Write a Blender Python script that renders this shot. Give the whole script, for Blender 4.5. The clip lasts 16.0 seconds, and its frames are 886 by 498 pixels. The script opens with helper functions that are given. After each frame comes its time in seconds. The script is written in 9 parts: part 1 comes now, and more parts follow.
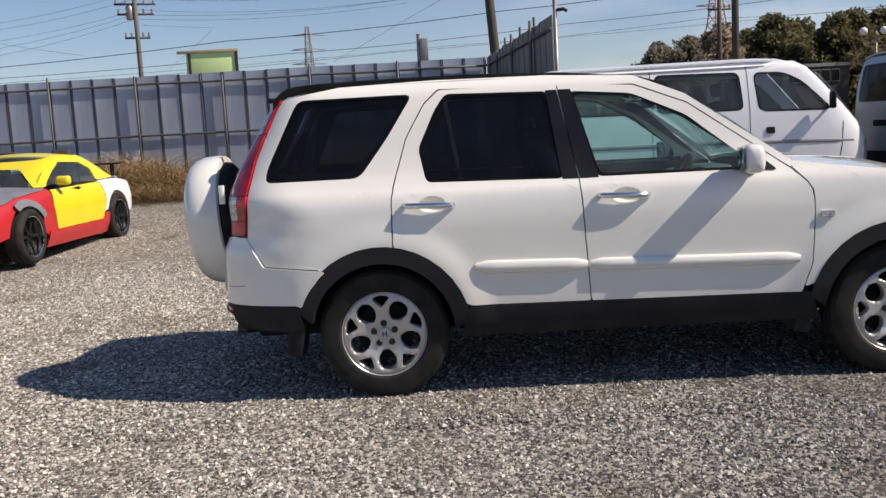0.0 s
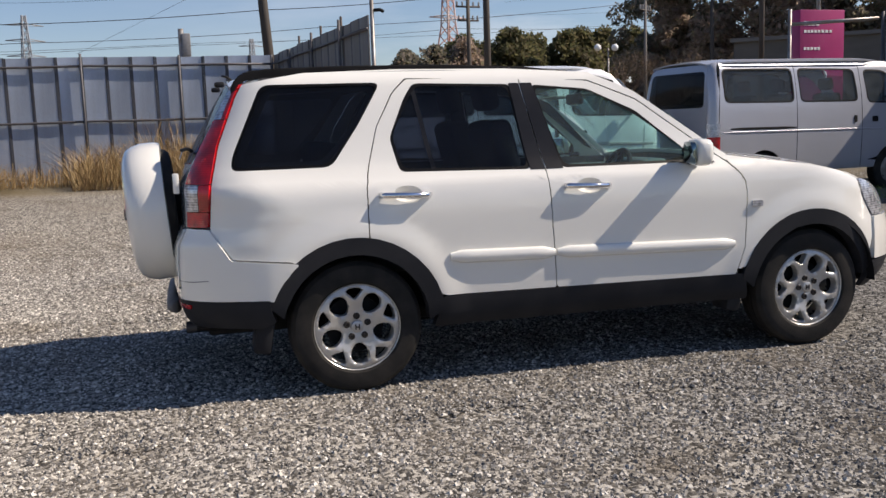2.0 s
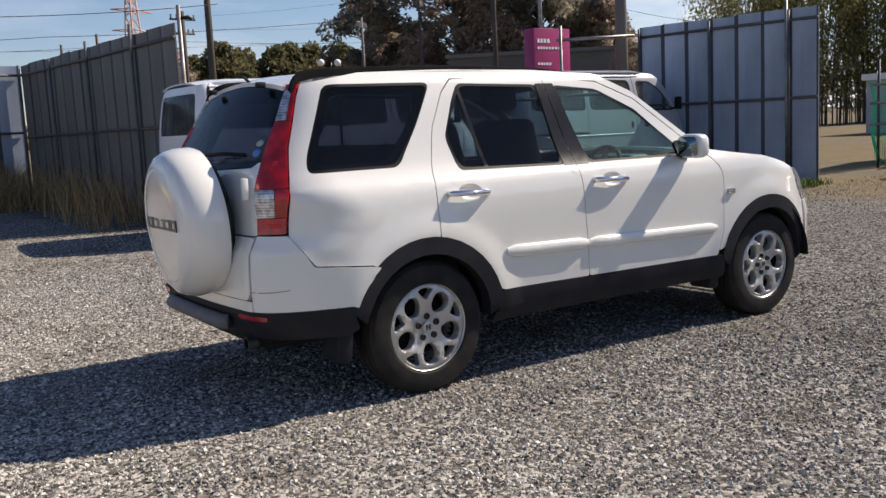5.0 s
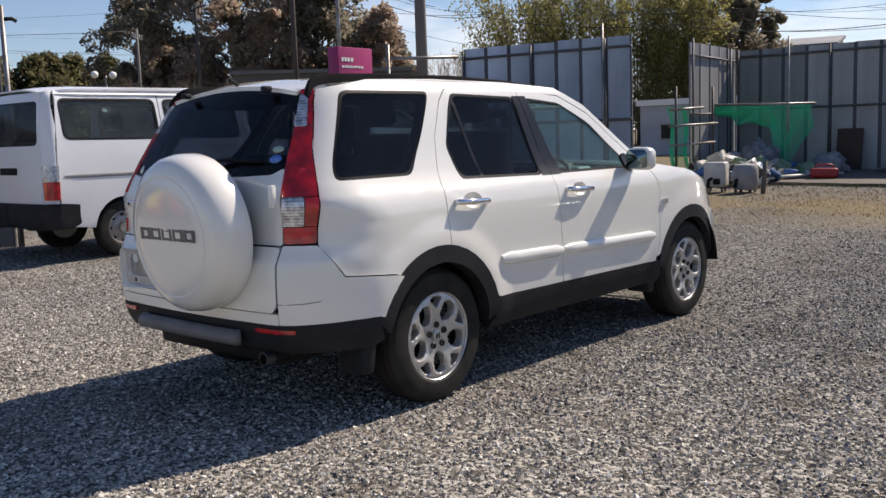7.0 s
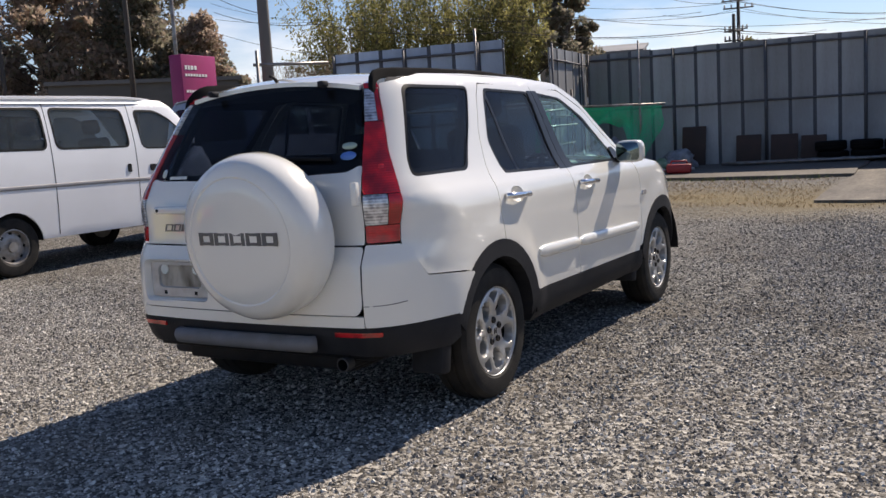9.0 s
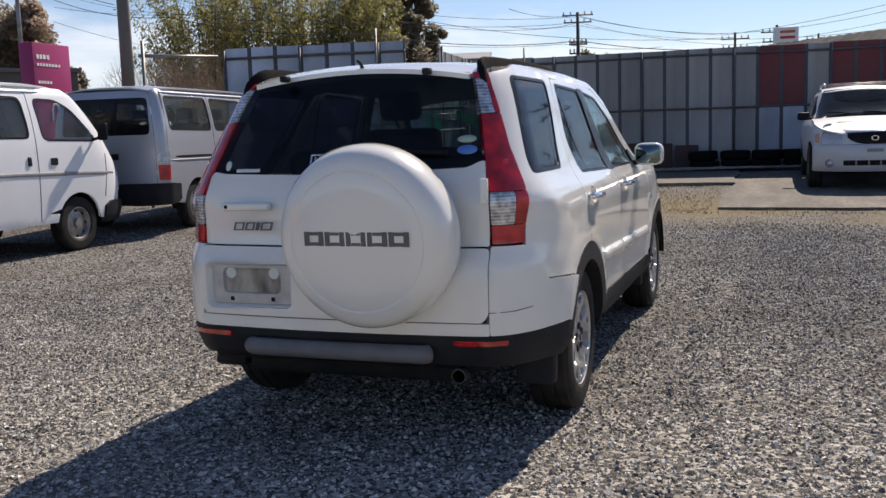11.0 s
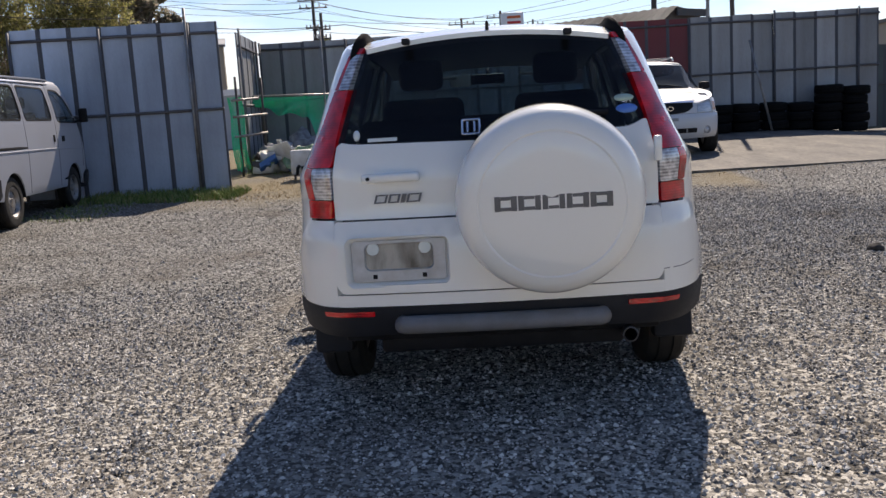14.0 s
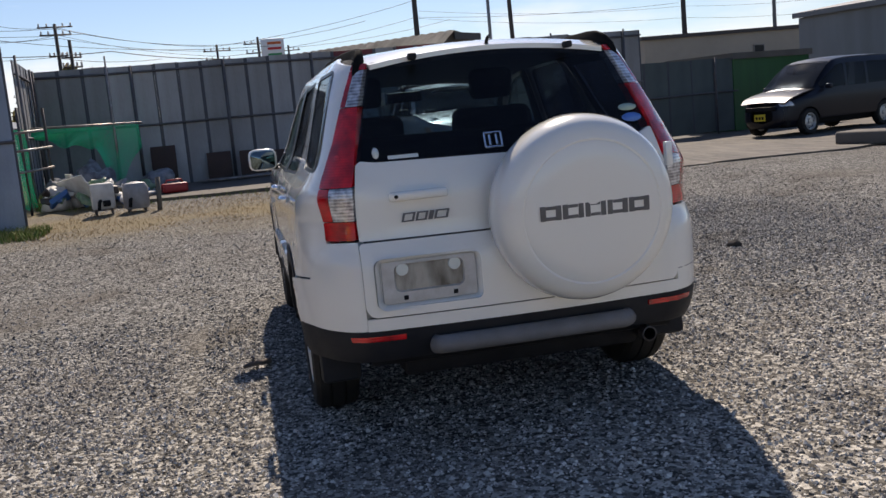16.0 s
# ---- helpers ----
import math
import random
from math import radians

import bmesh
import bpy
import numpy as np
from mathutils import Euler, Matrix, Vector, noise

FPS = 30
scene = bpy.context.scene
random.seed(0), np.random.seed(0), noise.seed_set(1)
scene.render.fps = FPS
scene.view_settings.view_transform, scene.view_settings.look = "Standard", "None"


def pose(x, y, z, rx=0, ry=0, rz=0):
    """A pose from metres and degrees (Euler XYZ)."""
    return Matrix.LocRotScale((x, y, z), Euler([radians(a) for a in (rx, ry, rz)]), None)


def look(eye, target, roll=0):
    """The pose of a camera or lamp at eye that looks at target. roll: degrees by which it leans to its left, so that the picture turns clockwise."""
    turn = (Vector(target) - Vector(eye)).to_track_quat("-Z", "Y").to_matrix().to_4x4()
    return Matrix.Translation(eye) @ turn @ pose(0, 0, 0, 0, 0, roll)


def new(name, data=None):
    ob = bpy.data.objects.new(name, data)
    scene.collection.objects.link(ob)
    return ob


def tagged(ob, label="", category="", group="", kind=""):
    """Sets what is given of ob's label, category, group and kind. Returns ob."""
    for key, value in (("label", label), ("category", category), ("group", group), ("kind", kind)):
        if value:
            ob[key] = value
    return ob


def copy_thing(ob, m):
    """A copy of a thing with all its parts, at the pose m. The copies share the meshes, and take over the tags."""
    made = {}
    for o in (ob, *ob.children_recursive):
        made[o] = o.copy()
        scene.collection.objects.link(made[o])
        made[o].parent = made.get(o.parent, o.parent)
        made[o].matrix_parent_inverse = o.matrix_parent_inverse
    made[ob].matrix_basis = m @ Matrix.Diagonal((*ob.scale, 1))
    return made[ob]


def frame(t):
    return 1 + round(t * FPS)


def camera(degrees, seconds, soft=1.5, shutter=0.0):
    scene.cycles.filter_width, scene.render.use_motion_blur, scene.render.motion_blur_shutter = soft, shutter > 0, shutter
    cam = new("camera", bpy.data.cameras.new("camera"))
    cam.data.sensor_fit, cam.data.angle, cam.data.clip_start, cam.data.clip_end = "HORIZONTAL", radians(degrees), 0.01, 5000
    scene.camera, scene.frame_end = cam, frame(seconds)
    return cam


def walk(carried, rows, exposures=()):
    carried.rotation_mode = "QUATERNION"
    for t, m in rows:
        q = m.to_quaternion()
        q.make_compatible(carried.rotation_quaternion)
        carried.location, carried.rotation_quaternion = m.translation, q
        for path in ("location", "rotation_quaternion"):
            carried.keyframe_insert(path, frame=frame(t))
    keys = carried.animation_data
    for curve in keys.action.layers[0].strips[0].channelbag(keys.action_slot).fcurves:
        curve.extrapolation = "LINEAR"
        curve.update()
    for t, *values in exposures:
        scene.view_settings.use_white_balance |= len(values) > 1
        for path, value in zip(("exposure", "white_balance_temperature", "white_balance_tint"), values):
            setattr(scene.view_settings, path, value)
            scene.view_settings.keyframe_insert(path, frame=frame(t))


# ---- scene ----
cam = camera(50.8, 16.0)
METRES, EYE, TILT, LEAN, TURN = 9.60, 1.363, -0.93, 0.0, 1.4
ROWS = [
    (0.0, 0.0, 0.0, 0.0, -0.35, -6.37, 3.17),
    (0.5, -0.0326, 0.0068, -0.0005, -2.98, -5.79, 2.85),
    (1.0, -0.0643, 0.0066, -0.003, -7.37, -6.2, 2.01),
    (1.5, -0.0944, 0.0067, -0.0012, -12.49, -6.93, 2.56),
    (2.0, -0.1239, 0.0191, -0.0018, -16.5, -6.87, 2.13),
    (2.5, -0.1557, 0.0267, -0.0027, -22.23, -7.14, 2.25),
    (3.0, -0.1865, 0.0337, -0.0015, -26.11, -7.67, 3.76),
    (3.5, -0.2147, 0.0516, -0.0006, -27.12, -7.1, 3.9),
    (4.0, -0.2467, 0.0644, -0.002, -29.44, -6.73, 3.41),
    (6.5, -0.3664, 0.1585, -0.0009, -45.82, -6.82, 3.24),
    (7.0, -0.3931, 0.1792, -0.001, -49.69, -6.34, 2.67),
    (7.5, -0.4141, 0.1999, -0.0027, -52.0, -6.55, 2.25),
    (8.0, -0.4269, 0.2278, -0.0014, -54.0, -7.14, 2.59),
    (8.5, -0.4469, 0.2542, -0.001, -57.71, -7.13, 3.1),
    (9.0, -0.4584, 0.2827, -0.0012, -61.19, -6.47, 4.15),
    (11.5, -0.4884, 0.4405, 0.0022, -72.92, -7.09, 2.86),
    (12.0, -0.4941, 0.4694, 0.0016, -74.19, -7.35, 3.77),
    (12.5, -0.4996, 0.4993, 0.0019, -78.08, -7.6, 3.54),
    (13.0, -0.5115, 0.5288, 0.0045, -82.39, -8.06, 3.58),
    (13.5, -0.5059, 0.5619, 0.0022, -84.77, -8.82, 3.71),
    (14.0, -0.5048, 0.5917, 0.0024, -88.63, -8.62, 4.47),
    (14.5, -0.5019, 0.6208, 0.0049, -92.77, -8.82, 5.37),
    (15.0, -0.4944, 0.6464, 0.006, -94.74, -8.25, 5.44),
    (15.5, -0.4914, 0.6744, 0.0051, -98.78, -8.26, 5.36),
    (16.0, -0.4874, 0.7015, 0.0081, -103.8, -8.5, 6.14),
]
EXPO = [(0.0, 0.19, 6950, 15), (4.0, 0.27, 6950, 15), (7.0, 0.33, 6950, 15), (8.5, 0.36, 6950, 15), (9.0, 0.32, 6950, 15), (12.5, 0.36, 6950, 15), (13.5, 0.48, 6950, 15), (14.2, 0.54, 6950, 15), (15.0, 0.50, 6950, 15), (15.5, 0.37, 6950, 15), (16.0, 0.27, 6950, 15)]
walk(cam, [(t, pose(0.44, -5.58, EYE, TILT, LEAN, TURN) @ pose(METRES * x, METRES * y, METRES * z, 90 + pitch, roll, yaw)) for t, x, y, z, yaw, pitch, roll in ROWS], exposures=EXPO)

# ---- world, sun, exposure ----
SUN_TO = Vector((0.60, -0.118, 0.59)).normalized()
SUN_EL = math.asin(SUN_TO.z)
SUN_ROT = math.atan2(SUN_TO.x, SUN_TO.y)

world = bpy.data.worlds.new("sky")
scene.world = world
world.use_nodes = True
wn, wl = world.node_tree.nodes, world.node_tree.links
wn.clear()
w_out = wn.new("ShaderNodeOutputWorld")
w_bg = wn.new("ShaderNodeBackground")
w_sky = wn.new("ShaderNodeTexSky")
w_sky.sky_type = "NISHITA"
w_sky.sun_disc = False
w_sky.sun_elevation, w_sky.sun_rotation = SUN_EL, SUN_ROT
w_sky.air_density, w_sky.dust_density, w_sky.ozone_density = 1.0, 0.15, 2.0
w_tc = wn.new("ShaderNodeTexCoord")
w_map = wn.new("ShaderNodeMapping")
w_map.inputs["Scale"].default_value = (1.6, 1.6, 7.0)
w_noise = wn.new("ShaderNodeTexNoise")
w_noise.inputs["Scale"].default_value = 1.7
w_noise.inputs["Detail"].default_value = 7
w_noise.inputs["Roughness"].default_value = 0.55
w_ramp = wn.new("ShaderNodeValToRGB")
w_ramp.color_ramp.elements[0].position, w_ramp.color_ramp.elements[1].position = 0.44, 0.64
w_sep = wn.new("ShaderNodeSeparateXYZ")
w_east = wn.new("ShaderNodeMapRange")  # the cloud bank lies low in the sun's half of the sky
w_east.inputs["From Min"].default_value, w_east.inputs["From Max"].default_value = -0.1, 0.9
w_low = wn.new("ShaderNodeMapRange")
w_low.inputs["From Min"].default_value, w_low.inputs["From Max"].default_value = 0.34, 0.10
w_mul = wn.new("ShaderNodeMath")
w_mul.operation = "MULTIPLY"
w_mul2 = wn.new("ShaderNodeMath")
w_mul2.operation = "MULTIPLY"
w_mix = wn.new("ShaderNodeMixRGB")
w_mix.inputs[2].default_value = (8.2, 8.6, 9.2, 1)
wl.new(w_tc.outputs["Generated"], w_map.inputs["Vector"])
wl.new(w_map.outputs["Vector"], w_noise.inputs["Vector"])
wl.new(w_noise.outputs["Fac"], w_ramp.inputs["Fac"])
wl.new(w_tc.outputs["Generated"], w_sep.inputs["Vector"])
wl.new(w_sep.outputs["X"], w_east.inputs["Value"])
wl.new(w_sep.outputs["Z"], w_low.inputs["Value"])
wl.new(w_east.outputs["Result"], w_mul.inputs[0])
wl.new(w_low.outputs["Result"], w_mul.inputs[1])
wl.new(w_ramp.outputs["Color"], w_mul2.inputs[0])
wl.new(w_mul.outputs["Value"], w_mul2.inputs[1])
w_clear = wn.new("ShaderNodeMixRGB")  # the clear part of the sky is a deep dry blue
w_clear.blend_type = "MULTIPLY"
w_clear.inputs["Fac"].default_value = 1.0
w_clear.inputs[2].default_value = (0.70, 0.755, 0.88, 1)
wl.new(w_sky.outputs["Color"], w_clear.inputs[1])
wl.new(w_clear.outputs["Color"], w_mix.inputs[1])
wl.new(w_mul2.outputs["Value"], w_mix.inputs["Fac"])
wl.new(w_mix.outputs["Color"], w_bg.inputs["Color"])
w_bg.inputs["Strength"].default_value = 0.104
wl.new(w_bg.outputs["Background"], w_out.inputs["Surface"])

sun_data = bpy.data.lights.new("sun", "SUN")
sun_data.energy, sun_data.angle, sun_data.color = 5.0, radians(0.53), (1.0, 0.93, 0.82)
sun = new("sun", sun_data)
sun.matrix_world = look(SUN_TO * 60, (0, 0, 0))

# ---- materials ----
def node_mat(name):
    m = bpy.data.materials.new(name)
    m.use_nodes = True
    nt = m.node_tree
    return m, nt, nt.nodes["Principled BSDF"]


def mat(name, col, rough=0.5, metal=0.0, col2=None, scale=6.0, amount=0.5, fine=0.0, fine_scale=120.0, bump=0.0, bump_scale=80.0, coat=0.0, stretch=(1, 1, 1), emit=0.0, rough_var=0.0, rnd=0.0, spec=0.5):
    """A surface with two scales of variation, bump and roughness wear, in object metres."""
    m, nt, p = node_mat(name)
    nd, ln = nt.nodes, nt.links
    p.inputs["Roughness"].default_value, p.inputs["Metallic"].default_value = rough, metal
    p.inputs["Base Color"].default_value = (*col, 1)
    p.inputs["Coat Weight"].default_value = coat
    p.inputs["Specular IOR Level"].default_value = spec
    p.inputs["Coat Roughness"].default_value = 0.04
    tc = nd.new("ShaderNodeTexCoord")
    mp = nd.new("ShaderNodeMapping")
    mp.inputs["Scale"].default_value = stretch
    ln.new(tc.outputs["Object"], mp.inputs["Vector"])
    last = None
    if col2:
        n1 = nd.new("ShaderNodeTexNoise")
        n1.inputs["Scale"].default_value, n1.inputs["Detail"].default_value = scale, 6
        ln.new(mp.outputs["Vector"], n1.inputs["Vector"])
        rp = nd.new("ShaderNodeMapRange")
        rp.inputs["From Min"].default_value, rp.inputs["From Max"].default_value = 0.35, 0.68
        rp.inputs["To Max"].default_value = amount
        ln.new(n1.outputs["Fac"], rp.inputs["Value"])
        mx = nd.new("ShaderNodeMixRGB")
        mx.inputs[1].default_value, mx.inputs[2].default_value = (*col, 1), (*col2, 1)
        ln.new(rp.outputs["Result"], mx.inputs["Fac"])
        last = mx.outputs["Color"]
        if rough_var:
            rr = nd.new("ShaderNodeMapRange")
            rr.inputs["To Min"].default_value, rr.inputs["To Max"].default_value = rough - rough_var, rough + rough_var
            ln.new(n1.outputs["Fac"], rr.inputs["Value"])
            ln.new(rr.outputs["Result"], p.inputs["Roughness"])
    if fine or rnd:
        hs = nd.new("ShaderNodeHueSaturation")
        if last:
            ln.new(last, hs.inputs["Color"])
        else:
            hs.inputs["Color"].default_value = (*col, 1)
        src = None
        if fine:
            n2 = nd.new("ShaderNodeTexNoise")
            n2.inputs["Scale"].default_value, n2.inputs["Detail"].default_value = fine_scale, 3
            ln.new(mp.outputs["Vector"], n2.inputs["Vector"])
            vr = nd.new("ShaderNodeMapRange")
            vr.inputs["To Min"].default_value, vr.inputs["To Max"].default_value = 1 - fine, 1 + fine
            ln.new(n2.outputs["Fac"], vr.inputs["Value"])
            src = vr.outputs["Result"]
        if rnd:
            oi = nd.new("ShaderNodeObjectInfo")
            vo = nd.new("ShaderNodeMapRange")
            vo.inputs["To Min"].default_value, vo.inputs["To Max"].default_value = 1 - rnd, 1 + rnd
            ln.new(oi.outputs["Random"], vo.inputs["Value"])
            if src:
                mu = nd.new("ShaderNodeMath")
                mu.operation = "MULTIPLY"
                ln.new(src, mu.inputs[0])
                ln.new(vo.outputs["Result"], mu.inputs[1])
                src = mu.outputs["Value"]
            else:
                src = vo.outputs["Result"]
        ln.new(src, hs.inputs["Value"])
        last = hs.outputs["Color"]
    if last:
        ln.new(last, p.inputs["Base Color"])
    if bump:
        n3 = nd.new("ShaderNodeTexNoise")
        n3.inputs["Scale"].default_value, n3.inputs["Detail"].default_value = bump_scale, 4
        ln.new(mp.outputs["Vector"], n3.inputs["Vector"])
        bp = nd.new("ShaderNodeBump")
        bp.inputs["Strength"].default_value, bp.inputs["Distance"].default_value = bump, 0.01
        ln.new(n3.outputs["Fac"], bp.inputs["Height"])
        ln.new(bp.outputs["Normal"], p.inputs["Normal"])
    if emit:
        p.inputs["Emission Color"].default_value = (*col, 1)
        p.inputs["Emission Strength"].default_value = emit
    return m


def glass_mat(name, tint, gloss=0.03, dust=0.03):
    """A thin pane: tinted see-through with a mirror-like face that follows Fresnel."""
    m = bpy.data.materials.new(name)
    m.use_nodes = True
    nd, ln = m.node_tree.nodes, m.node_tree.links
    nd.clear()
    out = nd.new("ShaderNodeOutputMaterial")
    tr = nd.new("ShaderNodeBsdfTransparent")
    tr.inputs["Color"].default_value = (*tint, 1)
    gl = nd.new("ShaderNodeBsdfGlossy")
    gl.inputs["Roughness"].default_value = gloss
    lw = nd.new("ShaderNodeLayerWeight")
    lw.inputs["Blend"].default_value = 0.5
    pw = nd.new("ShaderNodeMath")
    pw.operation = "POWER"
    pw.inputs[1].default_value = 5.0
    ln.new(lw.outputs["Facing"], pw.inputs[0])
    fr = nd.new("ShaderNodeMath")
    fr.operation = "MULTIPLY_ADD"
    fr.inputs[1].default_value, fr.inputs[2].default_value = 0.6, 0.020
    ln.new(pw.outputs["Value"], fr.inputs[0])
    mx = nd.new("ShaderNodeMixShader")
    ln.new(fr.outputs["Value"], mx.inputs["Fac"])
    di = nd.new("ShaderNodeBsdfDiffuse")
    di.inputs["Color"].default_value = (0.55, 0.56, 0.56, 1)
    tc = nd.new("ShaderNodeTexCoord")
    no = nd.new("ShaderNodeTexNoise")
    no.inputs["Scale"].default_value, no.inputs["Detail"].default_value = 7, 6
    ln.new(tc.outputs["Object"], no.inputs["Vector"])
    film = nd.new("ShaderNodeMapRange")
    film.inputs["From Min"].default_value, film.inputs["From Max"].default_value = 0.3, 0.7
    film.inputs["To Min"].default_value, film.inputs["To Max"].default_value = dust * 0.5, dust * 1.5
    ln.new(no.outputs["Fac"], film.inputs["Value"])
    dm = nd.new("ShaderNodeMixShader")
    ln.new(film.outputs["Result"], dm.inputs["Fac"])
    ln.new(tr.outputs["BSDF"], dm.inputs[1])
    ln.new(di.outputs["BSDF"], dm.inputs[2])
    ln.new(dm.outputs["Shader"], mx.inputs[1])
    ln.new(gl.outputs["BSDF"], mx.inputs[2])
    ln.new(mx.outputs["Shader"], out.inputs["Surface"])
    return m


M_WHITE = mat("pearl_white_paint", (0.83, 0.82, 0.77), 0.24, col2=(0.76, 0.745, 0.69), scale=1.6, amount=0.25, coat=1.0, fine=0.015, fine_scale=900)
M_VANWHITE = mat("van_white_paint", (0.84, 0.85, 0.87), 0.3, col2=(0.66, 0.67, 0.69), scale=1.4, amount=0.3, coat=0.5, fine=0.02, fine_scale=500)
M_SILVER = mat("silver_paint", (0.46, 0.47, 0.51), 0.34, 0.35, col2=(0.38, 0.39, 0.43), scale=1.5, amount=0.3, coat=0.5, fine=0.04, fine_scale=900)
M_BLACKPAINT = mat("dark_blue_black_paint", (0.006, 0.007, 0.014), 0.3, col2=(0.010, 0.010, 0.016), scale=2, amount=0.4, spec=0.35)
M_PLASTIC = mat("charcoal_plastic", (0.013, 0.014, 0.018), 0.6, spec=0.22, col2=(0.045, 0.045, 0.047), scale=5, amount=0.3, fine=0.15, fine_scale=300, bump=0.15, bump_scale=500)
M_RUBBER = mat("tyre_rubber", (0.014, 0.0135, 0.013), 0.75, spec=0.25, col2=(0.05, 0.044, 0.038), scale=9, amount=0.5, fine=0.2, fine_scale=150, bump=0.2, bump_scale=200)
M_ALLOY = mat("silver_alloy", (0.58, 0.57, 0.55), 0.36, 0.55, col2=(0.38, 0.36, 0.33), scale=14, amount=0.4, rough_var=0.1, fine=0.05, fine_scale=400)
M_STEELWHEEL = mat("grey_steel_wheel", (0.36, 0.35, 0.34), 0.42, 0.6, col2=(0.16, 0.12, 0.09), scale=18, amount=0.5)
M_CHROME = mat("chrome", (0.80, 0.80, 0.82), 0.08, 1.0)
M_EDGE = mat("black_window_edge", (0.003, 0.003, 0.0035), 0.35, spec=0.15, col2=(0.006, 0.006, 0.006), scale=20)
M_BLACK = mat("matt_black", (0.008, 0.008, 0.009), 0.6, spec=0.15, col2=(0.022, 0.022, 0.024), scale=9, amount=0.6)
M_GLOSSBLACK = mat("gloss_black_trim", (0.010, 0.010, 0.012), 0.3, spec=0.25, col2=(0.02, 0.02, 0.022), scale=9, amount=0.5)


def lens_mat(name, light, dark, bands, metal, spot, ribs=0.4):
    """A lamp lens moulded in fine level ribs over an uneven reflector."""
    m, nt, p = node_mat(name)
    nd, ln = nt.nodes, nt.links
    p.inputs["Roughness"].default_value, p.inputs["Metallic"].default_value = 0.12, metal
    p.inputs["Coat Weight"].default_value, p.inputs["Coat Roughness"].default_value = 0.8, 0.03
    tc = nd.new("ShaderNodeTexCoord")
    wv = nd.new("ShaderNodeTexWave")
    wv.bands_direction = "Z"
    wv.inputs["Scale"].default_value, wv.inputs["Distortion"].default_value = bands, 1.2
    wv.inputs["Detail Scale"].default_value = 3.0
    no = nd.new("ShaderNodeTexNoise")
    no.inputs["Scale"].default_value, no.inputs["Detail"].default_value = spot, 3
    for n in (wv, no):
        ln.new(tc.outputs["Object"], n.inputs["Vector"])
    mr = nd.new("ShaderNodeMapRange")
    mr.inputs["From Min"].default_value, mr.inputs["From Max"].default_value = 0.36, 0.66
    ln.new(no.outputs["Fac"], mr.inputs["Value"])
    av = nd.new("ShaderNodeMath")
    av.operation = "MULTIPLY_ADD"
    av.inputs[1].default_value = ribs
    ln.new(wv.outputs["Fac"], av.inputs[0])
    half = nd.new("ShaderNodeMath")
    half.operation = "MULTIPLY"
    half.inputs[1].default_value = 1.0 - ribs
    ln.new(mr.outputs["Result"], half.inputs[0])
    ln.new(half.outputs["Value"], av.inputs[2])
    mx = nd.new("ShaderNodeMixRGB")
    mx.inputs[1].default_value, mx.inputs[2].default_value = (*dark, 1), (*light, 1)
    ln.new(av.outputs["Value"], mx.inputs["Fac"])
    ln.new(mx.outputs["Color"], p.inputs["Base Color"])
    bp = nd.new("ShaderNodeBump")
    bp.inputs["Strength"].default_value, bp.inputs["Distance"].default_value = 0.25, 0.002
    ln.new(wv.outputs["Fac"], bp.inputs["Height"])
    ln.new(bp.outputs["Normal"], p.inputs["Normal"])
    return m


M_REDLENS = lens_mat("red_lens", (0.72, 0.006, 0.011), (0.28, 0.002, 0.005), 30, 0.0, 15, 0.12)
M_REDBRIGHT = lens_mat("bright_red_reflector", (0.80, 0.03, 0.03), (0.5, 0.006, 0.010), 30, 0.0, 40)
M_CLEARLENS = lens_mat("clear_lens", (0.86, 0.87, 0.90), (0.16, 0.16, 0.18), 24, 0.45, 38)
M_HEADLAMP = mat("headlamp_lens", (0.55, 0.56, 0.58), 0.10, 0.3, col2=(0.33, 0.34, 0.36), scale=14, amount=0.7, coat=0.8, stretch=(1, 1, 3))
M_AMBER = mat("amber_lens", (0.62, 0.30, 0.16), 0.15, col2=(0.5, 0.22, 0.12), scale=25, coat=0.5)
M_GREYBAR = mat("grey_skid_plate", (0.30, 0.30, 0.31), 0.5, 0.2, col2=(0.2, 0.19, 0.18), scale=12, amount=0.5, fine=0.1, fine_scale=200)
M_GREYLETTER = mat("grey_letter", (0.13, 0.13, 0.135), 0.4, 0.2, col2=(0.09, 0.09, 0.09), scale=30)
M_SEAT = mat("dark_grey_cloth", (0.045, 0.046, 0.05), 0.9, col2=(0.03, 0.03, 0.033), scale=20, bump=0.3, bump_scale=300)
M_DASH = mat("dark_dashboard_plastic", (0.11, 0.112, 0.115), 0.6, col2=(0.035, 0.035, 0.04), scale=8)
M_LINER = mat("pale_headliner", (0.30, 0.30, 0.29), 0.9, col2=(0.25, 0.25, 0.24), scale=8)
M_TINT = glass_mat("privacy_glass", (0.42, 0.45, 0.50), dust=0.006)
M_GREEN = glass_mat("green_tinted_glass", (0.80, 0.935, 0.915), dust=0.03)
M_VANGLASS = glass_mat("grey_tinted_glass", (0.74, 0.81, 0.83), dust=0.035)
M_DARKGLASS = glass_mat("dark_glass", (0.42, 0.44, 0.46), dust=0.012)
M_MIRROR = mat("mirror_glass", (0.20, 0.26, 0.27), 0.02, 1.0)
M_PAPER = mat("white_paper", (0.75, 0.78, 0.74), 0.8, col2=(0.6, 0.66, 0.62), scale=20)
M_FENCE = mat("blue_grey_steel_sheet", (0.42, 0.485, 0.59), 0.5, 0.08, rnd=0.16, col2=(0.20, 0.23, 0.28), scale=1.7, amount=0.75, stretch=(1, 1, 0.35), fine=0.10, fine_scale=40, rough_var=0.12, bump=0.12, bump_scale=6)
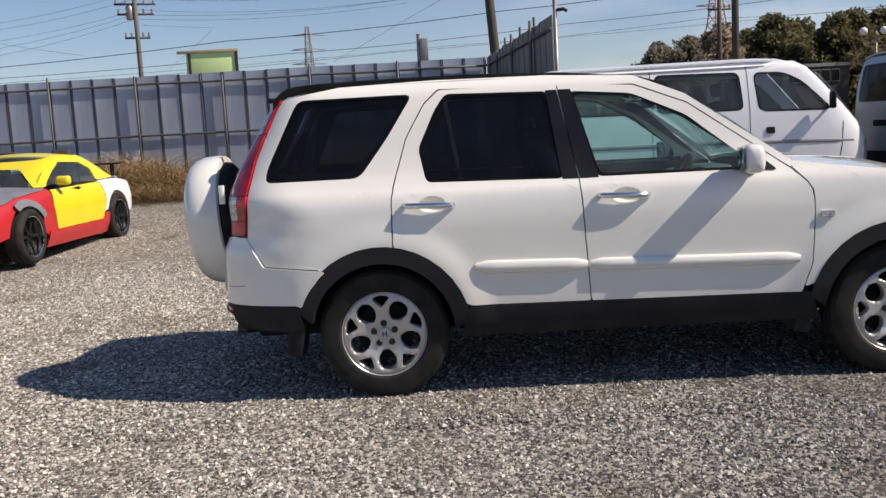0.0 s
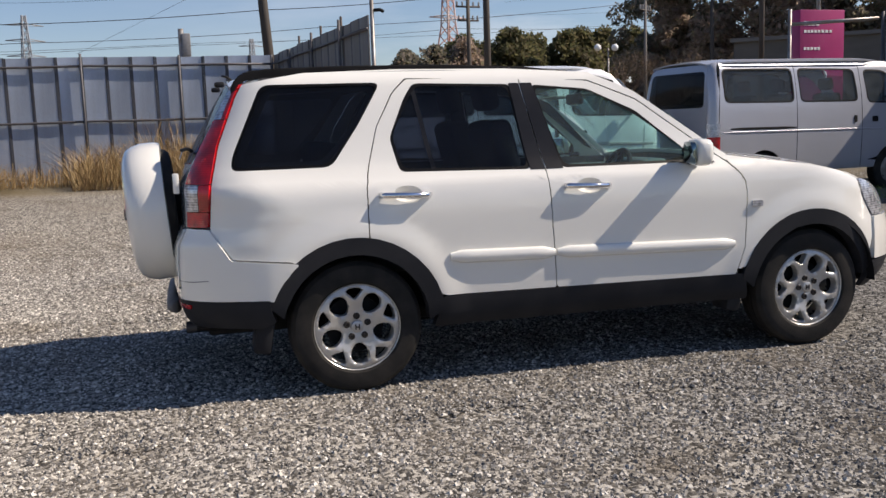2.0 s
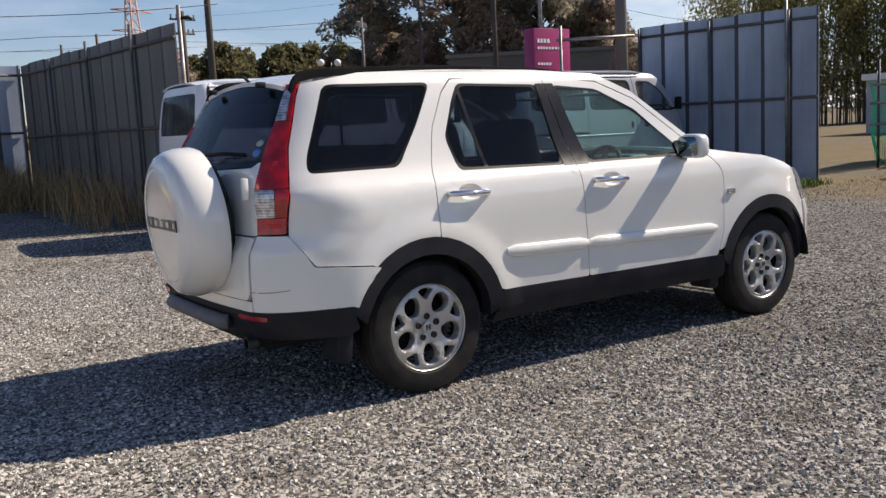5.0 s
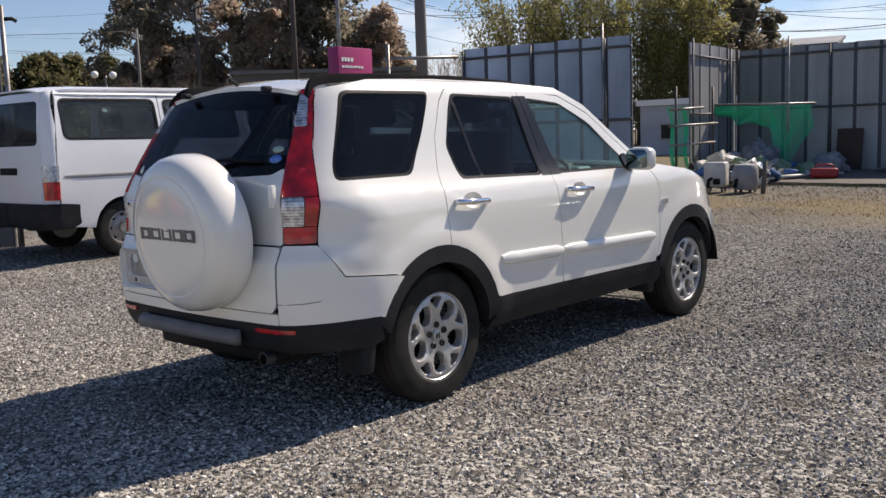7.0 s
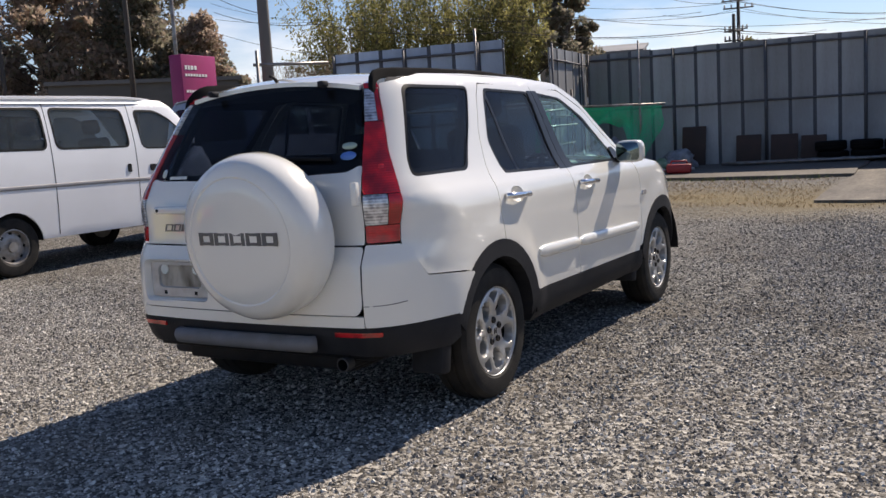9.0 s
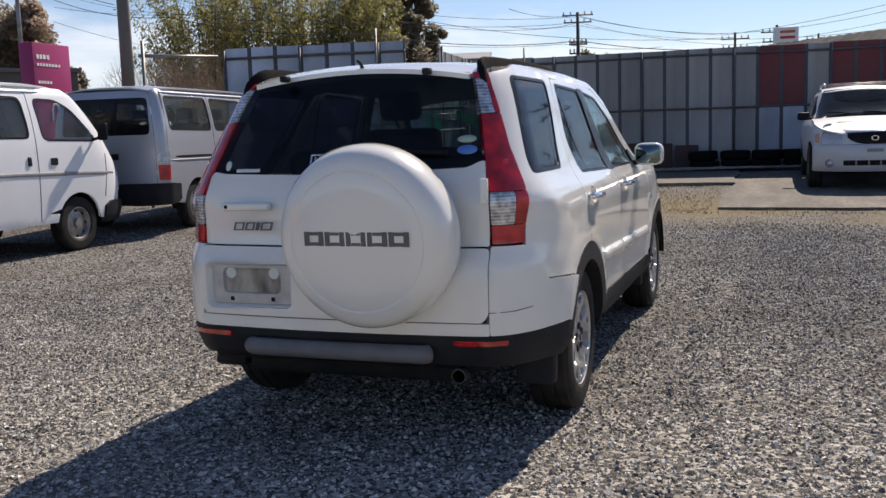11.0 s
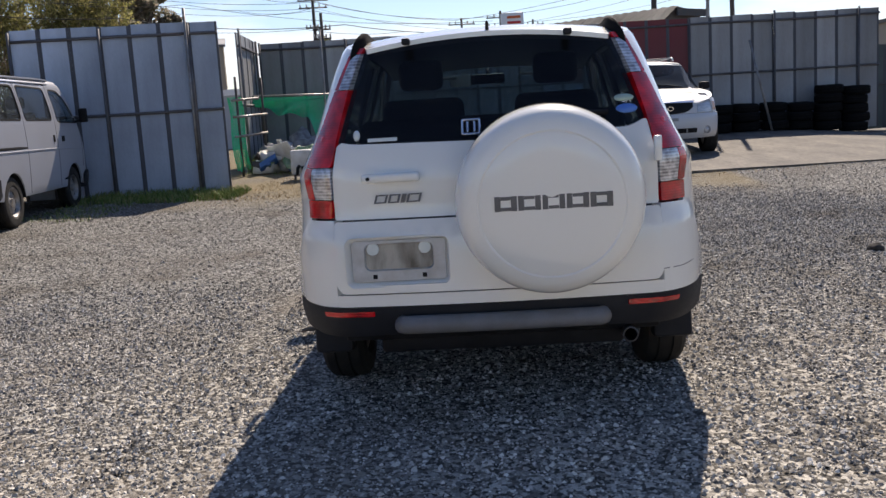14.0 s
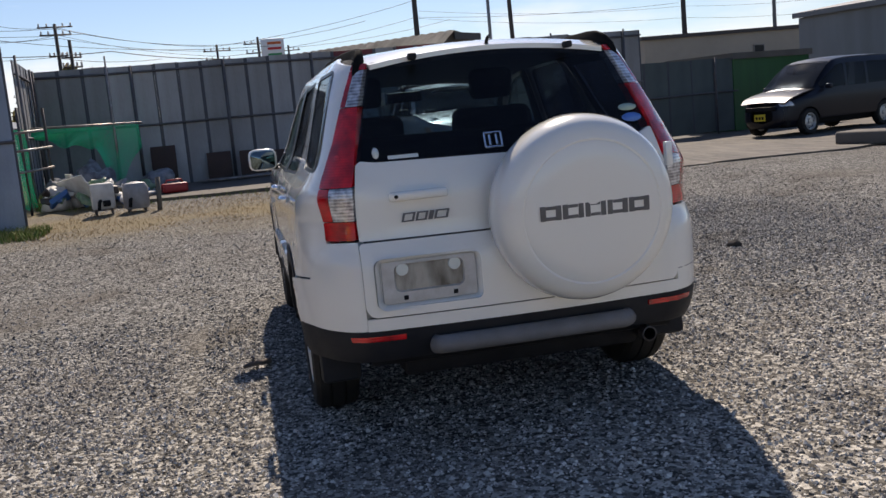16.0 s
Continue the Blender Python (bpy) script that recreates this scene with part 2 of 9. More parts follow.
M_FENCEGREY = mat("weathered_grey_steel_sheet", (0.36, 0.37, 0.385), 0.55, 0.05, rnd=0.22, col2=(0.17, 0.155, 0.14), scale=1.5, amount=0.8, stretch=(1, 1, 0.3), fine=0.12, fine_scale=30, bump=0.12, bump_scale=6)
M_FENCERED = mat("faded_red_steel_sheet", (0.145, 0.016, 0.024), 0.5, 0.1, col2=(0.13, 0.03, 0.035), scale=1.6, amount=0.7, stretch=(1, 1, 0.4), fine=0.1, fine_scale=40)
M_PIPE = mat("galvanised_pipe", (0.30, 0.30, 0.30), 0.45, 0.6, col2=(0.17, 0.12, 0.085), scale=7, amount=0.7, fine=0.1)
M_FENCEPIPE = mat("dull_weathered_pipe", (0.115, 0.115, 0.125), 0.6, 0.3, col2=(0.07, 0.06, 0.055), scale=7, amount=0.7, fine=0.1)
M_RAIL = mat("dull_black_roof_rail", (0.010, 0.010, 0.011), 0.85, spec=0.03, col2=(0.018, 0.018, 0.019), scale=9, amount=0.6)
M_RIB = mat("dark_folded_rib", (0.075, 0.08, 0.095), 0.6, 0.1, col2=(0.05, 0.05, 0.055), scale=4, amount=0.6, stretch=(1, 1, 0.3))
M_SKID = mat("dull_grey_skid_bar", (0.17, 0.17, 0.18), 0.6, col2=(0.11, 0.105, 0.10), scale=10, amount=0.6, fine=0.1, fine_scale=150)
M_DARKSTEEL = mat("dark_steel", (0.06, 0.06, 0.065), 0.55, 0.5, col2=(0.10, 0.07, 0.05), scale=6, amount=0.6)
M_POLE = mat("concrete_pole", (0.18, 0.17, 0.16), 0.85, col2=(0.11, 0.10, 0.095), scale=2, amount=0.7, stretch=(1, 1, 0.2), fine=0.08)
M_WIRE = mat("black_cable", (0.015, 0.015, 0.017), 0.6)
M_CONCRETE = mat("worn_concrete", (0.145, 0.130, 0.110), 0.9, col2=(0.080, 0.070, 0.058), scale=0.8, amount=0.8, fine=0.12, fine_scale=25, bump=0.3, bump_scale=30)
M_SIGN = mat("magenta_sign", (0.33, 0.012, 0.115), 0.4, col2=(0.25, 0.012, 0.09), scale=2)
M_SIGNWHITE = mat("white_sign_mark", (0.8, 0.8, 0.8), 0.5)


def earthy(nd, ln, tc, colour):
    """Gravel tint: pale and warm behind the car, darker ahead, with damp patches."""
    sp = nd.new("ShaderNodeSeparateXYZ")
    ln.new(tc.outputs["Object"], sp.inputs["Vector"])
    n = nd.new("ShaderNodeTexNoise")
    n.inputs["Scale"].default_value, n.inputs["Detail"].default_value = 0.7, 6
    ln.new(tc.outputs["Object"], n.inputs["Vector"])
    ma = nd.new("ShaderNodeMath")
    ma.operation = "MULTIPLY_ADD"
    ma.inputs[1].default_value = 5.0
    ln.new(n.outputs["Fac"], ma.inputs[0])
    ln.new(sp.outputs["X"], ma.inputs[2])
    mr = nd.new("ShaderNodeMapRange")
    mr.inputs["From Min"].default_value, mr.inputs["From Max"].default_value = 0.3, 5.2
    ln.new(ma.outputs["Value"], mr.inputs["Value"])
    rp = nd.new("ShaderNodeMixRGB")
    rp.inputs[1].default_value, rp.inputs[2].default_value = (1.36, 1.31, 1.23, 1), (0.80, 0.80, 0.80, 1)
    ln.new(mr.outputs["Result"], rp.inputs["Fac"])
    mu = nd.new("ShaderNodeMixRGB")
    mu.blend_type = "MULTIPLY"
    mu.inputs["Fac"].default_value = 1.0
    ln.new(colour, mu.inputs[1])
    ln.new(rp.outputs["Color"], mu.inputs[2])
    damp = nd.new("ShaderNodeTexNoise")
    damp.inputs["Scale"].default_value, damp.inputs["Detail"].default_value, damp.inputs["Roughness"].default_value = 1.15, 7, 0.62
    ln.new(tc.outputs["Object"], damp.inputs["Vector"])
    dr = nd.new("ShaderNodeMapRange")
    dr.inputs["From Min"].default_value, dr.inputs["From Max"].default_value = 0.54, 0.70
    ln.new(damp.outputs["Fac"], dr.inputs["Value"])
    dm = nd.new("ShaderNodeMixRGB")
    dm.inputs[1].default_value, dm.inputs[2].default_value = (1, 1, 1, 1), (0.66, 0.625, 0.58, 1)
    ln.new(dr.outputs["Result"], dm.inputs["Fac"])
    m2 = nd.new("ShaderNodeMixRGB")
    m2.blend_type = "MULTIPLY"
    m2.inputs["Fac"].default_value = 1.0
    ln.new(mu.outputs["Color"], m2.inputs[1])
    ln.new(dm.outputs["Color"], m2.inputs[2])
    return m2.outputs["Color"]


def gravel_ground():
    """Gravel lot: pebbles by cells at two sizes, damp dark patches, tyre tracks, dry soil towards the fences."""
    m, nt, p = node_mat("gravel")
    nd, ln = nt.nodes, nt.links
    tc = nd.new("ShaderNodeTexCoord")
    v1 = nd.new("ShaderNodeTexVoronoi")
    v1.inputs["Scale"].default_value = 52
    v2 = nd.new("ShaderNodeTexVoronoi")
    v2.inputs["Scale"].default_value = 120
    for v in (v1, v2):
        ln.new(tc.outputs["Object"], v.inputs["Vector"])
    bw = nd.new("ShaderNodeRGBToBW")
    ln.new(v1.outputs["Color"], bw.inputs["Color"])
    rp = nd.new("ShaderNodeValToRGB")
    el = rp.color_ramp.elements
    el[0].position, el[0].color = 0.30, (0.050, 0.048, 0.045, 1)
    el[1].position, el[1].color = 0.78, (0.40, 0.385, 0.355, 1)
    e = el.new(0.5)
    e.color = (0.140, 0.133, 0.122, 1)
    ln.new(bw.outputs["Val"], rp.inputs["Fac"])
    n1 = nd.new("ShaderNodeTexNoise")
    n1.inputs["Scale"].default_value, n1.inputs["Detail"].default_value = 0.55, 7
    ln.new(tc.outputs["Object"], n1.inputs["Vector"])
    mr = nd.new("ShaderNodeMapRange")
    mr.inputs["From Min"].default_value, mr.inputs["From Max"].default_value = 0.48, 0.72
    mr.inputs["To Max"].default_value = 0.6
    ln.new(n1.outputs["Fac"], mr.inputs["Value"])
    mx = nd.new("ShaderNodeMixRGB")
    mx.inputs[2].default_value = (0.15, 0.132, 0.112, 1)
    ln.new(mr.outputs["Result"], mx.inputs["Fac"])
    ln.new(rp.outputs["Color"], mx.inputs[1])
    at = nd.new("ShaderNodeAttribute")
    at.attribute_name = "soil"
    mx2 = nd.new("ShaderNodeMixRGB")
    ln.new(at.outputs["Fac"], mx2.inputs["Fac"])
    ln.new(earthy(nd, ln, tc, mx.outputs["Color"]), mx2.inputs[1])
    n2 = nd.new("ShaderNodeTexNoise")
    n2.inputs["Scale"].default_value, n2.inputs["Detail"].default_value = 3.5, 8
    ln.new(tc.outputs["Object"], n2.inputs["Vector"])
    so = nd.new("ShaderNodeMixRGB")
    so.inputs[1].default_value, so.inputs[2].default_value = (0.235, 0.185, 0.112, 1), (0.125, 0.105, 0.062, 1)
    ln.new(n2.outputs["Fac"], so.inputs["Fac"])
    ln.new(so.outputs["Color"], mx2.inputs[2])
    ln.new(mx2.outputs["Color"], p.inputs["Base Color"])
    p.inputs["Roughness"].default_value, p.inputs["Specular IOR Level"].default_value = 0.95, 0.12
    ad = nd.new("ShaderNodeMath")
    ad.operation = "ADD"
    ln.new(v1.outputs["Distance"], ad.inputs[0])
    ln.new(v2.outputs["Distance"], ad.inputs[1])
    bp = nd.new("ShaderNodeBump")
    bp.invert = True
    bp.inputs["Strength"].default_value, bp.inputs["Distance"].default_value = 0.45, 0.008
    ln.new(ad.outputs["Value"], bp.inputs["Height"])
    ln.new(bp.outputs["Normal"], p.inputs["Normal"])
    return m


def stone_mat():
    m, nt, p = node_mat("gravel_stone")
    nd, ln = nt.nodes, nt.links
    ge = nd.new("ShaderNodeNewGeometry")
    rp = nd.new("ShaderNodeValToRGB")
    el = rp.color_ramp.elements
    el[0].position, el[0].color = 0.0, (0.080, 0.078, 0.078, 1)
    el[1].position, el[1].color = 1.0, (0.66, 0.645, 0.61, 1)
    for pos, c in ((0.30, (0.170, 0.165, 0.158)), (0.62, (0.300, 0.290, 0.273)), (0.86, (0.48, 0.464, 0.438))):
        e = el.new(pos)
        e.color = (*c, 1)
    ln.new(ge.outputs["Random Per Island"], rp.inputs["Fac"])
    tc = nd.new("ShaderNodeTexCoord")
    n = nd.new("ShaderNodeTexNoise")
    n.inputs["Scale"].default_value = 120
    ln.new(tc.outputs["Object"], n.inputs["Vector"])
    hs = nd.new("ShaderNodeHueSaturation")
    vr = nd.new("ShaderNodeMapRange")
    vr.inputs["To Min"].default_value, vr.inputs["To Max"].default_value = 0.75, 1.25
    ln.new(n.outputs["Fac"], vr.inputs["Value"])
    ln.new(vr.outputs["Result"], hs.inputs["Value"])
    ln.new(rp.outputs["Color"], hs.inputs["Color"])
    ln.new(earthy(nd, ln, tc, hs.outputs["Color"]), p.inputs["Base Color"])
    p.inputs["Roughness"].default_value, p.inputs["Specular IOR Level"].default_value = 0.9, 0.15
    return m


M_GRAVEL = gravel_ground()
M_STONE = stone_mat()

# ---- mesh helpers ----
def part(name, bm, material, parent=None, label="", smooth=True, sharp=0.6):
    """Links a bmesh as one mesh object, under a thing or a part."""
    me = bpy.data.meshes.new(name)
    if smooth:
        for f in bm.faces:
            f.smooth = True
        for e in bm.edges:
            if len(e.link_faces) == 2 and e.calc_face_angle(0.0) > sharp:
                e.smooth = False
    bm.to_mesh(me)
    bm.free()
    if isinstance(material, (list, tuple)):
        for m in material:
            me.materials.append(m)
    else:
        me.materials.append(material)
    ob = new(name, me)
    if parent:
        ob.parent = parent
    if label:
        ob["label"] = label
    return ob


def thing(name, x, y, z, rz=0.0, label="", category="", group="", kind=""):
    ob = new(name)
    ob.matrix_world = pose(x, y, z, 0, 0, rz)
    return tagged(ob, label, category, group, kind)


def box(bm, c, s, m=None, bevel=0.0, seg=2):
    """A box of size s about c, bevelled, added to bm."""
    r = bmesh.ops.create_cube(bm, size=1.0, matrix=(m or Matrix()) @ Matrix.Translation(c) @ Matrix.Diagonal((*s, 1)))
    if bevel:
        es = list({e for v in r["verts"] for e in v.link_edges})
        bmesh.ops.bevel(bm, geom=es, offset=bevel, segments=seg, affect="EDGES", profile=0.5)
    return bm


def tube(bm, pts, r, n=8, cap=True, r2=None):
    """A round bar along a line of points, tapering from r to r2."""
    pts = [Vector(p) for p in pts]
    rings = []
    for i, p in enumerate(pts):
        d = (pts[min(i + 1, len(pts) - 1)] - pts[max(i - 1, 0)]).normalized()
        a = d.orthogonal().normalized() if i == 0 else (a - d * a.dot(d)).normalized()
        b = d.cross(a)
        k = r if r2 is None else r + (r2 - r) * i / (len(pts) - 1)
        rings.append([bm.verts.new(p + (a * math.cos(t) + b * math.sin(t)) * k) for t in [2 * math.pi * j / n for j in range(n)]])
    for u, v in zip(rings, rings[1:]):
        for j in range(n):
            bm.faces.new((u[j], u[(j + 1) % n], v[(j + 1) % n], v[j]))
    if cap:
        bm.faces.new(rings[0][::-1])
        bm.faces.new(rings[-1])
    return bm


def lathe(bm, prof, n=32, m=None, closed=False):
    """Turns a profile of (radius, height) round the local z axis."""
    m = m or Matrix()
    rings = [[bm.verts.new(m @ Vector((r * math.cos(t), r * math.sin(t), h))) for t in [2 * math.pi * j / n for j in range(n)]] for r, h in prof]
    pairs = list(zip(rings, rings[1:])) + ([(rings[-1], rings[0])] if closed else [])
    for u, v in pairs:
        for j in range(n):
            bm.faces.new((u[j], u[(j + 1) % n], v[(j + 1) % n], v[j]))
    if not closed:
        if prof[0][0] > 1e-4:
            bm.faces.new(rings[0][::-1])
        if prof[-1][0] > 1e-4:
            bm.faces.new(rings[-1])
    bmesh.ops.remove_doubles(bm, verts=[v for r in rings for v in r], dist=1e-5)
    return bm


def prism(bm, poly, h0, h1, m=None):
    """An upright slab over a flat outline."""
    m = m or Matrix()
    lo = [bm.verts.new(m @ Vector((x, y, h0))) for x, y in poly]
    hi = [bm.verts.new(m @ Vector((x, y, h1))) for x, y in poly]
    n = len(poly)
    bm.faces.new(lo[::-1])
    bm.faces.new(hi)
    for i in range(n):
        bm.faces.new((lo[i], lo[(i + 1) % n], hi[(i + 1) % n], hi[i]))
    return bm


def fillet(pts, r, n=4):
    """Rounds the corners of a closed outline."""
    if r <= 0:
        return list(pts)
    out, k = [], len(pts)
    for i in range(k):
        p, a, b = Vector(pts[i]), Vector(pts[i - 1]), Vector(pts[(i + 1) % k])
        da, db = a - p, b - p
        q = min(r, da.length * 0.49, db.length * 0.49)
        s, e = p + da.normalized() * q, p + db.normalized() * q
        for j in range(n + 1):
            t = j / n
            out.append(tuple(s * (1 - t) ** 2 + p * 2 * t * (1 - t) + e * t * t))
    return out


def lerp_tab(tab, x):
    """Value from a short table of (x, value), straight between the entries."""
    if x <= tab[0][0]:
        return tab[0][1]
    for (a, va), (b, vb) in zip(tab, tab[1:]):
        if x <= b:
            return va + (vb - va) * (x - a) / (b - a)
    return tab[-1][1]


def smooth_tab(tab):
    """A smooth curve through a short table, with no overshoot, sampled finely."""
    n = len(tab)
    d = [(tab[i + 1][1] - tab[i][1]) / (tab[i + 1][0] - tab[i][0]) for i in range(n - 1)]
    m = [d[0]] + [0.0 if d[i - 1] * d[i] <= 0 else 2 * d[i - 1] * d[i] / (d[i - 1] + d[i]) for i in range(1, n - 1)] + [d[-1]]
    out = []
    for i in range(n - 1):
        (a, va), (b, vb), h = tab[i], tab[i + 1], tab[i + 1][0] - tab[i][0]
        for k in range(12):
            t = k / 12
            out.append((a + h * t, (1 + 2 * t) * (1 - t) ** 2 * va + t * (1 - t) ** 2 * h * m[i] + t * t * (3 - 2 * t) * vb + t * t * (t - 1) * h * m[i + 1]))
    return out + [tab[-1]]


# ---- the lie of the land ----
def ramp(v):
    return 0.5 * (v + math.sqrt(v * v + 0.6)) - 0.5 * 0.35


def height(x, y):
    """The lot rises gently ahead of the car and towards the north fence."""
    k = min(max((y + 10.5) / 4.5, 0.0), 1.0)
    a = 0.024 * max(0.0, ramp(min(x, 18.0) - 4.5)) * k * k * (3 - 2 * k)
    b = 0.030 * max(0.0, ramp(min(y, 17.0) - 4.5))
    return min(a + b, 0.46) if (a or b) else 0.0

def lumps(x, y):
    """Small unevenness of the lot, none under the car and none far off."""
    if (abs(x - 1.2) <= 2.7 and abs(y) <= 1.4) or abs(x) >= 30 or abs(y) >= 30:
        return 0.0
    return 0.012 * noise.noise(Vector((x * 1.3, y * 1.3, 0))) + 0.02 * noise.noise(Vector((x * 0.4, y * 0.4, 7)))


# ---- ground ----
def axis(near_lo, near_hi, step, far):
    inner = list(np.arange(near_lo, near_hi + 1e-6, step))
    out, d, k = [], step, near_hi
    while k < far:
        d *= 1.35
        k += d
        out.append(k)
    lo, d, k = [], step, near_lo
    while k > -far:
        d *= 1.35
        k -= d
        lo.append(k)
    return lo[::-1] + inner + out


def soil_at(x, y):
    """How far earth and weeds cover the gravel: by the fences and in front of the slab."""
    k = 0.0
    k = max(k, min(1.0, max(0.0, (y - 12.2) / 1.6)))
    k = max(k, min(1.0, max(0.0, 1.0 - abs(x - 10.6 - 0.15 * (y - 4)) / 2.6)) if -3.5 < y < 9 else 0.0)
    k = max(k, min(1.0, max(0.0, (x - 9.2) / 1.4)) if y > 3.6 else 0.0)
    n = noise.noise(Vector((x * 0.7, y * 0.7, 3.1)))
    return min(1.0, max(0.0, k * (0.95 + 0.9 * n)))


xs, ys = axis(-10, 19, 0.2, 900), axis(-9, 18, 0.2, 900)
gv = [(x, y, height(x, y) + lumps(x, y)) for y in ys for x in xs]
nx = len(xs)
gf = [(j * nx + i, j * nx + i + 1, (j + 1) * nx + i + 1, (j + 1) * nx + i) for j in range(len(ys) - 1) for i in range(nx - 1)]
gme = bpy.data.meshes.new("ground")
gme.from_pydata(gv, [], gf)
gme.attributes.new("soil", "FLOAT", "POINT").data.foreach_set("value", [soil_at(x, y) for x, y, z in gv])
for p_ in gme.polygons:
    p_.use_smooth = True
gme.materials.append(M_GRAVEL)
ground = tagged(new("ground", gme), "grey and white crushed gravel lot with earthy patches", "ground", kind="structure")


# ---- fences of steel sheets ----
def sheet_mesh(name, w, h, material):
    """One sheet: flat, with a folded rib standing forward at each edge. Local x along, -y forward."""
    bm = bmesh.new()
    t, d = 0.014, 0.010
    prof = [(0.0005, 0), (0.0005, -d), (0.03, -d), (0.036, -0.004), (w * 0.5, -0.001), (w - 0.036, -0.004), (w - 0.03, -d), (w - 0.0005, -d), (w - 0.0005, 0), (w - 0.0005, t), (0.0005, t)]
    lo = [bm.verts.new((x, y, 0)) for x, y in prof]
    hi = [bm.verts.new((x, y, h)) for x, y in prof]
    n = len(prof)
    for i in range(n):
        f = bm.faces.new((lo[i], lo[(i + 1) % n], hi[(i + 1) % n], hi[i]))
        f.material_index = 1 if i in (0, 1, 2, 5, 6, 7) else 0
    bm.faces.new(hi)
    bm.faces.new(lo[::-1])
    me = bpy.data.meshes.new(name)
    bm.to_mesh(me)
    bm.free()
    me.materials.append(material)
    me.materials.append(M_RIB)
    return me


def fence(name, p, q, top, base, label, material, rails=(1.58, 2.72), post_every=4, width=0.49, special=None, front=1):
    """A run of upright steel sheets from p to q with pipe rails and pipe posts on the face (front=1: the right-hand side as one goes from p to q)."""
    p, q = Vector((*p, 0)), Vector((*q, 0))
    length = (q - p).length
    n = max(1, round(length / width))
    w = length / n
    ang = math.degrees(math.atan2(q.y - p.y, q.x - p.x))
    f = thing(name, p.x, p.y, base, ang, label, "fence")
    meshes = {None: sheet_mesh("sheet", w, top - base, material)}
    rng = random.Random(n)
    for i in range(n):
        key = special(i) if special else None
        if key is not None and key not in meshes:
            meshes[key] = sheet_mesh("sheet", w, top - base, key)
        s = new("sheet", meshes[key])
        s.parent = f
        s.matrix_local = pose(i * w, rng.uniform(-0.002, 0.002), rng.uniform(-0.012, 0.012), rng.uniform(-0.3, 0.3), 0, 0) if front > 0 else pose((i + 1) * w, rng.uniform(-0.006, 0.006), rng.uniform(-0.012, 0.012), 0, 0, 180)
        if key is M_FENCERED:
            low = meshes.setdefault("low", sheet_mesh("sheet", w, 1.40, M_FENCE))
            s = new("sheet", low)
            s.parent = f
            s.matrix_local = pose(i * w, -0.034 * front, 0.0, 0, 0, 0)
    sy = -0.040 * front
    for z in rails:
        bm = bmesh.new()
        k = max(2, int(length / 1.2))
        tube(bm, [(length * j / k, sy + rng.uniform(-0.004, 0.004), z - base + rng.uniform(-0.012, 0.012)) for j in range(k + 1)], 0.024, 8)
        part("rail", bm, M_FENCEPIPE, f)
    for j in range(0, n + 1, post_every):
        bm = bmesh.new()
        tube(bm, [(min(max(j * w, 0.02), length - 0.02), sy - 0.03 * front, -0.1), (min(max(j * w, 0.02), length - 0.02), sy - 0.03 * front, top - base + rng.uniform(-0.05, 0.1))], 0.024, 8)
        part("post", bm, M_FENCEPIPE, f)
    return f


fence("north_fence", (-12.6, 15.45), (1.1, 15.45), 2.90, 0.25, "blue-grey weathered steel sheet fence with pipe rails", M_FENCE)
# this run's sheets are coloured darker to carry its shade, besides brown stains
fence("side_fence", (1.14, 15.38), (1.85, 8.11), 2.90, 0.05, "grey steel sheet fence, rust-stained and darkened as if shaded, with a tall end post", mat("shade_darkened_rusty_sheet", (0.185, 0.18, 0.18), 0.6, rnd=0.15, col2=(0.10, 0.082, 0.066), scale=1.6, amount=0.8, stretch=(1, 1, 0.3), fine=0.12, fine_scale=30), rails=(1.5, 2.7), front=1)
fence("panel_fence", (10.11, 7.47), (10.78, 4.31), 2.90, 0.08, "blue-grey steel sheet fence behind the parked vans", M_FENCE, rails=(1.5, 2.72), post_every=3)
fence("return_fence", (13.9, 4.85), (16.58, 5.1), 2.98, 0.2, "short stained steel sheet fence closing the yard corner", M_FENCEGREY, front=1)
east = fence("east_fence", (16.6, 5.05), (17.75, -9.0), 2.94, 0.25, "long weathered grey steel sheet fence with faded red sheets", M_FENCEGREY, rails=(1.66, 2.8), special=lambda i: M_FENCERED if i in (13, 14, 16, 17, 18, 19) else None)

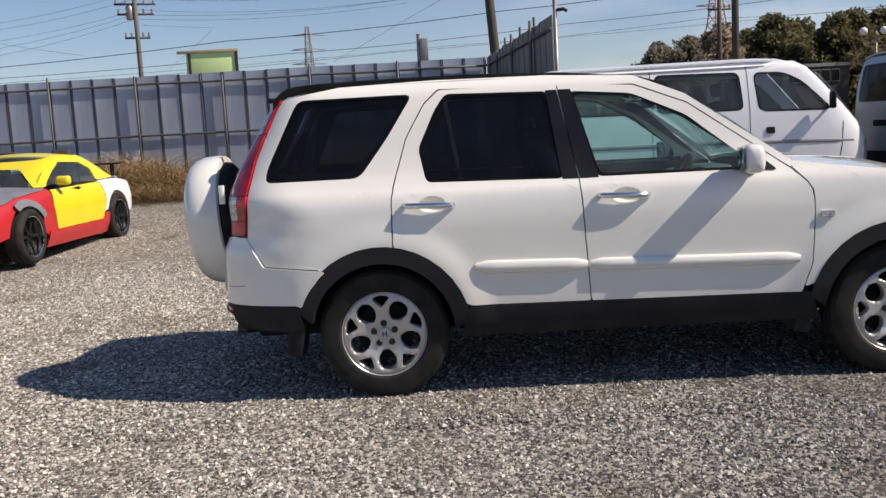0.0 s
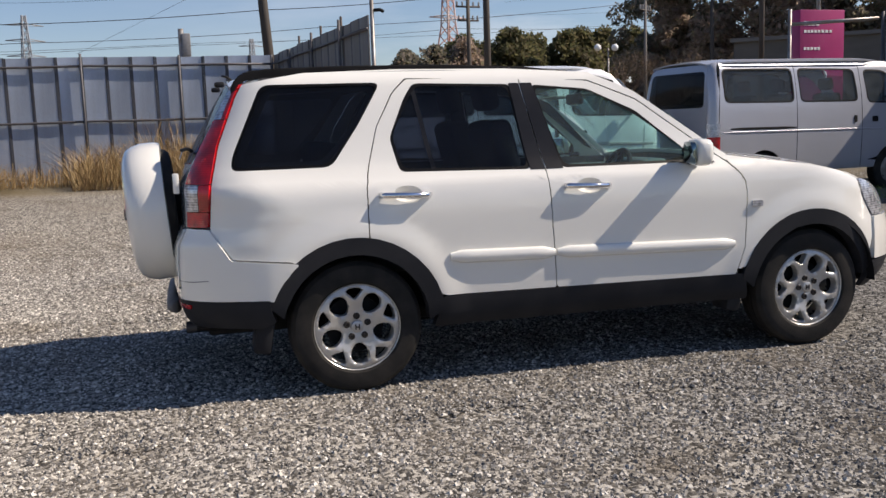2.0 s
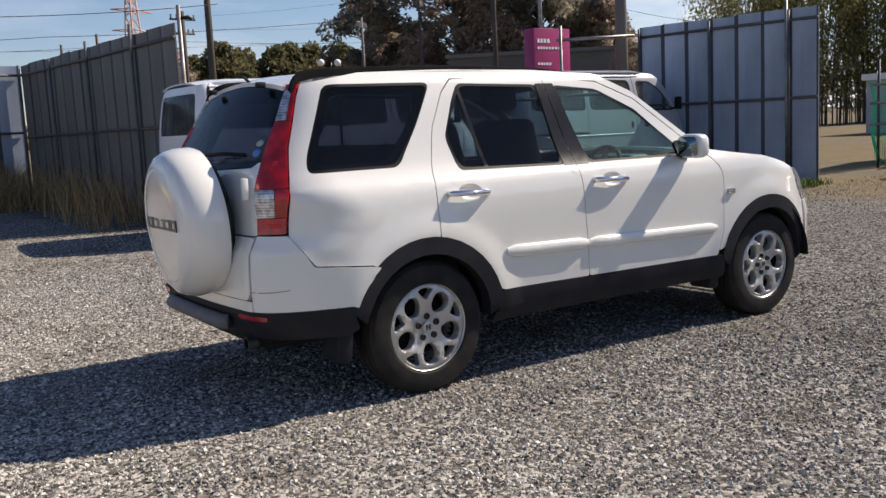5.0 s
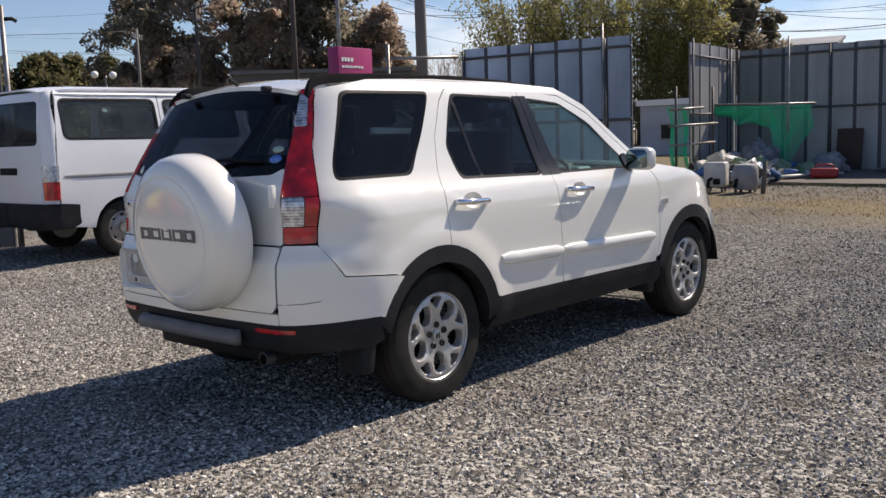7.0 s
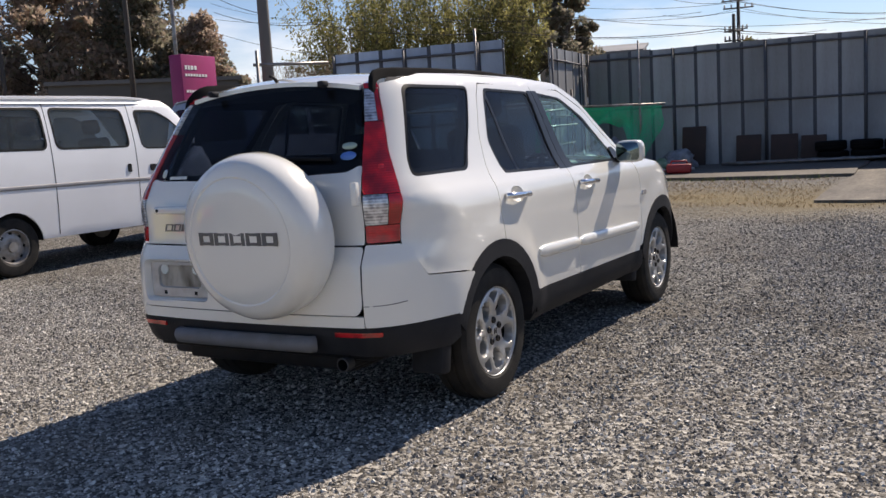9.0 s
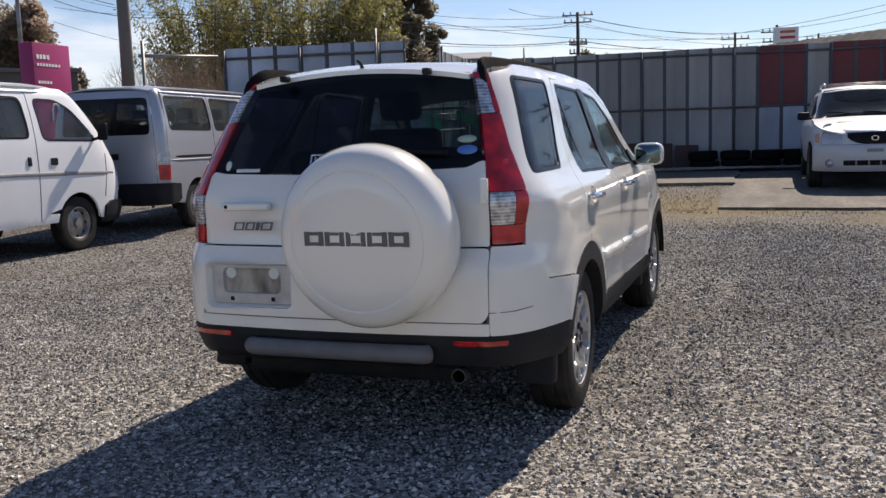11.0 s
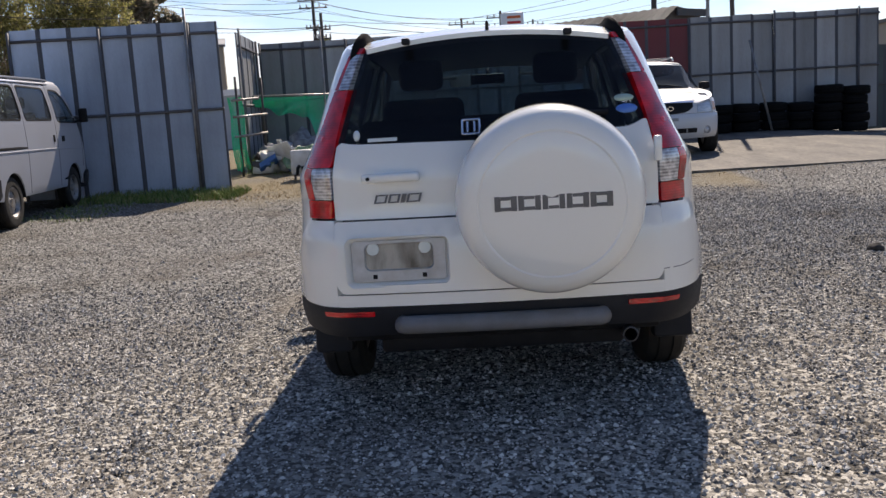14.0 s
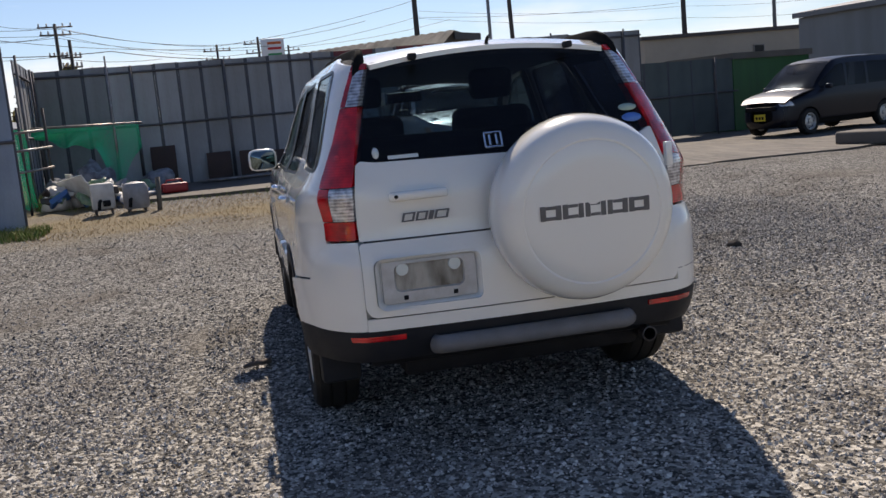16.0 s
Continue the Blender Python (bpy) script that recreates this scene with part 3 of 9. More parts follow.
# ---- vehicle bodies ----
class Shell:
    """The outer form of a vehicle as level outlines: x forward, y to its left, z up, origin under the rear axle.
    (u, z) runs round it: u is 0 at the middle of the tail, grows round the right-hand corner and along the side to the nose."""

    def __init__(self, wide, tail, nose, corner=((0.0, 0.2, 0.2), (2.0, 0.2, 0.2)), bow=2.5, power=3.0, turn=0.50):
        self.wide, self.tail, self.nose = smooth_tab(wide), smooth_tab(tail), smooth_tab(nose)
        self.corner = smooth_tab([(z_, a_) for z_, a_, b_ in corner]), smooth_tab([(z_, b_) for z_, a_, b_ in corner])
        self.x1, self.p, self.q = bow, power, turn
        self.bulges = ()

    def at(self, u, z, off=0.0):
        """A place on the shell, with the soft swellings over the wheels."""
        p = self.plain(u, z, off)
        for cx, cz, r0, r1, deep in self.bulges:
            k = min(max((r1 - math.hypot(p.x - cx, p.z - cz)) / (r1 - r0), 0.0), 1.0)
            if k:
                p.y += math.copysign(deep * k * k * (3 - 2 * k), p.y)
        return p

    def plain(self, u, z, off=0.0):
        s = -1.0 if u >= 0 else 1.0
        u = abs(u)
        w, xr, xf = lerp_tab(self.wide, z) + off, lerp_tab(self.tail, z) - off, lerp_tab(self.nose, z) + off
        w0, xr0 = w - off, xr + off
        ca, cb = lerp_tab(self.corner[0], z), lerp_tab(self.corner[1], z)
        f = w0 - cb
        crown = 0.03
        if u <= f:
            return Vector((xr + crown * (u / f) ** 2, s * u * (f + off * 0.5) / f, z))
        if u <= f + self.q:
            t = (u - f) / self.q * math.pi / 2
            b = cb + off * 0.5
            return Vector((xr + crown + (ca - crown + off) * (1 - math.cos(t)), s * (f + off * 0.5 + b * math.sin(t)), z))
        x = xr0 + ca + (u - f - self.q)
        if x <= self.x1:
            return Vector((x, s * w, z))
        t = min((x - self.x1) / 1.35, 1.0) * math.pi / 2
        return Vector((self.x1 + (xf - self.x1) * math.sin(t) ** (2 / self.p), s * w * max(math.cos(t), 0.0) ** (2 / self.p), z))

    def normal(self, u, z):
        """The outward direction at a place of the shell."""
        e = 0.012
        n = (self.at(u + e, z) - self.at(u - e, z)).cross(self.at(u, z + e) - self.at(u, z - e))
        return n.normalized() if n.length > 1e-12 else Vector((0, 0, 1))

    def ux(self, x, z):
        """u of a place on the right side."""
        w, xr, xf = lerp_tab(self.wide, z), lerp_tab(self.tail, z), lerp_tab(self.nose, z)
        ca, cb = lerp_tab(self.corner[0], z), lerp_tab(self.corner[1], z)
        base = w - cb + self.q
        if x < xr + ca:
            c = min(max(1 - (x - xr - 0.03) / (ca - 0.03), 0.0), 1.0)
            return w - cb + math.acos(c) / (math.pi / 2) * self.q
        if x <= self.x1:
            return base + x - xr - ca
        k = min(max((x - self.x1) / (xf - self.x1), 0.0), 1.0) ** (self.p / 2)
        return base + self.x1 - xr - ca + math.asin(k) / (math.pi / 2) * 1.35

    def uy(self, y, z):
        """u of a place on the tail, y to the right."""
        w = lerp_tab(self.wide, z)
        cb = lerp_tab(self.corner[1], z)
        f = w - cb
        if abs(y) <= f:
            return y
        k = min((abs(y) - f) / cb, 1.0)
        return math.copysign(f + math.asin(k) / (math.pi / 2) * self.q, y)

    def pts(self, outline, mirror=False):
        """Outline points ('s', x, z), or ('r', y, z), or plain (x, z) on the side, to (u, z)."""
        out = []
        for p in outline:
            if p[0] == "r":
                u, z = self.uy(p[1], p[2]), p[2]
            elif p[0] == "s":
                u, z = self.ux(p[1], p[2]), p[2]
            else:
                u, z = self.ux(p[0], p[1]), p[1]
            out.append((-u if mirror else u, z))
        return out

    def rounded(self, outline, r, mirror):
        """An outline in (u, z) with rounded corners. On the side it is rounded and laid out in true lengths first."""
        if any(p[0] == "r" for p in outline):
            return fillet(self.pts(outline, mirror), r)
        flat = fillet([p[1:] if p[0] == "s" else p for p in outline], r)
        out = []
        for i in range(len(flat)):
            a, b = flat[i], flat[(i + 1) % len(flat)]
            n = max(1, int(math.hypot(b[0] - a[0], b[1] - a[1]) / 0.035))
            out += [(a[0] + (b[0] - a[0]) * j / n, a[1] + (b[1] - a[1]) * j / n) for j in range(n)]
        return self.pts(out, mirror)

    def panel(self, name, outline, material, parent, off=0.0, thick=0.02, holes=(), r=0.02, hole_r=0.05, step=0.07, mirror=False, label="", roll=0.0002):
        """A curved sheet of the shell within an outline, with holes, thickness and rolled edges."""
        loops = [self.rounded(outline, r, mirror)] + [self.rounded(h, hole_r, mirror) for h in holes]
        bm = bmesh.new()
        for lp in loops:
            k, vs = len(lp), []
            for i in range(k):
                a, b = Vector(lp[i]), Vector(lp[(i + 1) % k])
                m = max(1, int((b - a).length / step))
                vs += [bm.verts.new((*(a + (b - a) * j / m), 0)) for j in range(m)]
            for i in range(len(vs)):
                bm.edges.new((vs[i], vs[(i + 1) % len(vs)]))
        bmesh.ops.remove_doubles(bm, verts=bm.verts[:], dist=1e-5)
        bmesh.ops.triangle_fill(bm, use_beauty=True, use_dissolve=False, edges=bm.edges[:])
        us, zs = [v.co.x for v in bm.verts], [v.co.y for v in bm.verts]
        for lo, hi, ax in ((min(us), max(us), 0), (min(zs), max(zs), 1)):
            k = lo + step
            while k < hi - 0.004:
                co, no = ((k, 0, 0), (1, 0, 0)) if ax == 0 else ((0, k, 0), (0, 1, 0))
                bmesh.ops.bisect_plane(bm, geom=bm.verts[:] + bm.edges[:] + bm.faces[:], plane_co=co, plane_no=no, dist=1e-5)
                k += step
        bmesh.ops.dissolve_degenerate(bm, dist=2e-4, edges=bm.edges[:])
        flat = {v: (v.co.x, v.co.y) for v in bm.verts}
        rim = [e for e in bm.edges if len(e.link_faces) == 1]
        rim_v = {v for e in rim for v in e.verts}
        bmesh.ops.recalc_face_normals(bm, faces=bm.faces[:])
        faces = list(bm.faces)
        back = {}
        turned = {}
        for v, (u, z) in flat.items():
            turned[v] = self.normal(u, z)
            v.co = self.at(u, z, off - (roll if v in rim_v else 0.0))
            back[v] = bm.verts.new(self.at(u, z, off - thick))
        for f in faces:
            bm.faces.new([back[v] for v in reversed(f.verts)])
        for e in rim:
            a, b = e.verts
            bm.faces.new((a, b, back[b], back[a]))
        bmesh.ops.recalc_face_normals(bm, faces=bm.faces[:])
        bm.verts.index_update()
        index = {v.index: n for v, n in turned.items()}
        front = [all(v in turned for v in f.verts) for f in bm.faces]
        ob = part(name, bm, material, parent, label, sharp=0.7)
        me = ob.data
        vote = sum(f.area * index[f.vertices[0]].dot(f.normal) for f in me.polygons if front[f.index])
        sign = 1.0 if vote >= 0 else -1.0
        split = []
        for f in me.polygons:
            for k in f.vertices:
                split.append(index[k] * sign if front[f.index] else f.normal)
        me.normals_split_custom_set(split)
        return ob


def arc(cx, cz, r, a0, a1, n=10):
    return [(cx + r * math.cos(radians(a0 + (a1 - a0) * i / n)), cz + r * math.sin(radians(a0 + (a1 - a0) * i / n))) for i in range(n + 1)]


def deck(name, xs, half, top, material, parent, crown=0.03, thick=0.02, n=12, label="", power=2.0):
    """A roof or bonnet: half width and height along x, crowned across."""
    bm = bmesh.new()
    rows, low = [], []
    for x in xs:
        h, z = half(x), top(x)
        rows.append([bm.verts.new((x, h * v, z - crown * abs(v) ** power)) for v in [2 * i / n - 1 for i in range(n + 1)]])
        low.append([bm.verts.new((x, h * v, z - crown * abs(v) ** power - thick)) for v in [2 * i / n - 1 for i in range(n + 1)]])
    for g in (rows, low):
        for a, b in zip(g, g[1:]):
            for i in range(n):
                bm.faces.new((a[i], a[i + 1], b[i + 1], b[i]))
    for a, b in ((rows[0], low[0]), (rows[-1], low[-1])):
        for i in range(n):
            bm.faces.new((a[i], a[i + 1], b[i + 1], b[i]))
    for i in (0, n):
        for k in range(len(xs) - 1):
            bm.faces.new((rows[k][i], rows[k + 1][i], low[k + 1][i], low[k][i]))
    bmesh.ops.recalc_face_normals(bm, faces=bm.faces[:])
    return part(name, bm, material, parent, label)


def tyre(bm, r, w, rim, m, n=40):
    """Tyre with rounded shoulders and tread grooves round local z."""
    h = w / 2
    prof = [(rim, -h * 0.80), (rim + 0.02, -h * 0.96), (rim + (r - rim) * 0.5, -h * 1.0), (r - 0.025, -h * 0.93), (r - 0.006, -h * 0.74), (r, -h * 0.5), (r, -h * 0.36), (r - 0.008, -h * 0.34), (r - 0.008, -h * 0.26), (r, -h * 0.24), (r + 0.001, h * 0.24), (r - 0.008, h * 0.26), (r - 0.008, h * 0.34), (r, h * 0.36), (r, h * 0.5), (r - 0.006, h * 0.74), (r - 0.025, h * 0.93), (rim + (r - rim) * 0.5, h * 1.0), (rim + 0.02, h * 0.96), (rim, h * 0.80)]
    return lathe(bm, prof, n, m, closed=True)


def steel_wheel(parent, x, y, z, r, w, rim, side, material=None, name="wheel"):
    """A wheel with a pressed steel disc: ring of slots, hub and nuts. side: -1 faces right."""
    m = Matrix.Translation((x, y, z)) @ Euler((radians(90 if side < 0 else -90), 0, 0)).to_matrix().to_4x4()
    bm = bmesh.new()
    tyre(bm, r, w, rim, m)
    wheel = part(name, bm, M_RUBBER, parent, sharp=0.5)
    bm = bmesh.new()
    h = w / 2
    lathe(bm, [(rim + 0.004, -h * 0.7), (rim + 0.006, h * 0.84), (rim - 0.006, h * 0.86), (rim - 0.018, h * 0.6), (rim * 0.86, h * 0.30), (rim * 0.70, h * 0.42), (rim * 0.50, h * 0.56), (rim * 0.36, h * 0.50), (rim * 0.30, h * 0.50), (rim * 0.28, h * 0.78), (0.0, h * 0.80)], 32, m)
    part("steel_disc", bm, material or M_STEELWHEEL, wheel)
    for k in range(8):
        bm = bmesh.new()
        a = k * math.pi / 4
        lathe(bm, [(0.020, h * 0.30), (0.020, h * 0.40), (0.0, h * 0.41)], 10, m @ Matrix.Translation((rim * 0.76 * math.cos(a), rim * 0.76 * math.sin(a), 0)))
        part("slot", bm, M_BLACK, wheel)
    return wheel


def strip(shell, name, line, half, off, material, parent, mirror=False, step=0.06, base=-0.006):
    """A moulding along a line of (x, z) on the side: a rounded bar of the given half height."""
    bm = bmesh.new()
    sec = [(-half, base), (-half, off * 0.45), (-half * 0.72, off * 0.9), (0, off), (half * 0.72, off * 0.9), (half, off * 0.45), (half, base)]
    pts = []
    for (a, za), (b_, zb) in zip(line, line[1:]):
        n = max(1, int(abs(b_ - a) / step))
        pts += [(a + (b_ - a) * i / n, za + (zb - za) * i / n) for i in range(n)]
    pts.append(line[-1])
    rings = []
    for i, (x, z) in enumerate(pts):
        k = 0.55 if i in (0, len(pts) - 1) else 1.0
        ring = []
        for dz, o in sec:
            u = shell.ux(x, z + dz * k)
            ring.append(bm.verts.new(shell.at(-u if mirror else u, z + dz * k, o * k if o > 0 else o)))
        rings.append(ring)
    for a, b_ in zip(rings, rings[1:]):
        for i in range(len(sec) - 1):
            bm.faces.new((a[i], a[i + 1], b_[i + 1], b_[i]))
        bm.faces.new((a[-1], a[0], b_[0], b_[-1]))
    bm.faces.new(rings[0])
    bm.faces.new(rings[-1][::-1])
    bmesh.ops.recalc_face_normals(bm, faces=bm.faces[:])
    return part(name, bm, material, parent, sharp=0.9)

# ---- the white sport utility vehicle ----
SUV = Shell(
    wide=[(0.26, 0.79), (0.36, 0.855), (0.47, 0.872), (0.66, 0.877), (0.86, 0.876), (0.96, 0.870), (1.03, 0.856), (1.09, 0.818), (1.16, 0.780), (1.54, 0.650), (1.575, 0.630), (1.62, 0.58), (1.66, 0.50)],
    tail=[(0.30, -0.76), (0.40, -0.84), (0.50, -0.868), (0.64, -0.872), (0.775, -0.866), (0.865, -0.828), (0.92, -0.825), (1.05, -0.822), (1.16, -0.785), (1.40, -0.655), (1.55, -0.565), (1.62, -0.50), (1.66, -0.42)],
    nose=[(0.26, 3.28), (0.34, 3.40), (0.46, 3.46), (0.60, 3.46), (0.72, 3.42), (0.84, 3.36), (0.95, 3.25), (1.0, 3.1), (1.08, 2.9)],
    corner=((0.3, 0.54, 0.285), (0.92, 0.54, 0.285), (1.15, 0.33, 0.20), (1.6, 0.25, 0.17)))
R_AX, F_AX, HUB = 0.0, 2.615, 0.335
SUV.bulges = ((R_AX, HUB, 0.46, 0.61, 0.015), (F_AX, HUB, 0.46, 0.60, 0.013))

suv = thing("sport_utility_vehicle", 0, -0.025, 0, 0, "pearl white off-road estate car with a white spare wheel cover", "car")

qwin = [(-0.400, 1.552), (0.205, 1.553), (0.065, 1.335), (-0.085, 1.138), (-0.572, 1.138), (-0.562, 1.205)]
rwin = [(0.372, 1.545), (0.90, 1.530), (0.955, 1.085), (0.258, 1.100), (0.222, 1.27), (0.315, 1.465)]
fwin = [(1.015, 1.525), (1.33, 1.497), (1.60, 1.372), (1.865, 1.15), (1.88, 1.083), (1.125, 1.085)]
lamp_f = [(-0.69, 0.87), (-0.672, 1.07), (-0.625, 1.26), (-0.525, 1.50), (-0.48, 1.575)]
FL = 0.452


def lamp_edge(z):
    return lerp_tab([(b, a) for a, b in lamp_f], z)


def lamp_in(z):
    return lerp_tab([(0.87, 0.658), (1.08, 0.652), (1.15, 0.634), (1.344, 0.588), (1.39, 0.576), (1.52, 0.533), (1.575, 0.505)], z)



def lamp_mid(z, share):
    """Where the clear lens meets the red strip, as a share of the lamp's width round the corner."""
    a, b = SUV.uy(lamp_in(z), z), SUV.ux(lamp_edge(z), z)
    return SUV.plain(a + (b - a) * share, z).x


def steps(a, b, d=0.022):
    """Heights from a to b in short even steps."""
    n = max(1, round(abs(b - a) / d))
    return [a + (b - a) * i / n for i in range(n + 1)]


def bowl_outline(x, z):
    return [(x + 0.074 * math.cos(a), z + 0.040 * math.sin(a)) for a in [k * math.pi / 10 for k in range(20)]]


def bowl(x, z, parent, mirror):
    """The hollow behind a door handle."""
    bm = bmesh.new()
    rings = []
    for j in range(7):
        k = 1.02 * (1 - j / 6)
        ring = []
        for a in [i * math.pi / 10 for i in range(20)]:
            px, pz = x + 0.074 * k * math.cos(a), z + 0.040 * k * math.sin(a)
            u = SUV.ux(px, pz)
            ring.append(bm.verts.new(SUV.at(-u if mirror else u, pz, -0.003 - 0.030 * (1 - (k / 1.02) ** 2))))
        rings.append(ring)
    for a, b in zip(rings, rings[1:]):
        for i in range(20):
            bm.faces.new((a[i], a[(i + 1) % 20], b[(i + 1) % 20], b[i]))
    bmesh.ops.remove_doubles(bm, verts=bm.verts[:], dist=1e-6)
    bmesh.ops.recalc_face_normals(bm, faces=bm.faces[:])
    return part("handle_bowl", bm, M_WHITE, parent)


DOORS = {}
for mir in (False, True):
    P = lambda name, outline, material, **k: SUV.panel(name, outline, material, suv, mirror=mir, step=0.040, **k)
    fd = P("front_door", [(1.068, 0.462), (2.125, 0.452), (2.175, 0.60), (2.188, 0.75), (2.192, 0.92), (2.165, 1.0), (2.09, 1.075), (1.93, 1.195), (1.61, 1.43), (1.345, 1.538), (0.955, 1.568), (1.035, 1.07)], M_WHITE, holes=[fwin, bowl_outline(1.26, 0.988)], r=0.012, hole_r=0.03)
    rd = P("rear_door", [(0.462, 0.468), (1.062, 0.462), (1.029, 1.07), (0.949, 1.568), (0.34, 1.566), (0.265, 1.50), (0.165, 1.33), (0.10, 1.12), (0.078, 1.0), (0.076, 0.79)] + arc(R_AX, HUB, FL - 0.01, 78, 20, 8), M_WHITE, holes=[rwin, bowl_outline(0.28, 0.993)], r=0.012, hole_r=0.03)
    DOORS[mir] = rd, fd
    P("quarter_panel", [(0.070, 0.79), (0.072, 1.0), (0.094, 1.12), (0.159, 1.33), (0.259, 1.502), (0.336, 1.572), (1.345, 1.545), (1.614, 1.436), (1.935, 1.20), (2.095, 1.08), (2.105, 1.115), (1.93, 1.245), (1.60, 1.482), (1.35, 1.588), (0.9, 1.615), (0.3, 1.622), (-0.18, 1.61), (-0.38, 1.578)] + [(lamp_edge(z) + 0.005, z) for z in steps(1.56, 0.872)] + [(-0.683, 0.855), (-0.59, 0.715), (-0.315, 0.692)] + arc(R_AX, HUB, FL - 0.01, 130, 82, 6), M_WHITE, holes=[qwin], r=0.01, hole_r=0.045)
    P("front_fender", [(2.198, 0.92), (2.194, 0.75), (2.181, 0.60), (2.14, 0.48)] + arc(F_AX, HUB, FL - 0.01, 158, 22, 14) + [(3.06, 0.60), (3.06, 0.72), (2.985, 0.83), (2.95, 0.945), (2.80, 1.00), (2.60, 1.04), (2.35, 1.075), (2.10, 1.112), (2.10, 1.08), (2.172, 1.003)], M_WHITE, r=0.012)
    P("headlight", [(2.96, 0.945), (3.05, 0.925), (3.18, 0.87), (3.26, 0.76), (3.22, 0.725), (3.065, 0.725), (2.99, 0.835)], M_CLEARLENS, off=0.006, r=0.03)
    for nm, poly, m, pane in (("quarter_window", qwin, M_TINT, 0), ("rear_door_window", rwin, M_TINT, 1), ("front_door_window", fwin, M_GREEN, 2)):
        par = (suv, rd, fd)[pane]
        SUV.panel(nm, poly, m, par, off=-0.005, thick=0.004, r=0.05, mirror=mir, roll=0, step=0.12)
        mid = sum(p[0] for p in poly) / len(poly)
        grow = [(x + (0.002 if x > mid else -0.002), z + (0.002 if z > 1.3 else -0.002)) for x, z in poly]
        SUV.panel("window_border", grow, M_EDGE, par, off=-0.0015, thick=0.003, holes=[[(x + (-0.016 if x > mid else 0.016), z + (-0.014 if z > 1.3 else 0.014)) for x, z in poly]], r=0.05, hole_r=0.04, mirror=mir, roll=0)
    SUV.panel("pillar_trim", [(0.893, 1.535), (0.9505, 1.535), (1.0305, 1.082), (0.948, 1.082)], M_GLOSSBLACK, rd, off=0.004, thick=0.01, r=0.004, mirror=mir, roll=0.002)
    SUV.panel("pillar_trim", [(0.9555, 1.535), (1.022, 1.535), (1.132, 1.082), (1.0355, 1.082)], M_GLOSSBLACK, fd, off=0.004, thick=0.01, r=0.004, mirror=mir, roll=0.002)
    SUV.panel("window_divider", [(0.358, 1.515), (0.378, 1.53), (0.447, 1.10), (0.424, 1.10)], M_GLOSSBLACK, rd, off=-0.001, thick=0.006, r=0.004, mirror=mir, roll=0.002)
    # side mouldings, flares, sill
    strip(SUV, "side_moulding", [(0.485, 0.663), (1.054, 0.649)], 0.033, 0.024, M_WHITE, rd, mir)
    strip(SUV, "side_moulding", [(1.066, 0.649), (2.115, 0.626)], 0.031, 0.024, M_WHITE, fd, mir)
    P("wheel_arch_flare", arc(R_AX, HUB, FL + 0.006, 162, 8, 16) + arc(R_AX, HUB, 0.372, 2, 168, 16), M_PLASTIC, off=0.006, thick=0.08, r=0.006, roll=0.001)
    P("wheel_arch_flare", arc(F_AX, HUB, FL + 0.006, 168, 14, 16) + arc(F_AX, HUB, 0.372, 8, 175, 16), M_PLASTIC, off=0.006, thick=0.05, r=0.006, roll=0.001)
    P("sill", [(0.40, 0.30), (2.22, 0.30), (2.18, 0.452), (0.44, 0.462)], M_PLASTIC, off=0.002, thick=0.06, r=0.02)
    P("front_bumper", [(3.065, 0.47), (3.44, 0.47), (3.44, 0.72), (3.068, 0.718), (3.066, 0.60)], M_WHITE, off=0.012, r=0.015, thick=0.03)
    P("front_bumper_lower", [(3.01, 0.30), (3.38, 0.28), (3.44, 0.465), (3.055, 0.465)], M_PLASTIC, off=0.006, r=0.015, thick=0.03)
    # tail lamp round the corner pillar
    lamp = SUV.panel("tail_lamp", [("r", lamp_in(z), z) for z in steps(0.872, 0.945)] + [("s", lamp_edge(z), z) for z in steps(0.945, 0.872)], M_REDLENS, suv, off=0.012, thick=0.05, r=0.008, mirror=mir, step=0.024, label="red and clear tail lamp", roll=0.001)
    rz = steps(1.08, 1.388)
    SUV.panel("red_lens", [("r", lamp_in(z), z) for z in rz] + [("s", lamp_edge(z), z) for z in rz[::-1]], M_REDLENS, lamp, off=0.012, thick=0.05, r=0.008, mirror=mir, step=0.024, roll=0.001)
    for lo, hi, share in ((0.948, 1.077, 0.66), (1.391, 1.535, 0.70)):
        cz = steps(lo, hi)
        SUV.panel("clear_lens", [("r", lamp_in(z), z) for z in cz] + [("s", lamp_mid(z, share), z) for z in cz[::-1]], M_CLEARLENS, lamp, off=0.012, thick=0.05, r=0.006, mirror=mir, step=0.024, roll=0.001)
        SUV.panel("red_lens", [("s", lamp_mid(z, share + 0.02), z) for z in cz] + [("s", lamp_edge(z), z) for z in cz[::-1]], M_REDLENS, lamp, off=0.012, thick=0.05, r=0.004, mirror=mir, step=0.024, roll=0.001)
    tz = (1.538, 1.550, 1.562)
    SUV.panel("red_lens", [("r", lamp_in(z), z) for z in tz] + [("s", lamp_edge(z), z) for z in tz[::-1]], M_REDLENS, lamp, off=0.012, thick=0.05, r=0.004, mirror=mir, step=0.024, roll=0.001)
    for z0, rad in ((1.195, 0.012),):
        u0 = SUV.uy(lamp_in(z0), z0) + 0.62 * (SUV.ux(lamp_edge(z0), z0) - SUV.uy(lamp_in(z0), z0))
        bm = bmesh.new()
        rings = [[bm.verts.new(SUV.at((-1 if mir else 1) * (u0 + rad * q * 1.6 * math.cos(a)), z0 + rad * q * math.sin(a), 0.0135 + 0.002 * (1 - q))) for a in [k * math.pi / 8 for k in range(16)]] for q in (1.0, 0.6, 0.2)]
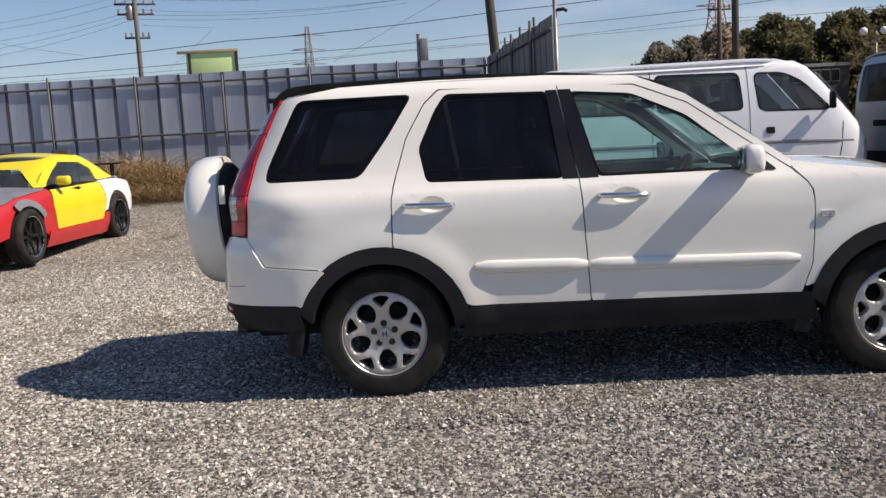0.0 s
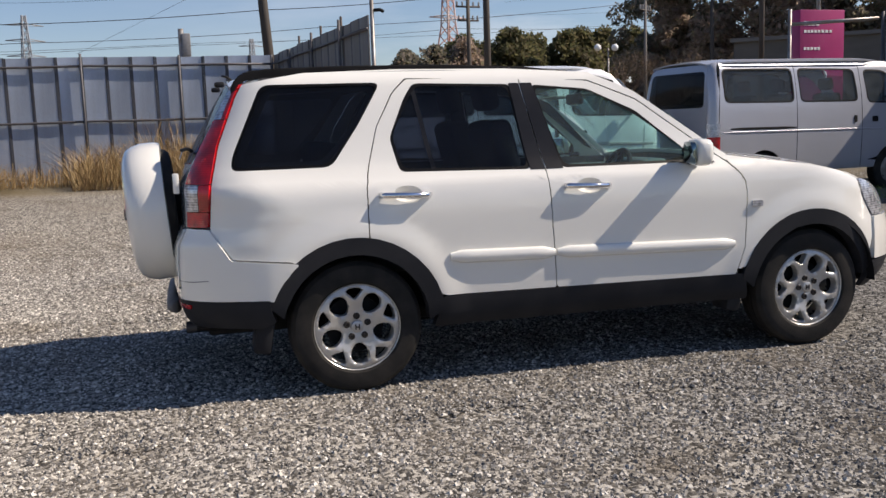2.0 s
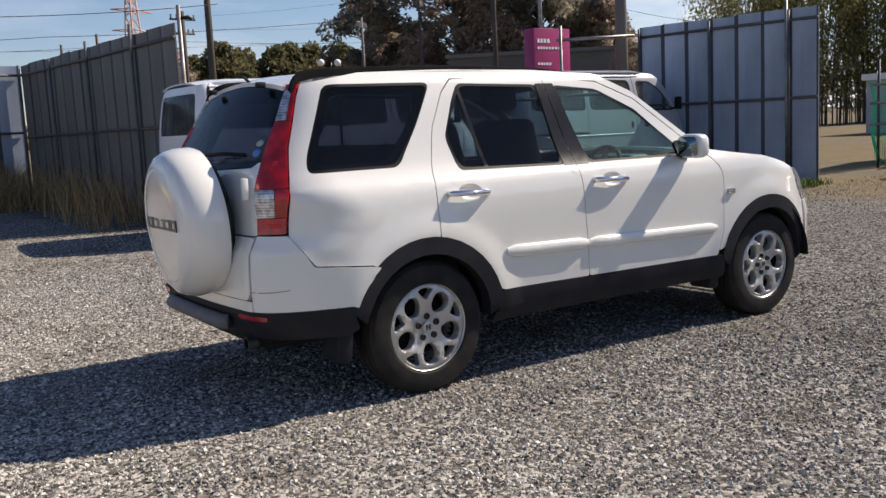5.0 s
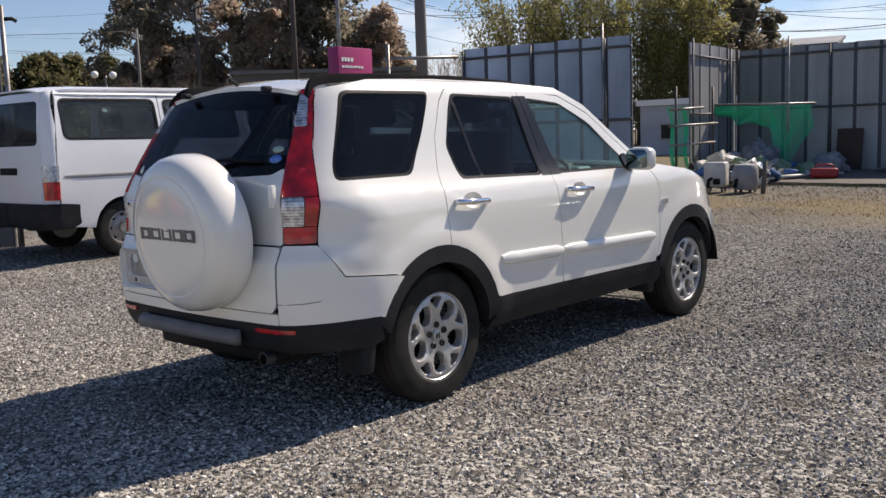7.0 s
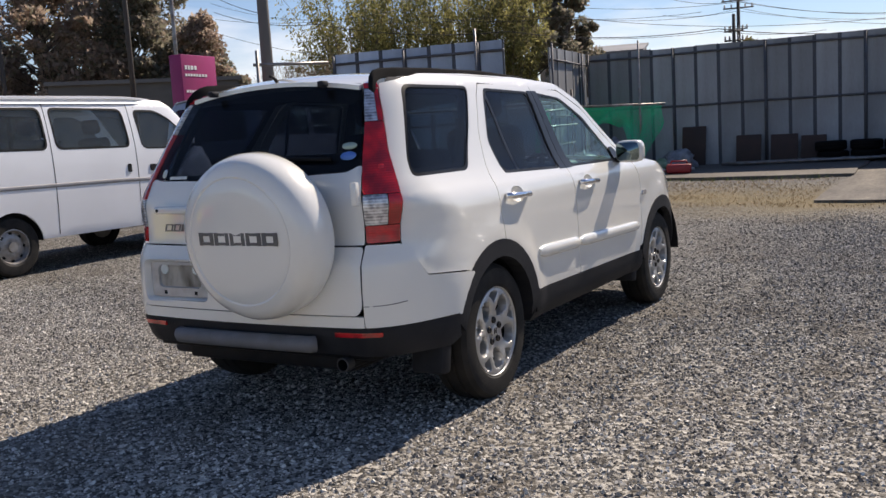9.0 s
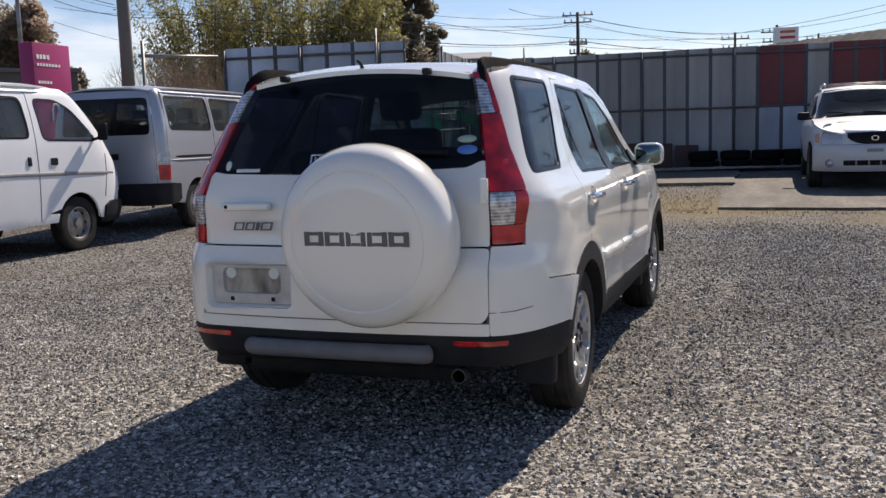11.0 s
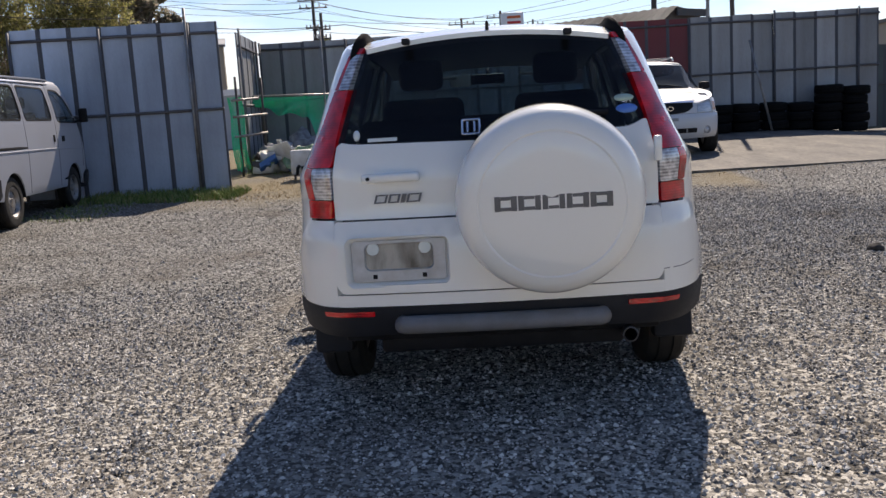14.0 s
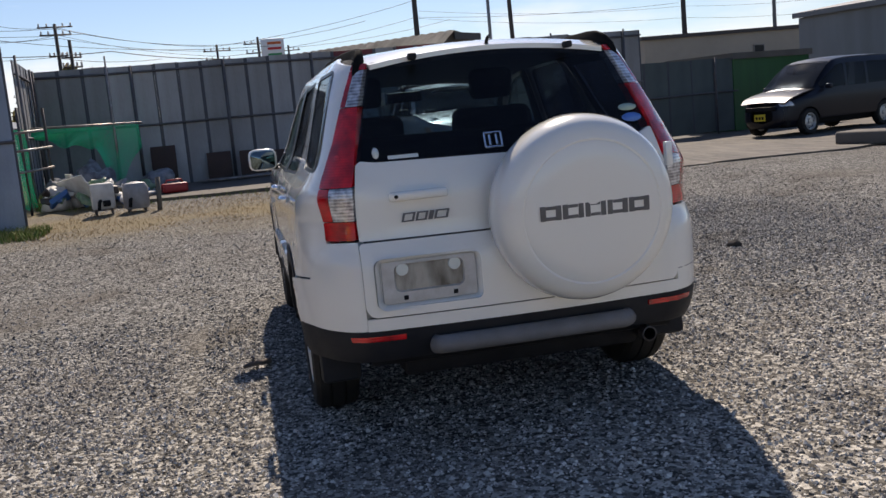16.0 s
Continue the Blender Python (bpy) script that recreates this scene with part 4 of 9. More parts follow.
        for ra, rb in zip(rings, rings[1:]):
            for k in range(16):
                bm.faces.new((ra[k], ra[(k + 1) % 16], rb[(k + 1) % 16], rb[k]))
        bm.faces.new(rings[-1])
        bmesh.ops.recalc_face_normals(bm, faces=bm.faces[:])
        part("reflector", bm, M_REDBRIGHT, lamp)
    # bumper corner
    bump = P("rear_bumper_corner", [("r", 0.652, 0.864)] + [("s", -0.687 + 0.092 * k / 8, 0.862 - 0.152 * k / 8) for k in range(9)] + [("s", -0.595 + 0.275 * k / 6, 0.710 - 0.024 * k / 6) for k in range(1, 7)] + arc(R_AX, HUB, FL - 0.01, 129, 158, 4) + [("s", -0.43, 0.512), ("r", 0.652, 0.512)], M_WHITE, off=0.014, thick=0.05, r=0.012, roll=0.003)
    P("rear_bumper_lower", [("r", 0.0, 0.508), ("r", 0.4, 0.508), ("s", -0.80, 0.508), ("s", -0.425, 0.508), ("s", -0.40, 0.40), ("s", -0.46, 0.37), ("s", -0.76, 0.375), ("r", 0.4, 0.385), ("r", 0.0, 0.385)], M_PLASTIC, off=0.012, thick=0.06, r=0.01, roll=0.003)

SUV.panel("tailgate_lower", [("r", -0.646, 0.858), ("r", 0.646, 0.858), ("r", 0.648, 0.60), ("r", 0.625, 0.567), ("r", -0.625, 0.567), ("r", -0.648, 0.60)], M_WHITE, suv, off=0.018, thick=0.03, r=0.02, holes=[[("r", -0.605, 0.79), ("r", -0.19, 0.79), ("r", -0.19, 0.60), ("r", -0.605, 0.60)]], hole_r=0.03)
SUV.panel("rear_bumper", [("r", -0.650, 0.561), ("r", 0.650, 0.561), ("r", 0.650, 0.512), ("r", -0.650, 0.512)], M_WHITE, suv, off=0.016, thick=0.04, r=0.004, roll=0.003)
gate = SUV.panel("tailgate", [("r", -0.650, 0.864), ("r", 0.650, 0.864), ("r", 0.648, 1.05), ("r", 0.622, 1.20), ("r", 0.605, 1.20), ("r", 0.55, 1.175), ("r", 0.0, 1.155), ("r", -0.55, 1.165), ("r", -0.61, 1.175), ("r", -0.63, 1.16), ("r", -0.648, 1.05)], M_WHITE, suv, off=0.004, r=0.01)
SUV.panel("rear_window", [("r", -0.628, 1.165), ("r", -0.55, 1.17), ("r", 0.0, 1.16), ("r", 0.55, 1.18), ("r", 0.618, 1.205), ("r", 0.508, 1.563), ("r", 0.0, 1.585), ("r", -0.508, 1.563)], M_TINT, suv, off=0.0, thick=0.005, r=0.02, roll=0, step=0.1)
deck("roof", [-0.545 + (2.0) * i / 16 for i in range(17)], lambda x: lerp_tab([(-0.545, 0.505), (-0.48, 0.535), (-0.40, 0.558), (-0.25, 0.578), (0.0, 0.592), (0.8, 0.596), (1.5, 0.586)], x), lambda x: lerp_tab([(-0.55, 1.597), (-0.4, 1.632), (0.0, 1.656), (0.5, 1.660), (1.0, 1.645), (1.3, 1.608), (1.5, 1.570)], x), M_WHITE, suv, crown=0.045, label="white roof")
deck("bonnet", [2.12 + 1.2 * i / 14 for i in range(15)], lambda x: lerp_tab([(2.1, 0.80), (2.6, 0.83), (2.9, 0.80), (3.1, 0.70), (3.25, 0.55), (3.33, 0.35)], x), lambda x: lerp_tab([(2.1, 1.13), (2.35, 1.12), (2.65, 1.085), (2.95, 1.01), (3.15, 0.93), (3.28, 0.84), (3.33, 0.76)], x), M_WHITE, suv, crown=0.045)
deck("windscreen", [1.46 + 0.70 * i / 6 for i in range(7)], lambda x: lerp_tab([(1.46, 0.62), (2.16, 0.77)], x), lambda x: lerp_tab([(1.46, 1.585), (1.8, 1.39), (2.16, 1.10)], x), M_GREEN, suv, crown=0.03, thick=0.004)


# number plate recess and plate holder on the tailgate
FACE = Matrix.Translation((-0.853, 0.372, 0)) @ Euler((radians(90), 0, radians(-90))).to_matrix().to_4x4()


def round_box(cx, cz, w, h, r, k=5):
    """A rounded rectangle's outline, the same count of points for any size."""
    out = []
    for sx, sz, a0 in ((1, 1, 0), (-1, 1, 90), (-1, -1, 180), (1, -1, 270)):
        out += [(cx + sx * (w / 2 - r) + r * math.cos(radians(a0 + 90 * i / k)), cz + sz * (h / 2 - r) + r * math.sin(radians(a0 + 90 * i / k))) for i in range(k + 1)]
    return out


def dish(bm, rows, m):
    """Rounded outlines stacked into a pressed form: (outline, height) from the rim inwards."""
    rings = [[bm.verts.new(m @ Vector((x, z, d))) for x, z in o] for o, d in rows]
    for a, b in zip(rings, rings[1:]):
        for i in range(len(a)):
            bm.faces.new((a[i], a[(i + 1) % len(a)], b[(i + 1) % len(a)], b[i]))
    bm.faces.new(rings[-1])
    bmesh.ops.recalc_face_normals(bm, faces=bm.faces[:])


bm = bmesh.new()
dish(bm, [(round_box(0, 0.695, 0.43, 0.205, 0.035), 0.022), (round_box(0, 0.695, 0.412, 0.188, 0.03), 0.012), (round_box(0, 0.695, 0.385, 0.165, 0.025), -0.012)], FACE)
part("plate_recess", bm, M_WHITE, suv)
bm = bmesh.new()
dish(bm, [(round_box(0, 0.697, 0.378, 0.168, 0.012), -0.011), (round_box(0, 0.697, 0.376, 0.166, 0.012), 0.001), (round_box(0, 0.713, 0.282, 0.112, 0.028), 0.003), (round_box(0, 0.713, 0.272, 0.104, 0.024), -0.0105)], FACE)
part("plate_holder", bm, mat("pale_plate_holder", (0.55, 0.55, 0.55), 0.45, 0.2, col2=(0.34, 0.32, 0.29), scale=14, amount=0.6, fine=0.08, fine_scale=120), suv, "pale dirty plate holder")
M_GRIME = mat("grimy_white_plate", (0.46, 0.43, 0.37), 0.7, col2=(0.10, 0.08, 0.055), scale=16, amount=0.9, stretch=(1, 1, 0.35), fine=0.1, fine_scale=90)
bm = bmesh.new()
dish(bm, [(round_box(0, 0.713, 0.273, 0.105, 0.024), -0.0100), (round_box(0, 0.713, 0.262, 0.094, 0.020), -0.009), (round_box(0, 0.713, 0.252, 0.084, 0.018), -0.009)], FACE)
part("plate_backing", bm, M_GRIME, suv)
for y in (0.267, 0.477):
    bm = bmesh.new()
    lathe(bm, [(0.026, 0), (0.024, 0.006), (0.0, 0.008)], 14, Matrix.Translation((-0.843, y, 0.745)) @ Euler((0, radians(-90), 0)).to_matrix().to_4x4())
    part("plate_lug", bm, M_PAPER, suv)
for y in (0.272, 0.472):
    bm = bmesh.new()
    box(bm, (-0.854, y, 0.634), (0.004, 0.018, 0.018))
    part("plate_hole", bm, M_BLACK, suv)

# tailgate handle, hinges, badges
bm = bmesh.new()
box(bm, (-0.845, 0.385, 1.03), (0.035, 0.235, 0.036), bevel=0.012, seg=3)
part("tailgate_handle", bm, M_WHITE, gate)
bm = bmesh.new()
lathe(bm, [(0.008, 0), (0.008, 0.004), (0, 0.005)], 10, Matrix.Translation((-0.862, 0.475, 1.03)) @ Euler((0, radians(-90), 0)).to_matrix().to_4x4())
part("key_hole", bm, M_BLACK, gate)
for z in (1.085,):
    bm = bmesh.new()
    box(bm, (-0.832, -0.648, z), (0.03, 0.03, 0.10), bevel=0.006)
    part("hinge", bm, M_WHITE, gate)


def badge_bars(name, y0, z0, widths, h, x, gap, material, parent, lean=0.0, solid=False):
    """A row of plain letter-sized shapes across the tail."""
    y = y0
    for w in widths:
        bm = bmesh.new()
        t = h * 0.26
        cells = [(y - w / 2, z0, w, h)] if solid else [(y - t / 2, z0, t, h), (y - w + t / 2, z0, t, h), (y - w / 2, z0 + h / 2 - t * 0.3, w - 2 * t - 0.0005, t * 0.6), (y - w / 2, z0 - h / 2 + t * 0.3, w - 2 * t - 0.0005, t * 0.6)]
        for cy, cz, cw, ch in cells:
            box(bm, (x, cy, cz), (0.004, cw, ch), bevel=0.001, seg=1)
        for v in bm.verts:
            v.co.y -= lean * (v.co.z - z0)
        part(name, bm, material, parent)
        y -= w + gap


badge_bars("model_badge", 0.455, 0.945, (0.05, 0.045, 0.018, 0.055), 0.035, -0.836, 0.006, M_GREYLETTER, gate, lean=0.3)
bm = bmesh.new()
for cy, cz, cw, ch in ((0.0, 0.03, 0.07, 0.008), (0.0, -0.03, 0.07, 0.008), (0.034, 0, 0.008, 0.06), (-0.034, 0, 0.008, 0.06), (0.014, 0, 0.009, 0.045), (-0.014, 0, 0.009, 0.045)):
    box(bm, (0, cy, cz), (0.006, cw, ch), bevel=0.002, seg=1)
bm.transform(Matrix.Translation((-0.802, 0.055, 1.212)) @ Euler((0, radians(22), 0)).to_matrix().to_4x4())
part("maker_badge", bm, M_CHROME, suv)

# stickers inside the rear window
for nm, y, z, w, h, m, seg in (("round_sticker", -0.545, 1.245, 0.043, 0.021, mat("blue_sticker", (0.10, 0.24, 0.62), 0.5), 20), ("round_sticker", -0.538, 1.288, 0.040, 0.017, mat("pale_green_sticker", (0.42, 0.52, 0.42), 0.5), 20), ("drop_sticker", 0.545, 1.20, 0.014, 0.024, M_PAPER, 12)):
    bm = bmesh.new()
    n_ = SUV.normal(SUV.uy(-y, z), z)
    c_ = SUV.at(SUV.uy(-y, z), z, 0.004)
    side_ = Vector((0, 1, 0))
    up_ = n_.cross(side_).normalized()
    vs = []
    for d in (0.0, 0.0015):
        vs.append([bm.verts.new(c_ + n_ * d + side_ * (w * math.cos(k * 2 * math.pi / seg)) + up_ * (h * math.sin(k * 2 * math.pi / seg))) for k in range(seg)])
    for k in range(seg):
        bm.faces.new((vs[0][k], vs[0][(k + 1) % seg], vs[1][(k + 1) % seg], vs[1][k]))
    bm.faces.new(vs[1])
    part(nm, bm, m, suv)
SUV.panel("strip_sticker", [("r", -0.50, 1.172), ("r", -0.38, 1.172), ("r", -0.38, 1.186), ("r", -0.50, 1.186)], M_PAPER, suv, off=0.004, thick=0.002, r=0, roll=0)

# spare wheel in its hard cover, hung on the tailgate
tilt = Matrix.Translation((-0.882, -0.235, 0.925)) @ Euler((0, radians(-90 - 4), 0)).to_matrix().to_4x4()
bm = bmesh.new()
lathe(bm, [(0.333, 0.0), (0.356, 0.004), (0.364, 0.03), (0.365, 0.10), (0.354, 0.145), (0.335, 0.178), (0.305, 0.196), (0.279, 0.203), (0.272, 0.200), (0.266, 0.203), (0.20, 0.210), (0.10, 0.214), (0.0, 0.215)], 72, tilt)
cover = part("spare_wheel_cover", bm, M_WHITE, suv, "white hard spare wheel cover")
bm = bmesh.new()
tyre(bm, 0.325, 0.20, 0.20, tilt @ Matrix.Translation((0, 0, 0.055)))
part("spare_tyre", bm, M_RUBBER, cover)
bm = bmesh.new()
box(bm, (-0.87, -0.235, 0.925), (0.12, 0.24, 0.24), bevel=0.02)
part("spare_bracket", bm, M_BLACK, cover)
y = -0.022
for w in (0.083, 0.084, 0.084, 0.083, 0.083):
    bm = bmesh.new()
    t, h = 0.022, 0.056
    for cy, cz, cw, ch in ((y - t / 2, 0, t, h), (y - w + t / 2, 0, t, h), (y - w / 2, 0.020, w - 2 * t - 0.0005, 0.013), (y - w / 2, -0.020, w - 2 * t - 0.0005, 0.013)):
        box(bm, (0, cy, cz), (0.004, cw, ch), bevel=0.001, seg=1)
    bm.transform(Matrix.Translation((-1.0955, 0, 0.925)) @ Euler((0, radians(-3), 0)).to_matrix().to_4x4())
    part("maker_mark", bm, M_GREYLETTER, cover, "plain grey letter-sized mark")
    y -= w + 0.005

SUV.panel("scratch", [("s", -0.835, 0.607), ("s", -0.77, 0.609), ("s", -0.70, 0.617), ("s", -0.70, 0.6135), ("s", -0.77, 0.6055), ("s", -0.835, 0.604)], M_GREYLETTER, suv, off=0.0152, thick=0.002, r=0, roll=0, label="dark scratch on the bumper corner")

# skid bar, reflectors, exhaust, roof rails
bm = bmesh.new()
tube(bm, [(-0.870, 0.375, 0.437), (-0.888, 0.36, 0.437), (-0.893, 0.2, 0.437), (-0.895, -0.03, 0.437), (-0.893, -0.26, 0.437), (-0.888, -0.42, 0.437), (-0.870, -0.435, 0.437)], 0.037, 14)
part("skid_bar", bm, M_SKID, suv, "scuffed grey skid bar")
for mir in (False, True):
    SUV.panel("rear_reflector", [("r", 0.505, 0.492), ("r", 0.59, 0.492), ("s", -0.785, 0.490), ("s", -0.785, 0.470), ("r", 0.59, 0.470), ("r", 0.505, 0.470)], M_REDLENS, suv, off=0.018, thick=0.02, r=0.004, mirror=mir)
bm = bmesh.new()
lathe(bm, [(0.025, 0.0), (0.030, 0.0), (0.030, 0.24), (0.025, 0.24)], 18, Matrix.Translation((-0.83, -0.545, 0.34)) @ Euler((0, radians(90), 0)).to_matrix().to_4x4(), closed=True)
pipe = part("exhaust_pipe", bm, M_BLACK, suv)
bm = bmesh.new()
lathe(bm, [(0.0265, -0.002), (0.032, -0.001), (0.0315, 0.05), (0.0303, 0.05)], 18, Matrix.Translation((-0.831, -0.545, 0.34)) @ Euler((0, radians(90), 0)).to_matrix().to_4x4(), closed=True)
part("pipe_end", bm, M_DARKSTEEL, pipe)
for s in (-1, 1):
    bm = bmesh.new()
    line = [(-0.540, 1.545, 0.548, 0.584), (-0.526, 1.574, 0.538, 0.580), (-0.500, 1.602, 0.524, 0.570), (-0.468, 1.621, 0.512, 0.560), (-0.42, 1.632, 0.508, 0.556), (-0.3, 1.639, 0.512, 0.556), (0.0, 1.644, 0.532, 0.576), (0.5, 1.644, 0.540, 0.584), (1.0, 1.626, 0.540, 0.584), (1.25, 1.600, 0.542, 0.584), (1.43, 1.572, 0.546, 0.582), (1.54, 1.540, 0.552, 0.574)]
    rings = []
    for x, z, ya, yb in line:
        ya, yb = ya + 0.006, yb - 0.004
        w = yb - ya
        sec = [(ya - 0.002, -0.045), (ya, -0.012), (ya + w * 0.2, -0.002), (ya + w * 0.5, 0.0), (ya + w * 0.78, -0.006), (yb - 0.002, -0.020), (yb + 0.004, -0.045)]
        rings.append([bm.verts.new((x, s * a, z + c_)) for a, c_ in sec])
    for a, b_ in zip(rings, rings[1:]):
        for i in range(len(a) - 1):
            bm.faces.new((a[i], a[i + 1], b_[i + 1], b_[i]))
        bm.faces.new((a[-1], a[0], b_[0], b_[-1]))
    bm.faces.new(rings[0])
    bm.faces.new(rings[-1][::-1])
    bmesh.ops.recalc_face_normals(bm, faces=bm.faces[:])
    part("roof_rail", bm, M_RAIL, suv, "charcoal roof rail")
for y in (-0.335, 0.335):
    bm = bmesh.new()
    box(bm, (-0.585, y, 1.572), (0.05, 0.034, 0.028), bevel=0.008)
    part("window_hinge", bm, M_PLASTIC, suv)
bm = bmesh.new()
tube(bm, [(-0.50, -0.03, 1.60), (-0.53, -0.03, 1.628), (-0.56, -0.03, 1.634)], 0.009, 8, r2=0.005)
part("roof_washer", bm, M_BLACK, suv)
bm = bmesh.new()
tube(bm, [(-0.80, -0.06, 1.235), (-0.765, -0.25, 1.245), (-0.745, -0.47, 1.235)], 0.010, 6)
part("rear_wiper", bm, M_BLACK, suv)

# door handles in their bowls, mirrors, repeaters
for mir in (False, True):
    s = 1 if mir else -1
    rd, fd = DOORS[mir]
    for x0, door in ((0.265, "rear"), (1.245, "front")):
        bm = bmesh.new()
        y = s * 0.893
        tube(bm, [(x0 - 0.125, s * 0.868, 0.992), (x0 - 0.105, y, 0.992), (x0, s * 0.897, 0.988), (x0 + 0.105, y, 0.984), (x0 + 0.125, s * 0.868, 0.984)], 0.0155, 10)
        part("door_handle", bm, M_CHROME, rd if door == "rear" else fd, "chrome door handle")
        bowl(x0 + 0.015, 0.99, rd if door == "rear" else fd, mir)
    bm = bmesh.new()
    bmesh.ops.create_uvsphere(bm, u_segments=20, v_segments=12, radius=1.0)
    for v in bm.verts:
        x, y, z = v.co
        k = 4.0
        q = (abs(x) ** k + abs(y) ** k + abs(z) ** k) ** (-1 / k)
        v.co = Vector((0.050 * x * q * (1.0 if x < 0 else 1.1), 0.092 * y * q, 0.072 * z * q))
        if v.co.x < -0.044:
            v.co.x = -0.044
    bm.transform(Matrix.Translation((1.868, s * 0.925, 1.138)) @ Euler((0, 0, radians(s * 6))).to_matrix().to_4x4())
    mirror = part("wing_mirror", bm, M_WHITE, suv, "white wing mirror")
    bm = bmesh.new()
    prism(bm, fillet([(-0.078, -0.058), (0.078, -0.058), (0.078, 0.058), (-0.078, 0.058)], 0.03), 0, 0.004, Matrix.Translation((1.8165, s * 0.925, 1.138)) @ Euler((0, radians(-3), radians(s * 6))).to_matrix().to_4x4() @ Euler((radians(90), 0, radians(-90))).to_matrix().to_4x4())
    part("mirror_glass", bm, M_MIRROR, mirror)
    bm = bmesh.new()
    box(bm, (1.885, s * 0.825, 1.085), (0.075, 0.07, 0.035), bevel=0.012)
    part("mirror_foot", bm, M_PLASTIC, mirror)
    SUV.panel("mirror_sail", [(1.80, 1.080), (2.02, 1.074), (1.99, 1.105), (1.90, 1.175), (1.855, 1.17), (1.845, 1.09)], M_GLOSSBLACK, suv, off=0.008, thick=0.02, r=0.012, mirror=mir)
    SUV.panel("side_repeater", [(2.222, 0.825), (2.285, 0.825), (2.29, 0.848), (2.28, 0.858), (2.222, 0.858)], M_CLEARLENS, suv, off=0.012, thick=0.02, r=0.008, mirror=mir)
    # mud flaps
    for ax in (R_AX, F_AX):
        bm = bmesh.new()
        x = ax - 0.43
        box(bm, (0, 0, -0.13), (0.09, 0.17, 0.26), bevel=0.02, m=Matrix.Translation((x - 0.005, s * 0.750, 0.49)) @ Euler((0, radians(9), 0)).to_matrix().to_4x4())
        part("mud_flap", bm, M_PLASTIC, suv)
        bm = bmesh.new()
        pr = arc(ax, HUB, 0.425, 172, 2, 18)
        a = [bm.verts.new((x_, s * 0.88, z_)) for x_, z_ in pr]
        b_ = [bm.verts.new((x_, s * 0.52, z_)) for x_, z_ in pr]
        for i in range(len(pr) - 1):
            bm.faces.new((a[i], a[i + 1], b_[i + 1], b_[i]))
        bm.faces.new(b_)
        part("wheel_well", bm, M_BLACK, suv)

# the tailgate's fittings sit a little to the left of its middle
for ob in list(suv.children) + list(gate.children):
    if ob.name.split(".")[0] in ("plate_recess", "plate_holder", "plate_backing", "plate_lug", "plate_hole", "tailgate_handle", "key_hole", "model_badge", "maker_badge", "spare_wheel_cover", "skid_bar", "exhaust_pipe", "roof_washer"):
        ob.location.y = 0.025

# underside, inner trim and cabin
for nm, c_, d_ in (("floor_pan", (1.25, 0, 0.33), (3.95, 1.02, 0.10)), ("floor_side", (1.31, 0, 0.38), (1.72, 1.66, 0.14)), ("rear_valance", (-0.60, 0, 0.42), (0.36, 1.30, 0.14)), ("nose_pan", (3.12, 0, 0.40), (0.30, 1.2, 0.20)), ("engine_block", (2.75, 0, 0.62), (0.9, 0.98, 0.5)), ("cargo_floor", (-0.18, 0, 0.62), (1.22, 1.0, 0.08)), ("fuel_tank", (0.62, 0.1, 0.26), (0.5, 0.7, 0.10)), ("rear_axle", (0.0, 0, 0.30), (0.12, 1.3, 0.10))):
    bm = bmesh.new()
    box(bm, c_, d_, bevel=0.02)
    part(nm, bm, M_BLACK, suv)
for mir in (False, True):
    SUV.panel("inner_trim", [(0.47, 0.47), (2.1, 0.47), (2.1, 1.07), (-0.35, 1.09), (-0.5, 1.10), (-0.5, 0.75), (-0.3, 0.74), (0.3, 0.74)], M_DASH, suv, off=-0.06, thick=0.02, r=0.02, mirror=mir, roll=0)
    SUV.panel("pillar_inner", [(-0.58, 1.10), (-0.08, 1.10), (0.07, 1.32), (0.2, 1.53), (0.34, 1.555), (0.92, 1.545), (0.98, 1.10), (1.10, 1.10), (1.0, 1.54), (1.33, 1.515), (1.62, 1.385), (1.93, 1.15), (2.0, 1.12), (1.64, 1.44), (1.36, 1.57), (0.5, 1.60), (-0.42, 1.59), (-0.5, 1.48)], M_SEAT, suv, off=-0.035, thick=0.012, r=0.005, mirror=mir, roll=0, holes=[[(-0.53, 1.17), (-0.12, 1.17), (0.03, 1.33), (0.15, 1.51), (-0.36, 1.51)]], hole_r=0.04)
SUV.panel("tailgate_trim", [("r", -0.62, 0.70), ("r", 0.62, 0.70), ("r", 0.60, 1.14), ("r", -0.60, 1.14)], M_DASH, suv, off=-0.05, thick=0.02, roll=0)
deck("headliner", [-0.48 + 1.95 * i / 10 for i in range(11)], lambda x: 0.60, lambda x: lerp_tab([(-0.55, 1.565), (-0.4, 1.60), (0.0, 1.622), (0.5, 1.626), (1.0, 1.61), (1.3, 1.575), (1.5, 1.54)], x), M_LINER, suv, crown=0.05)


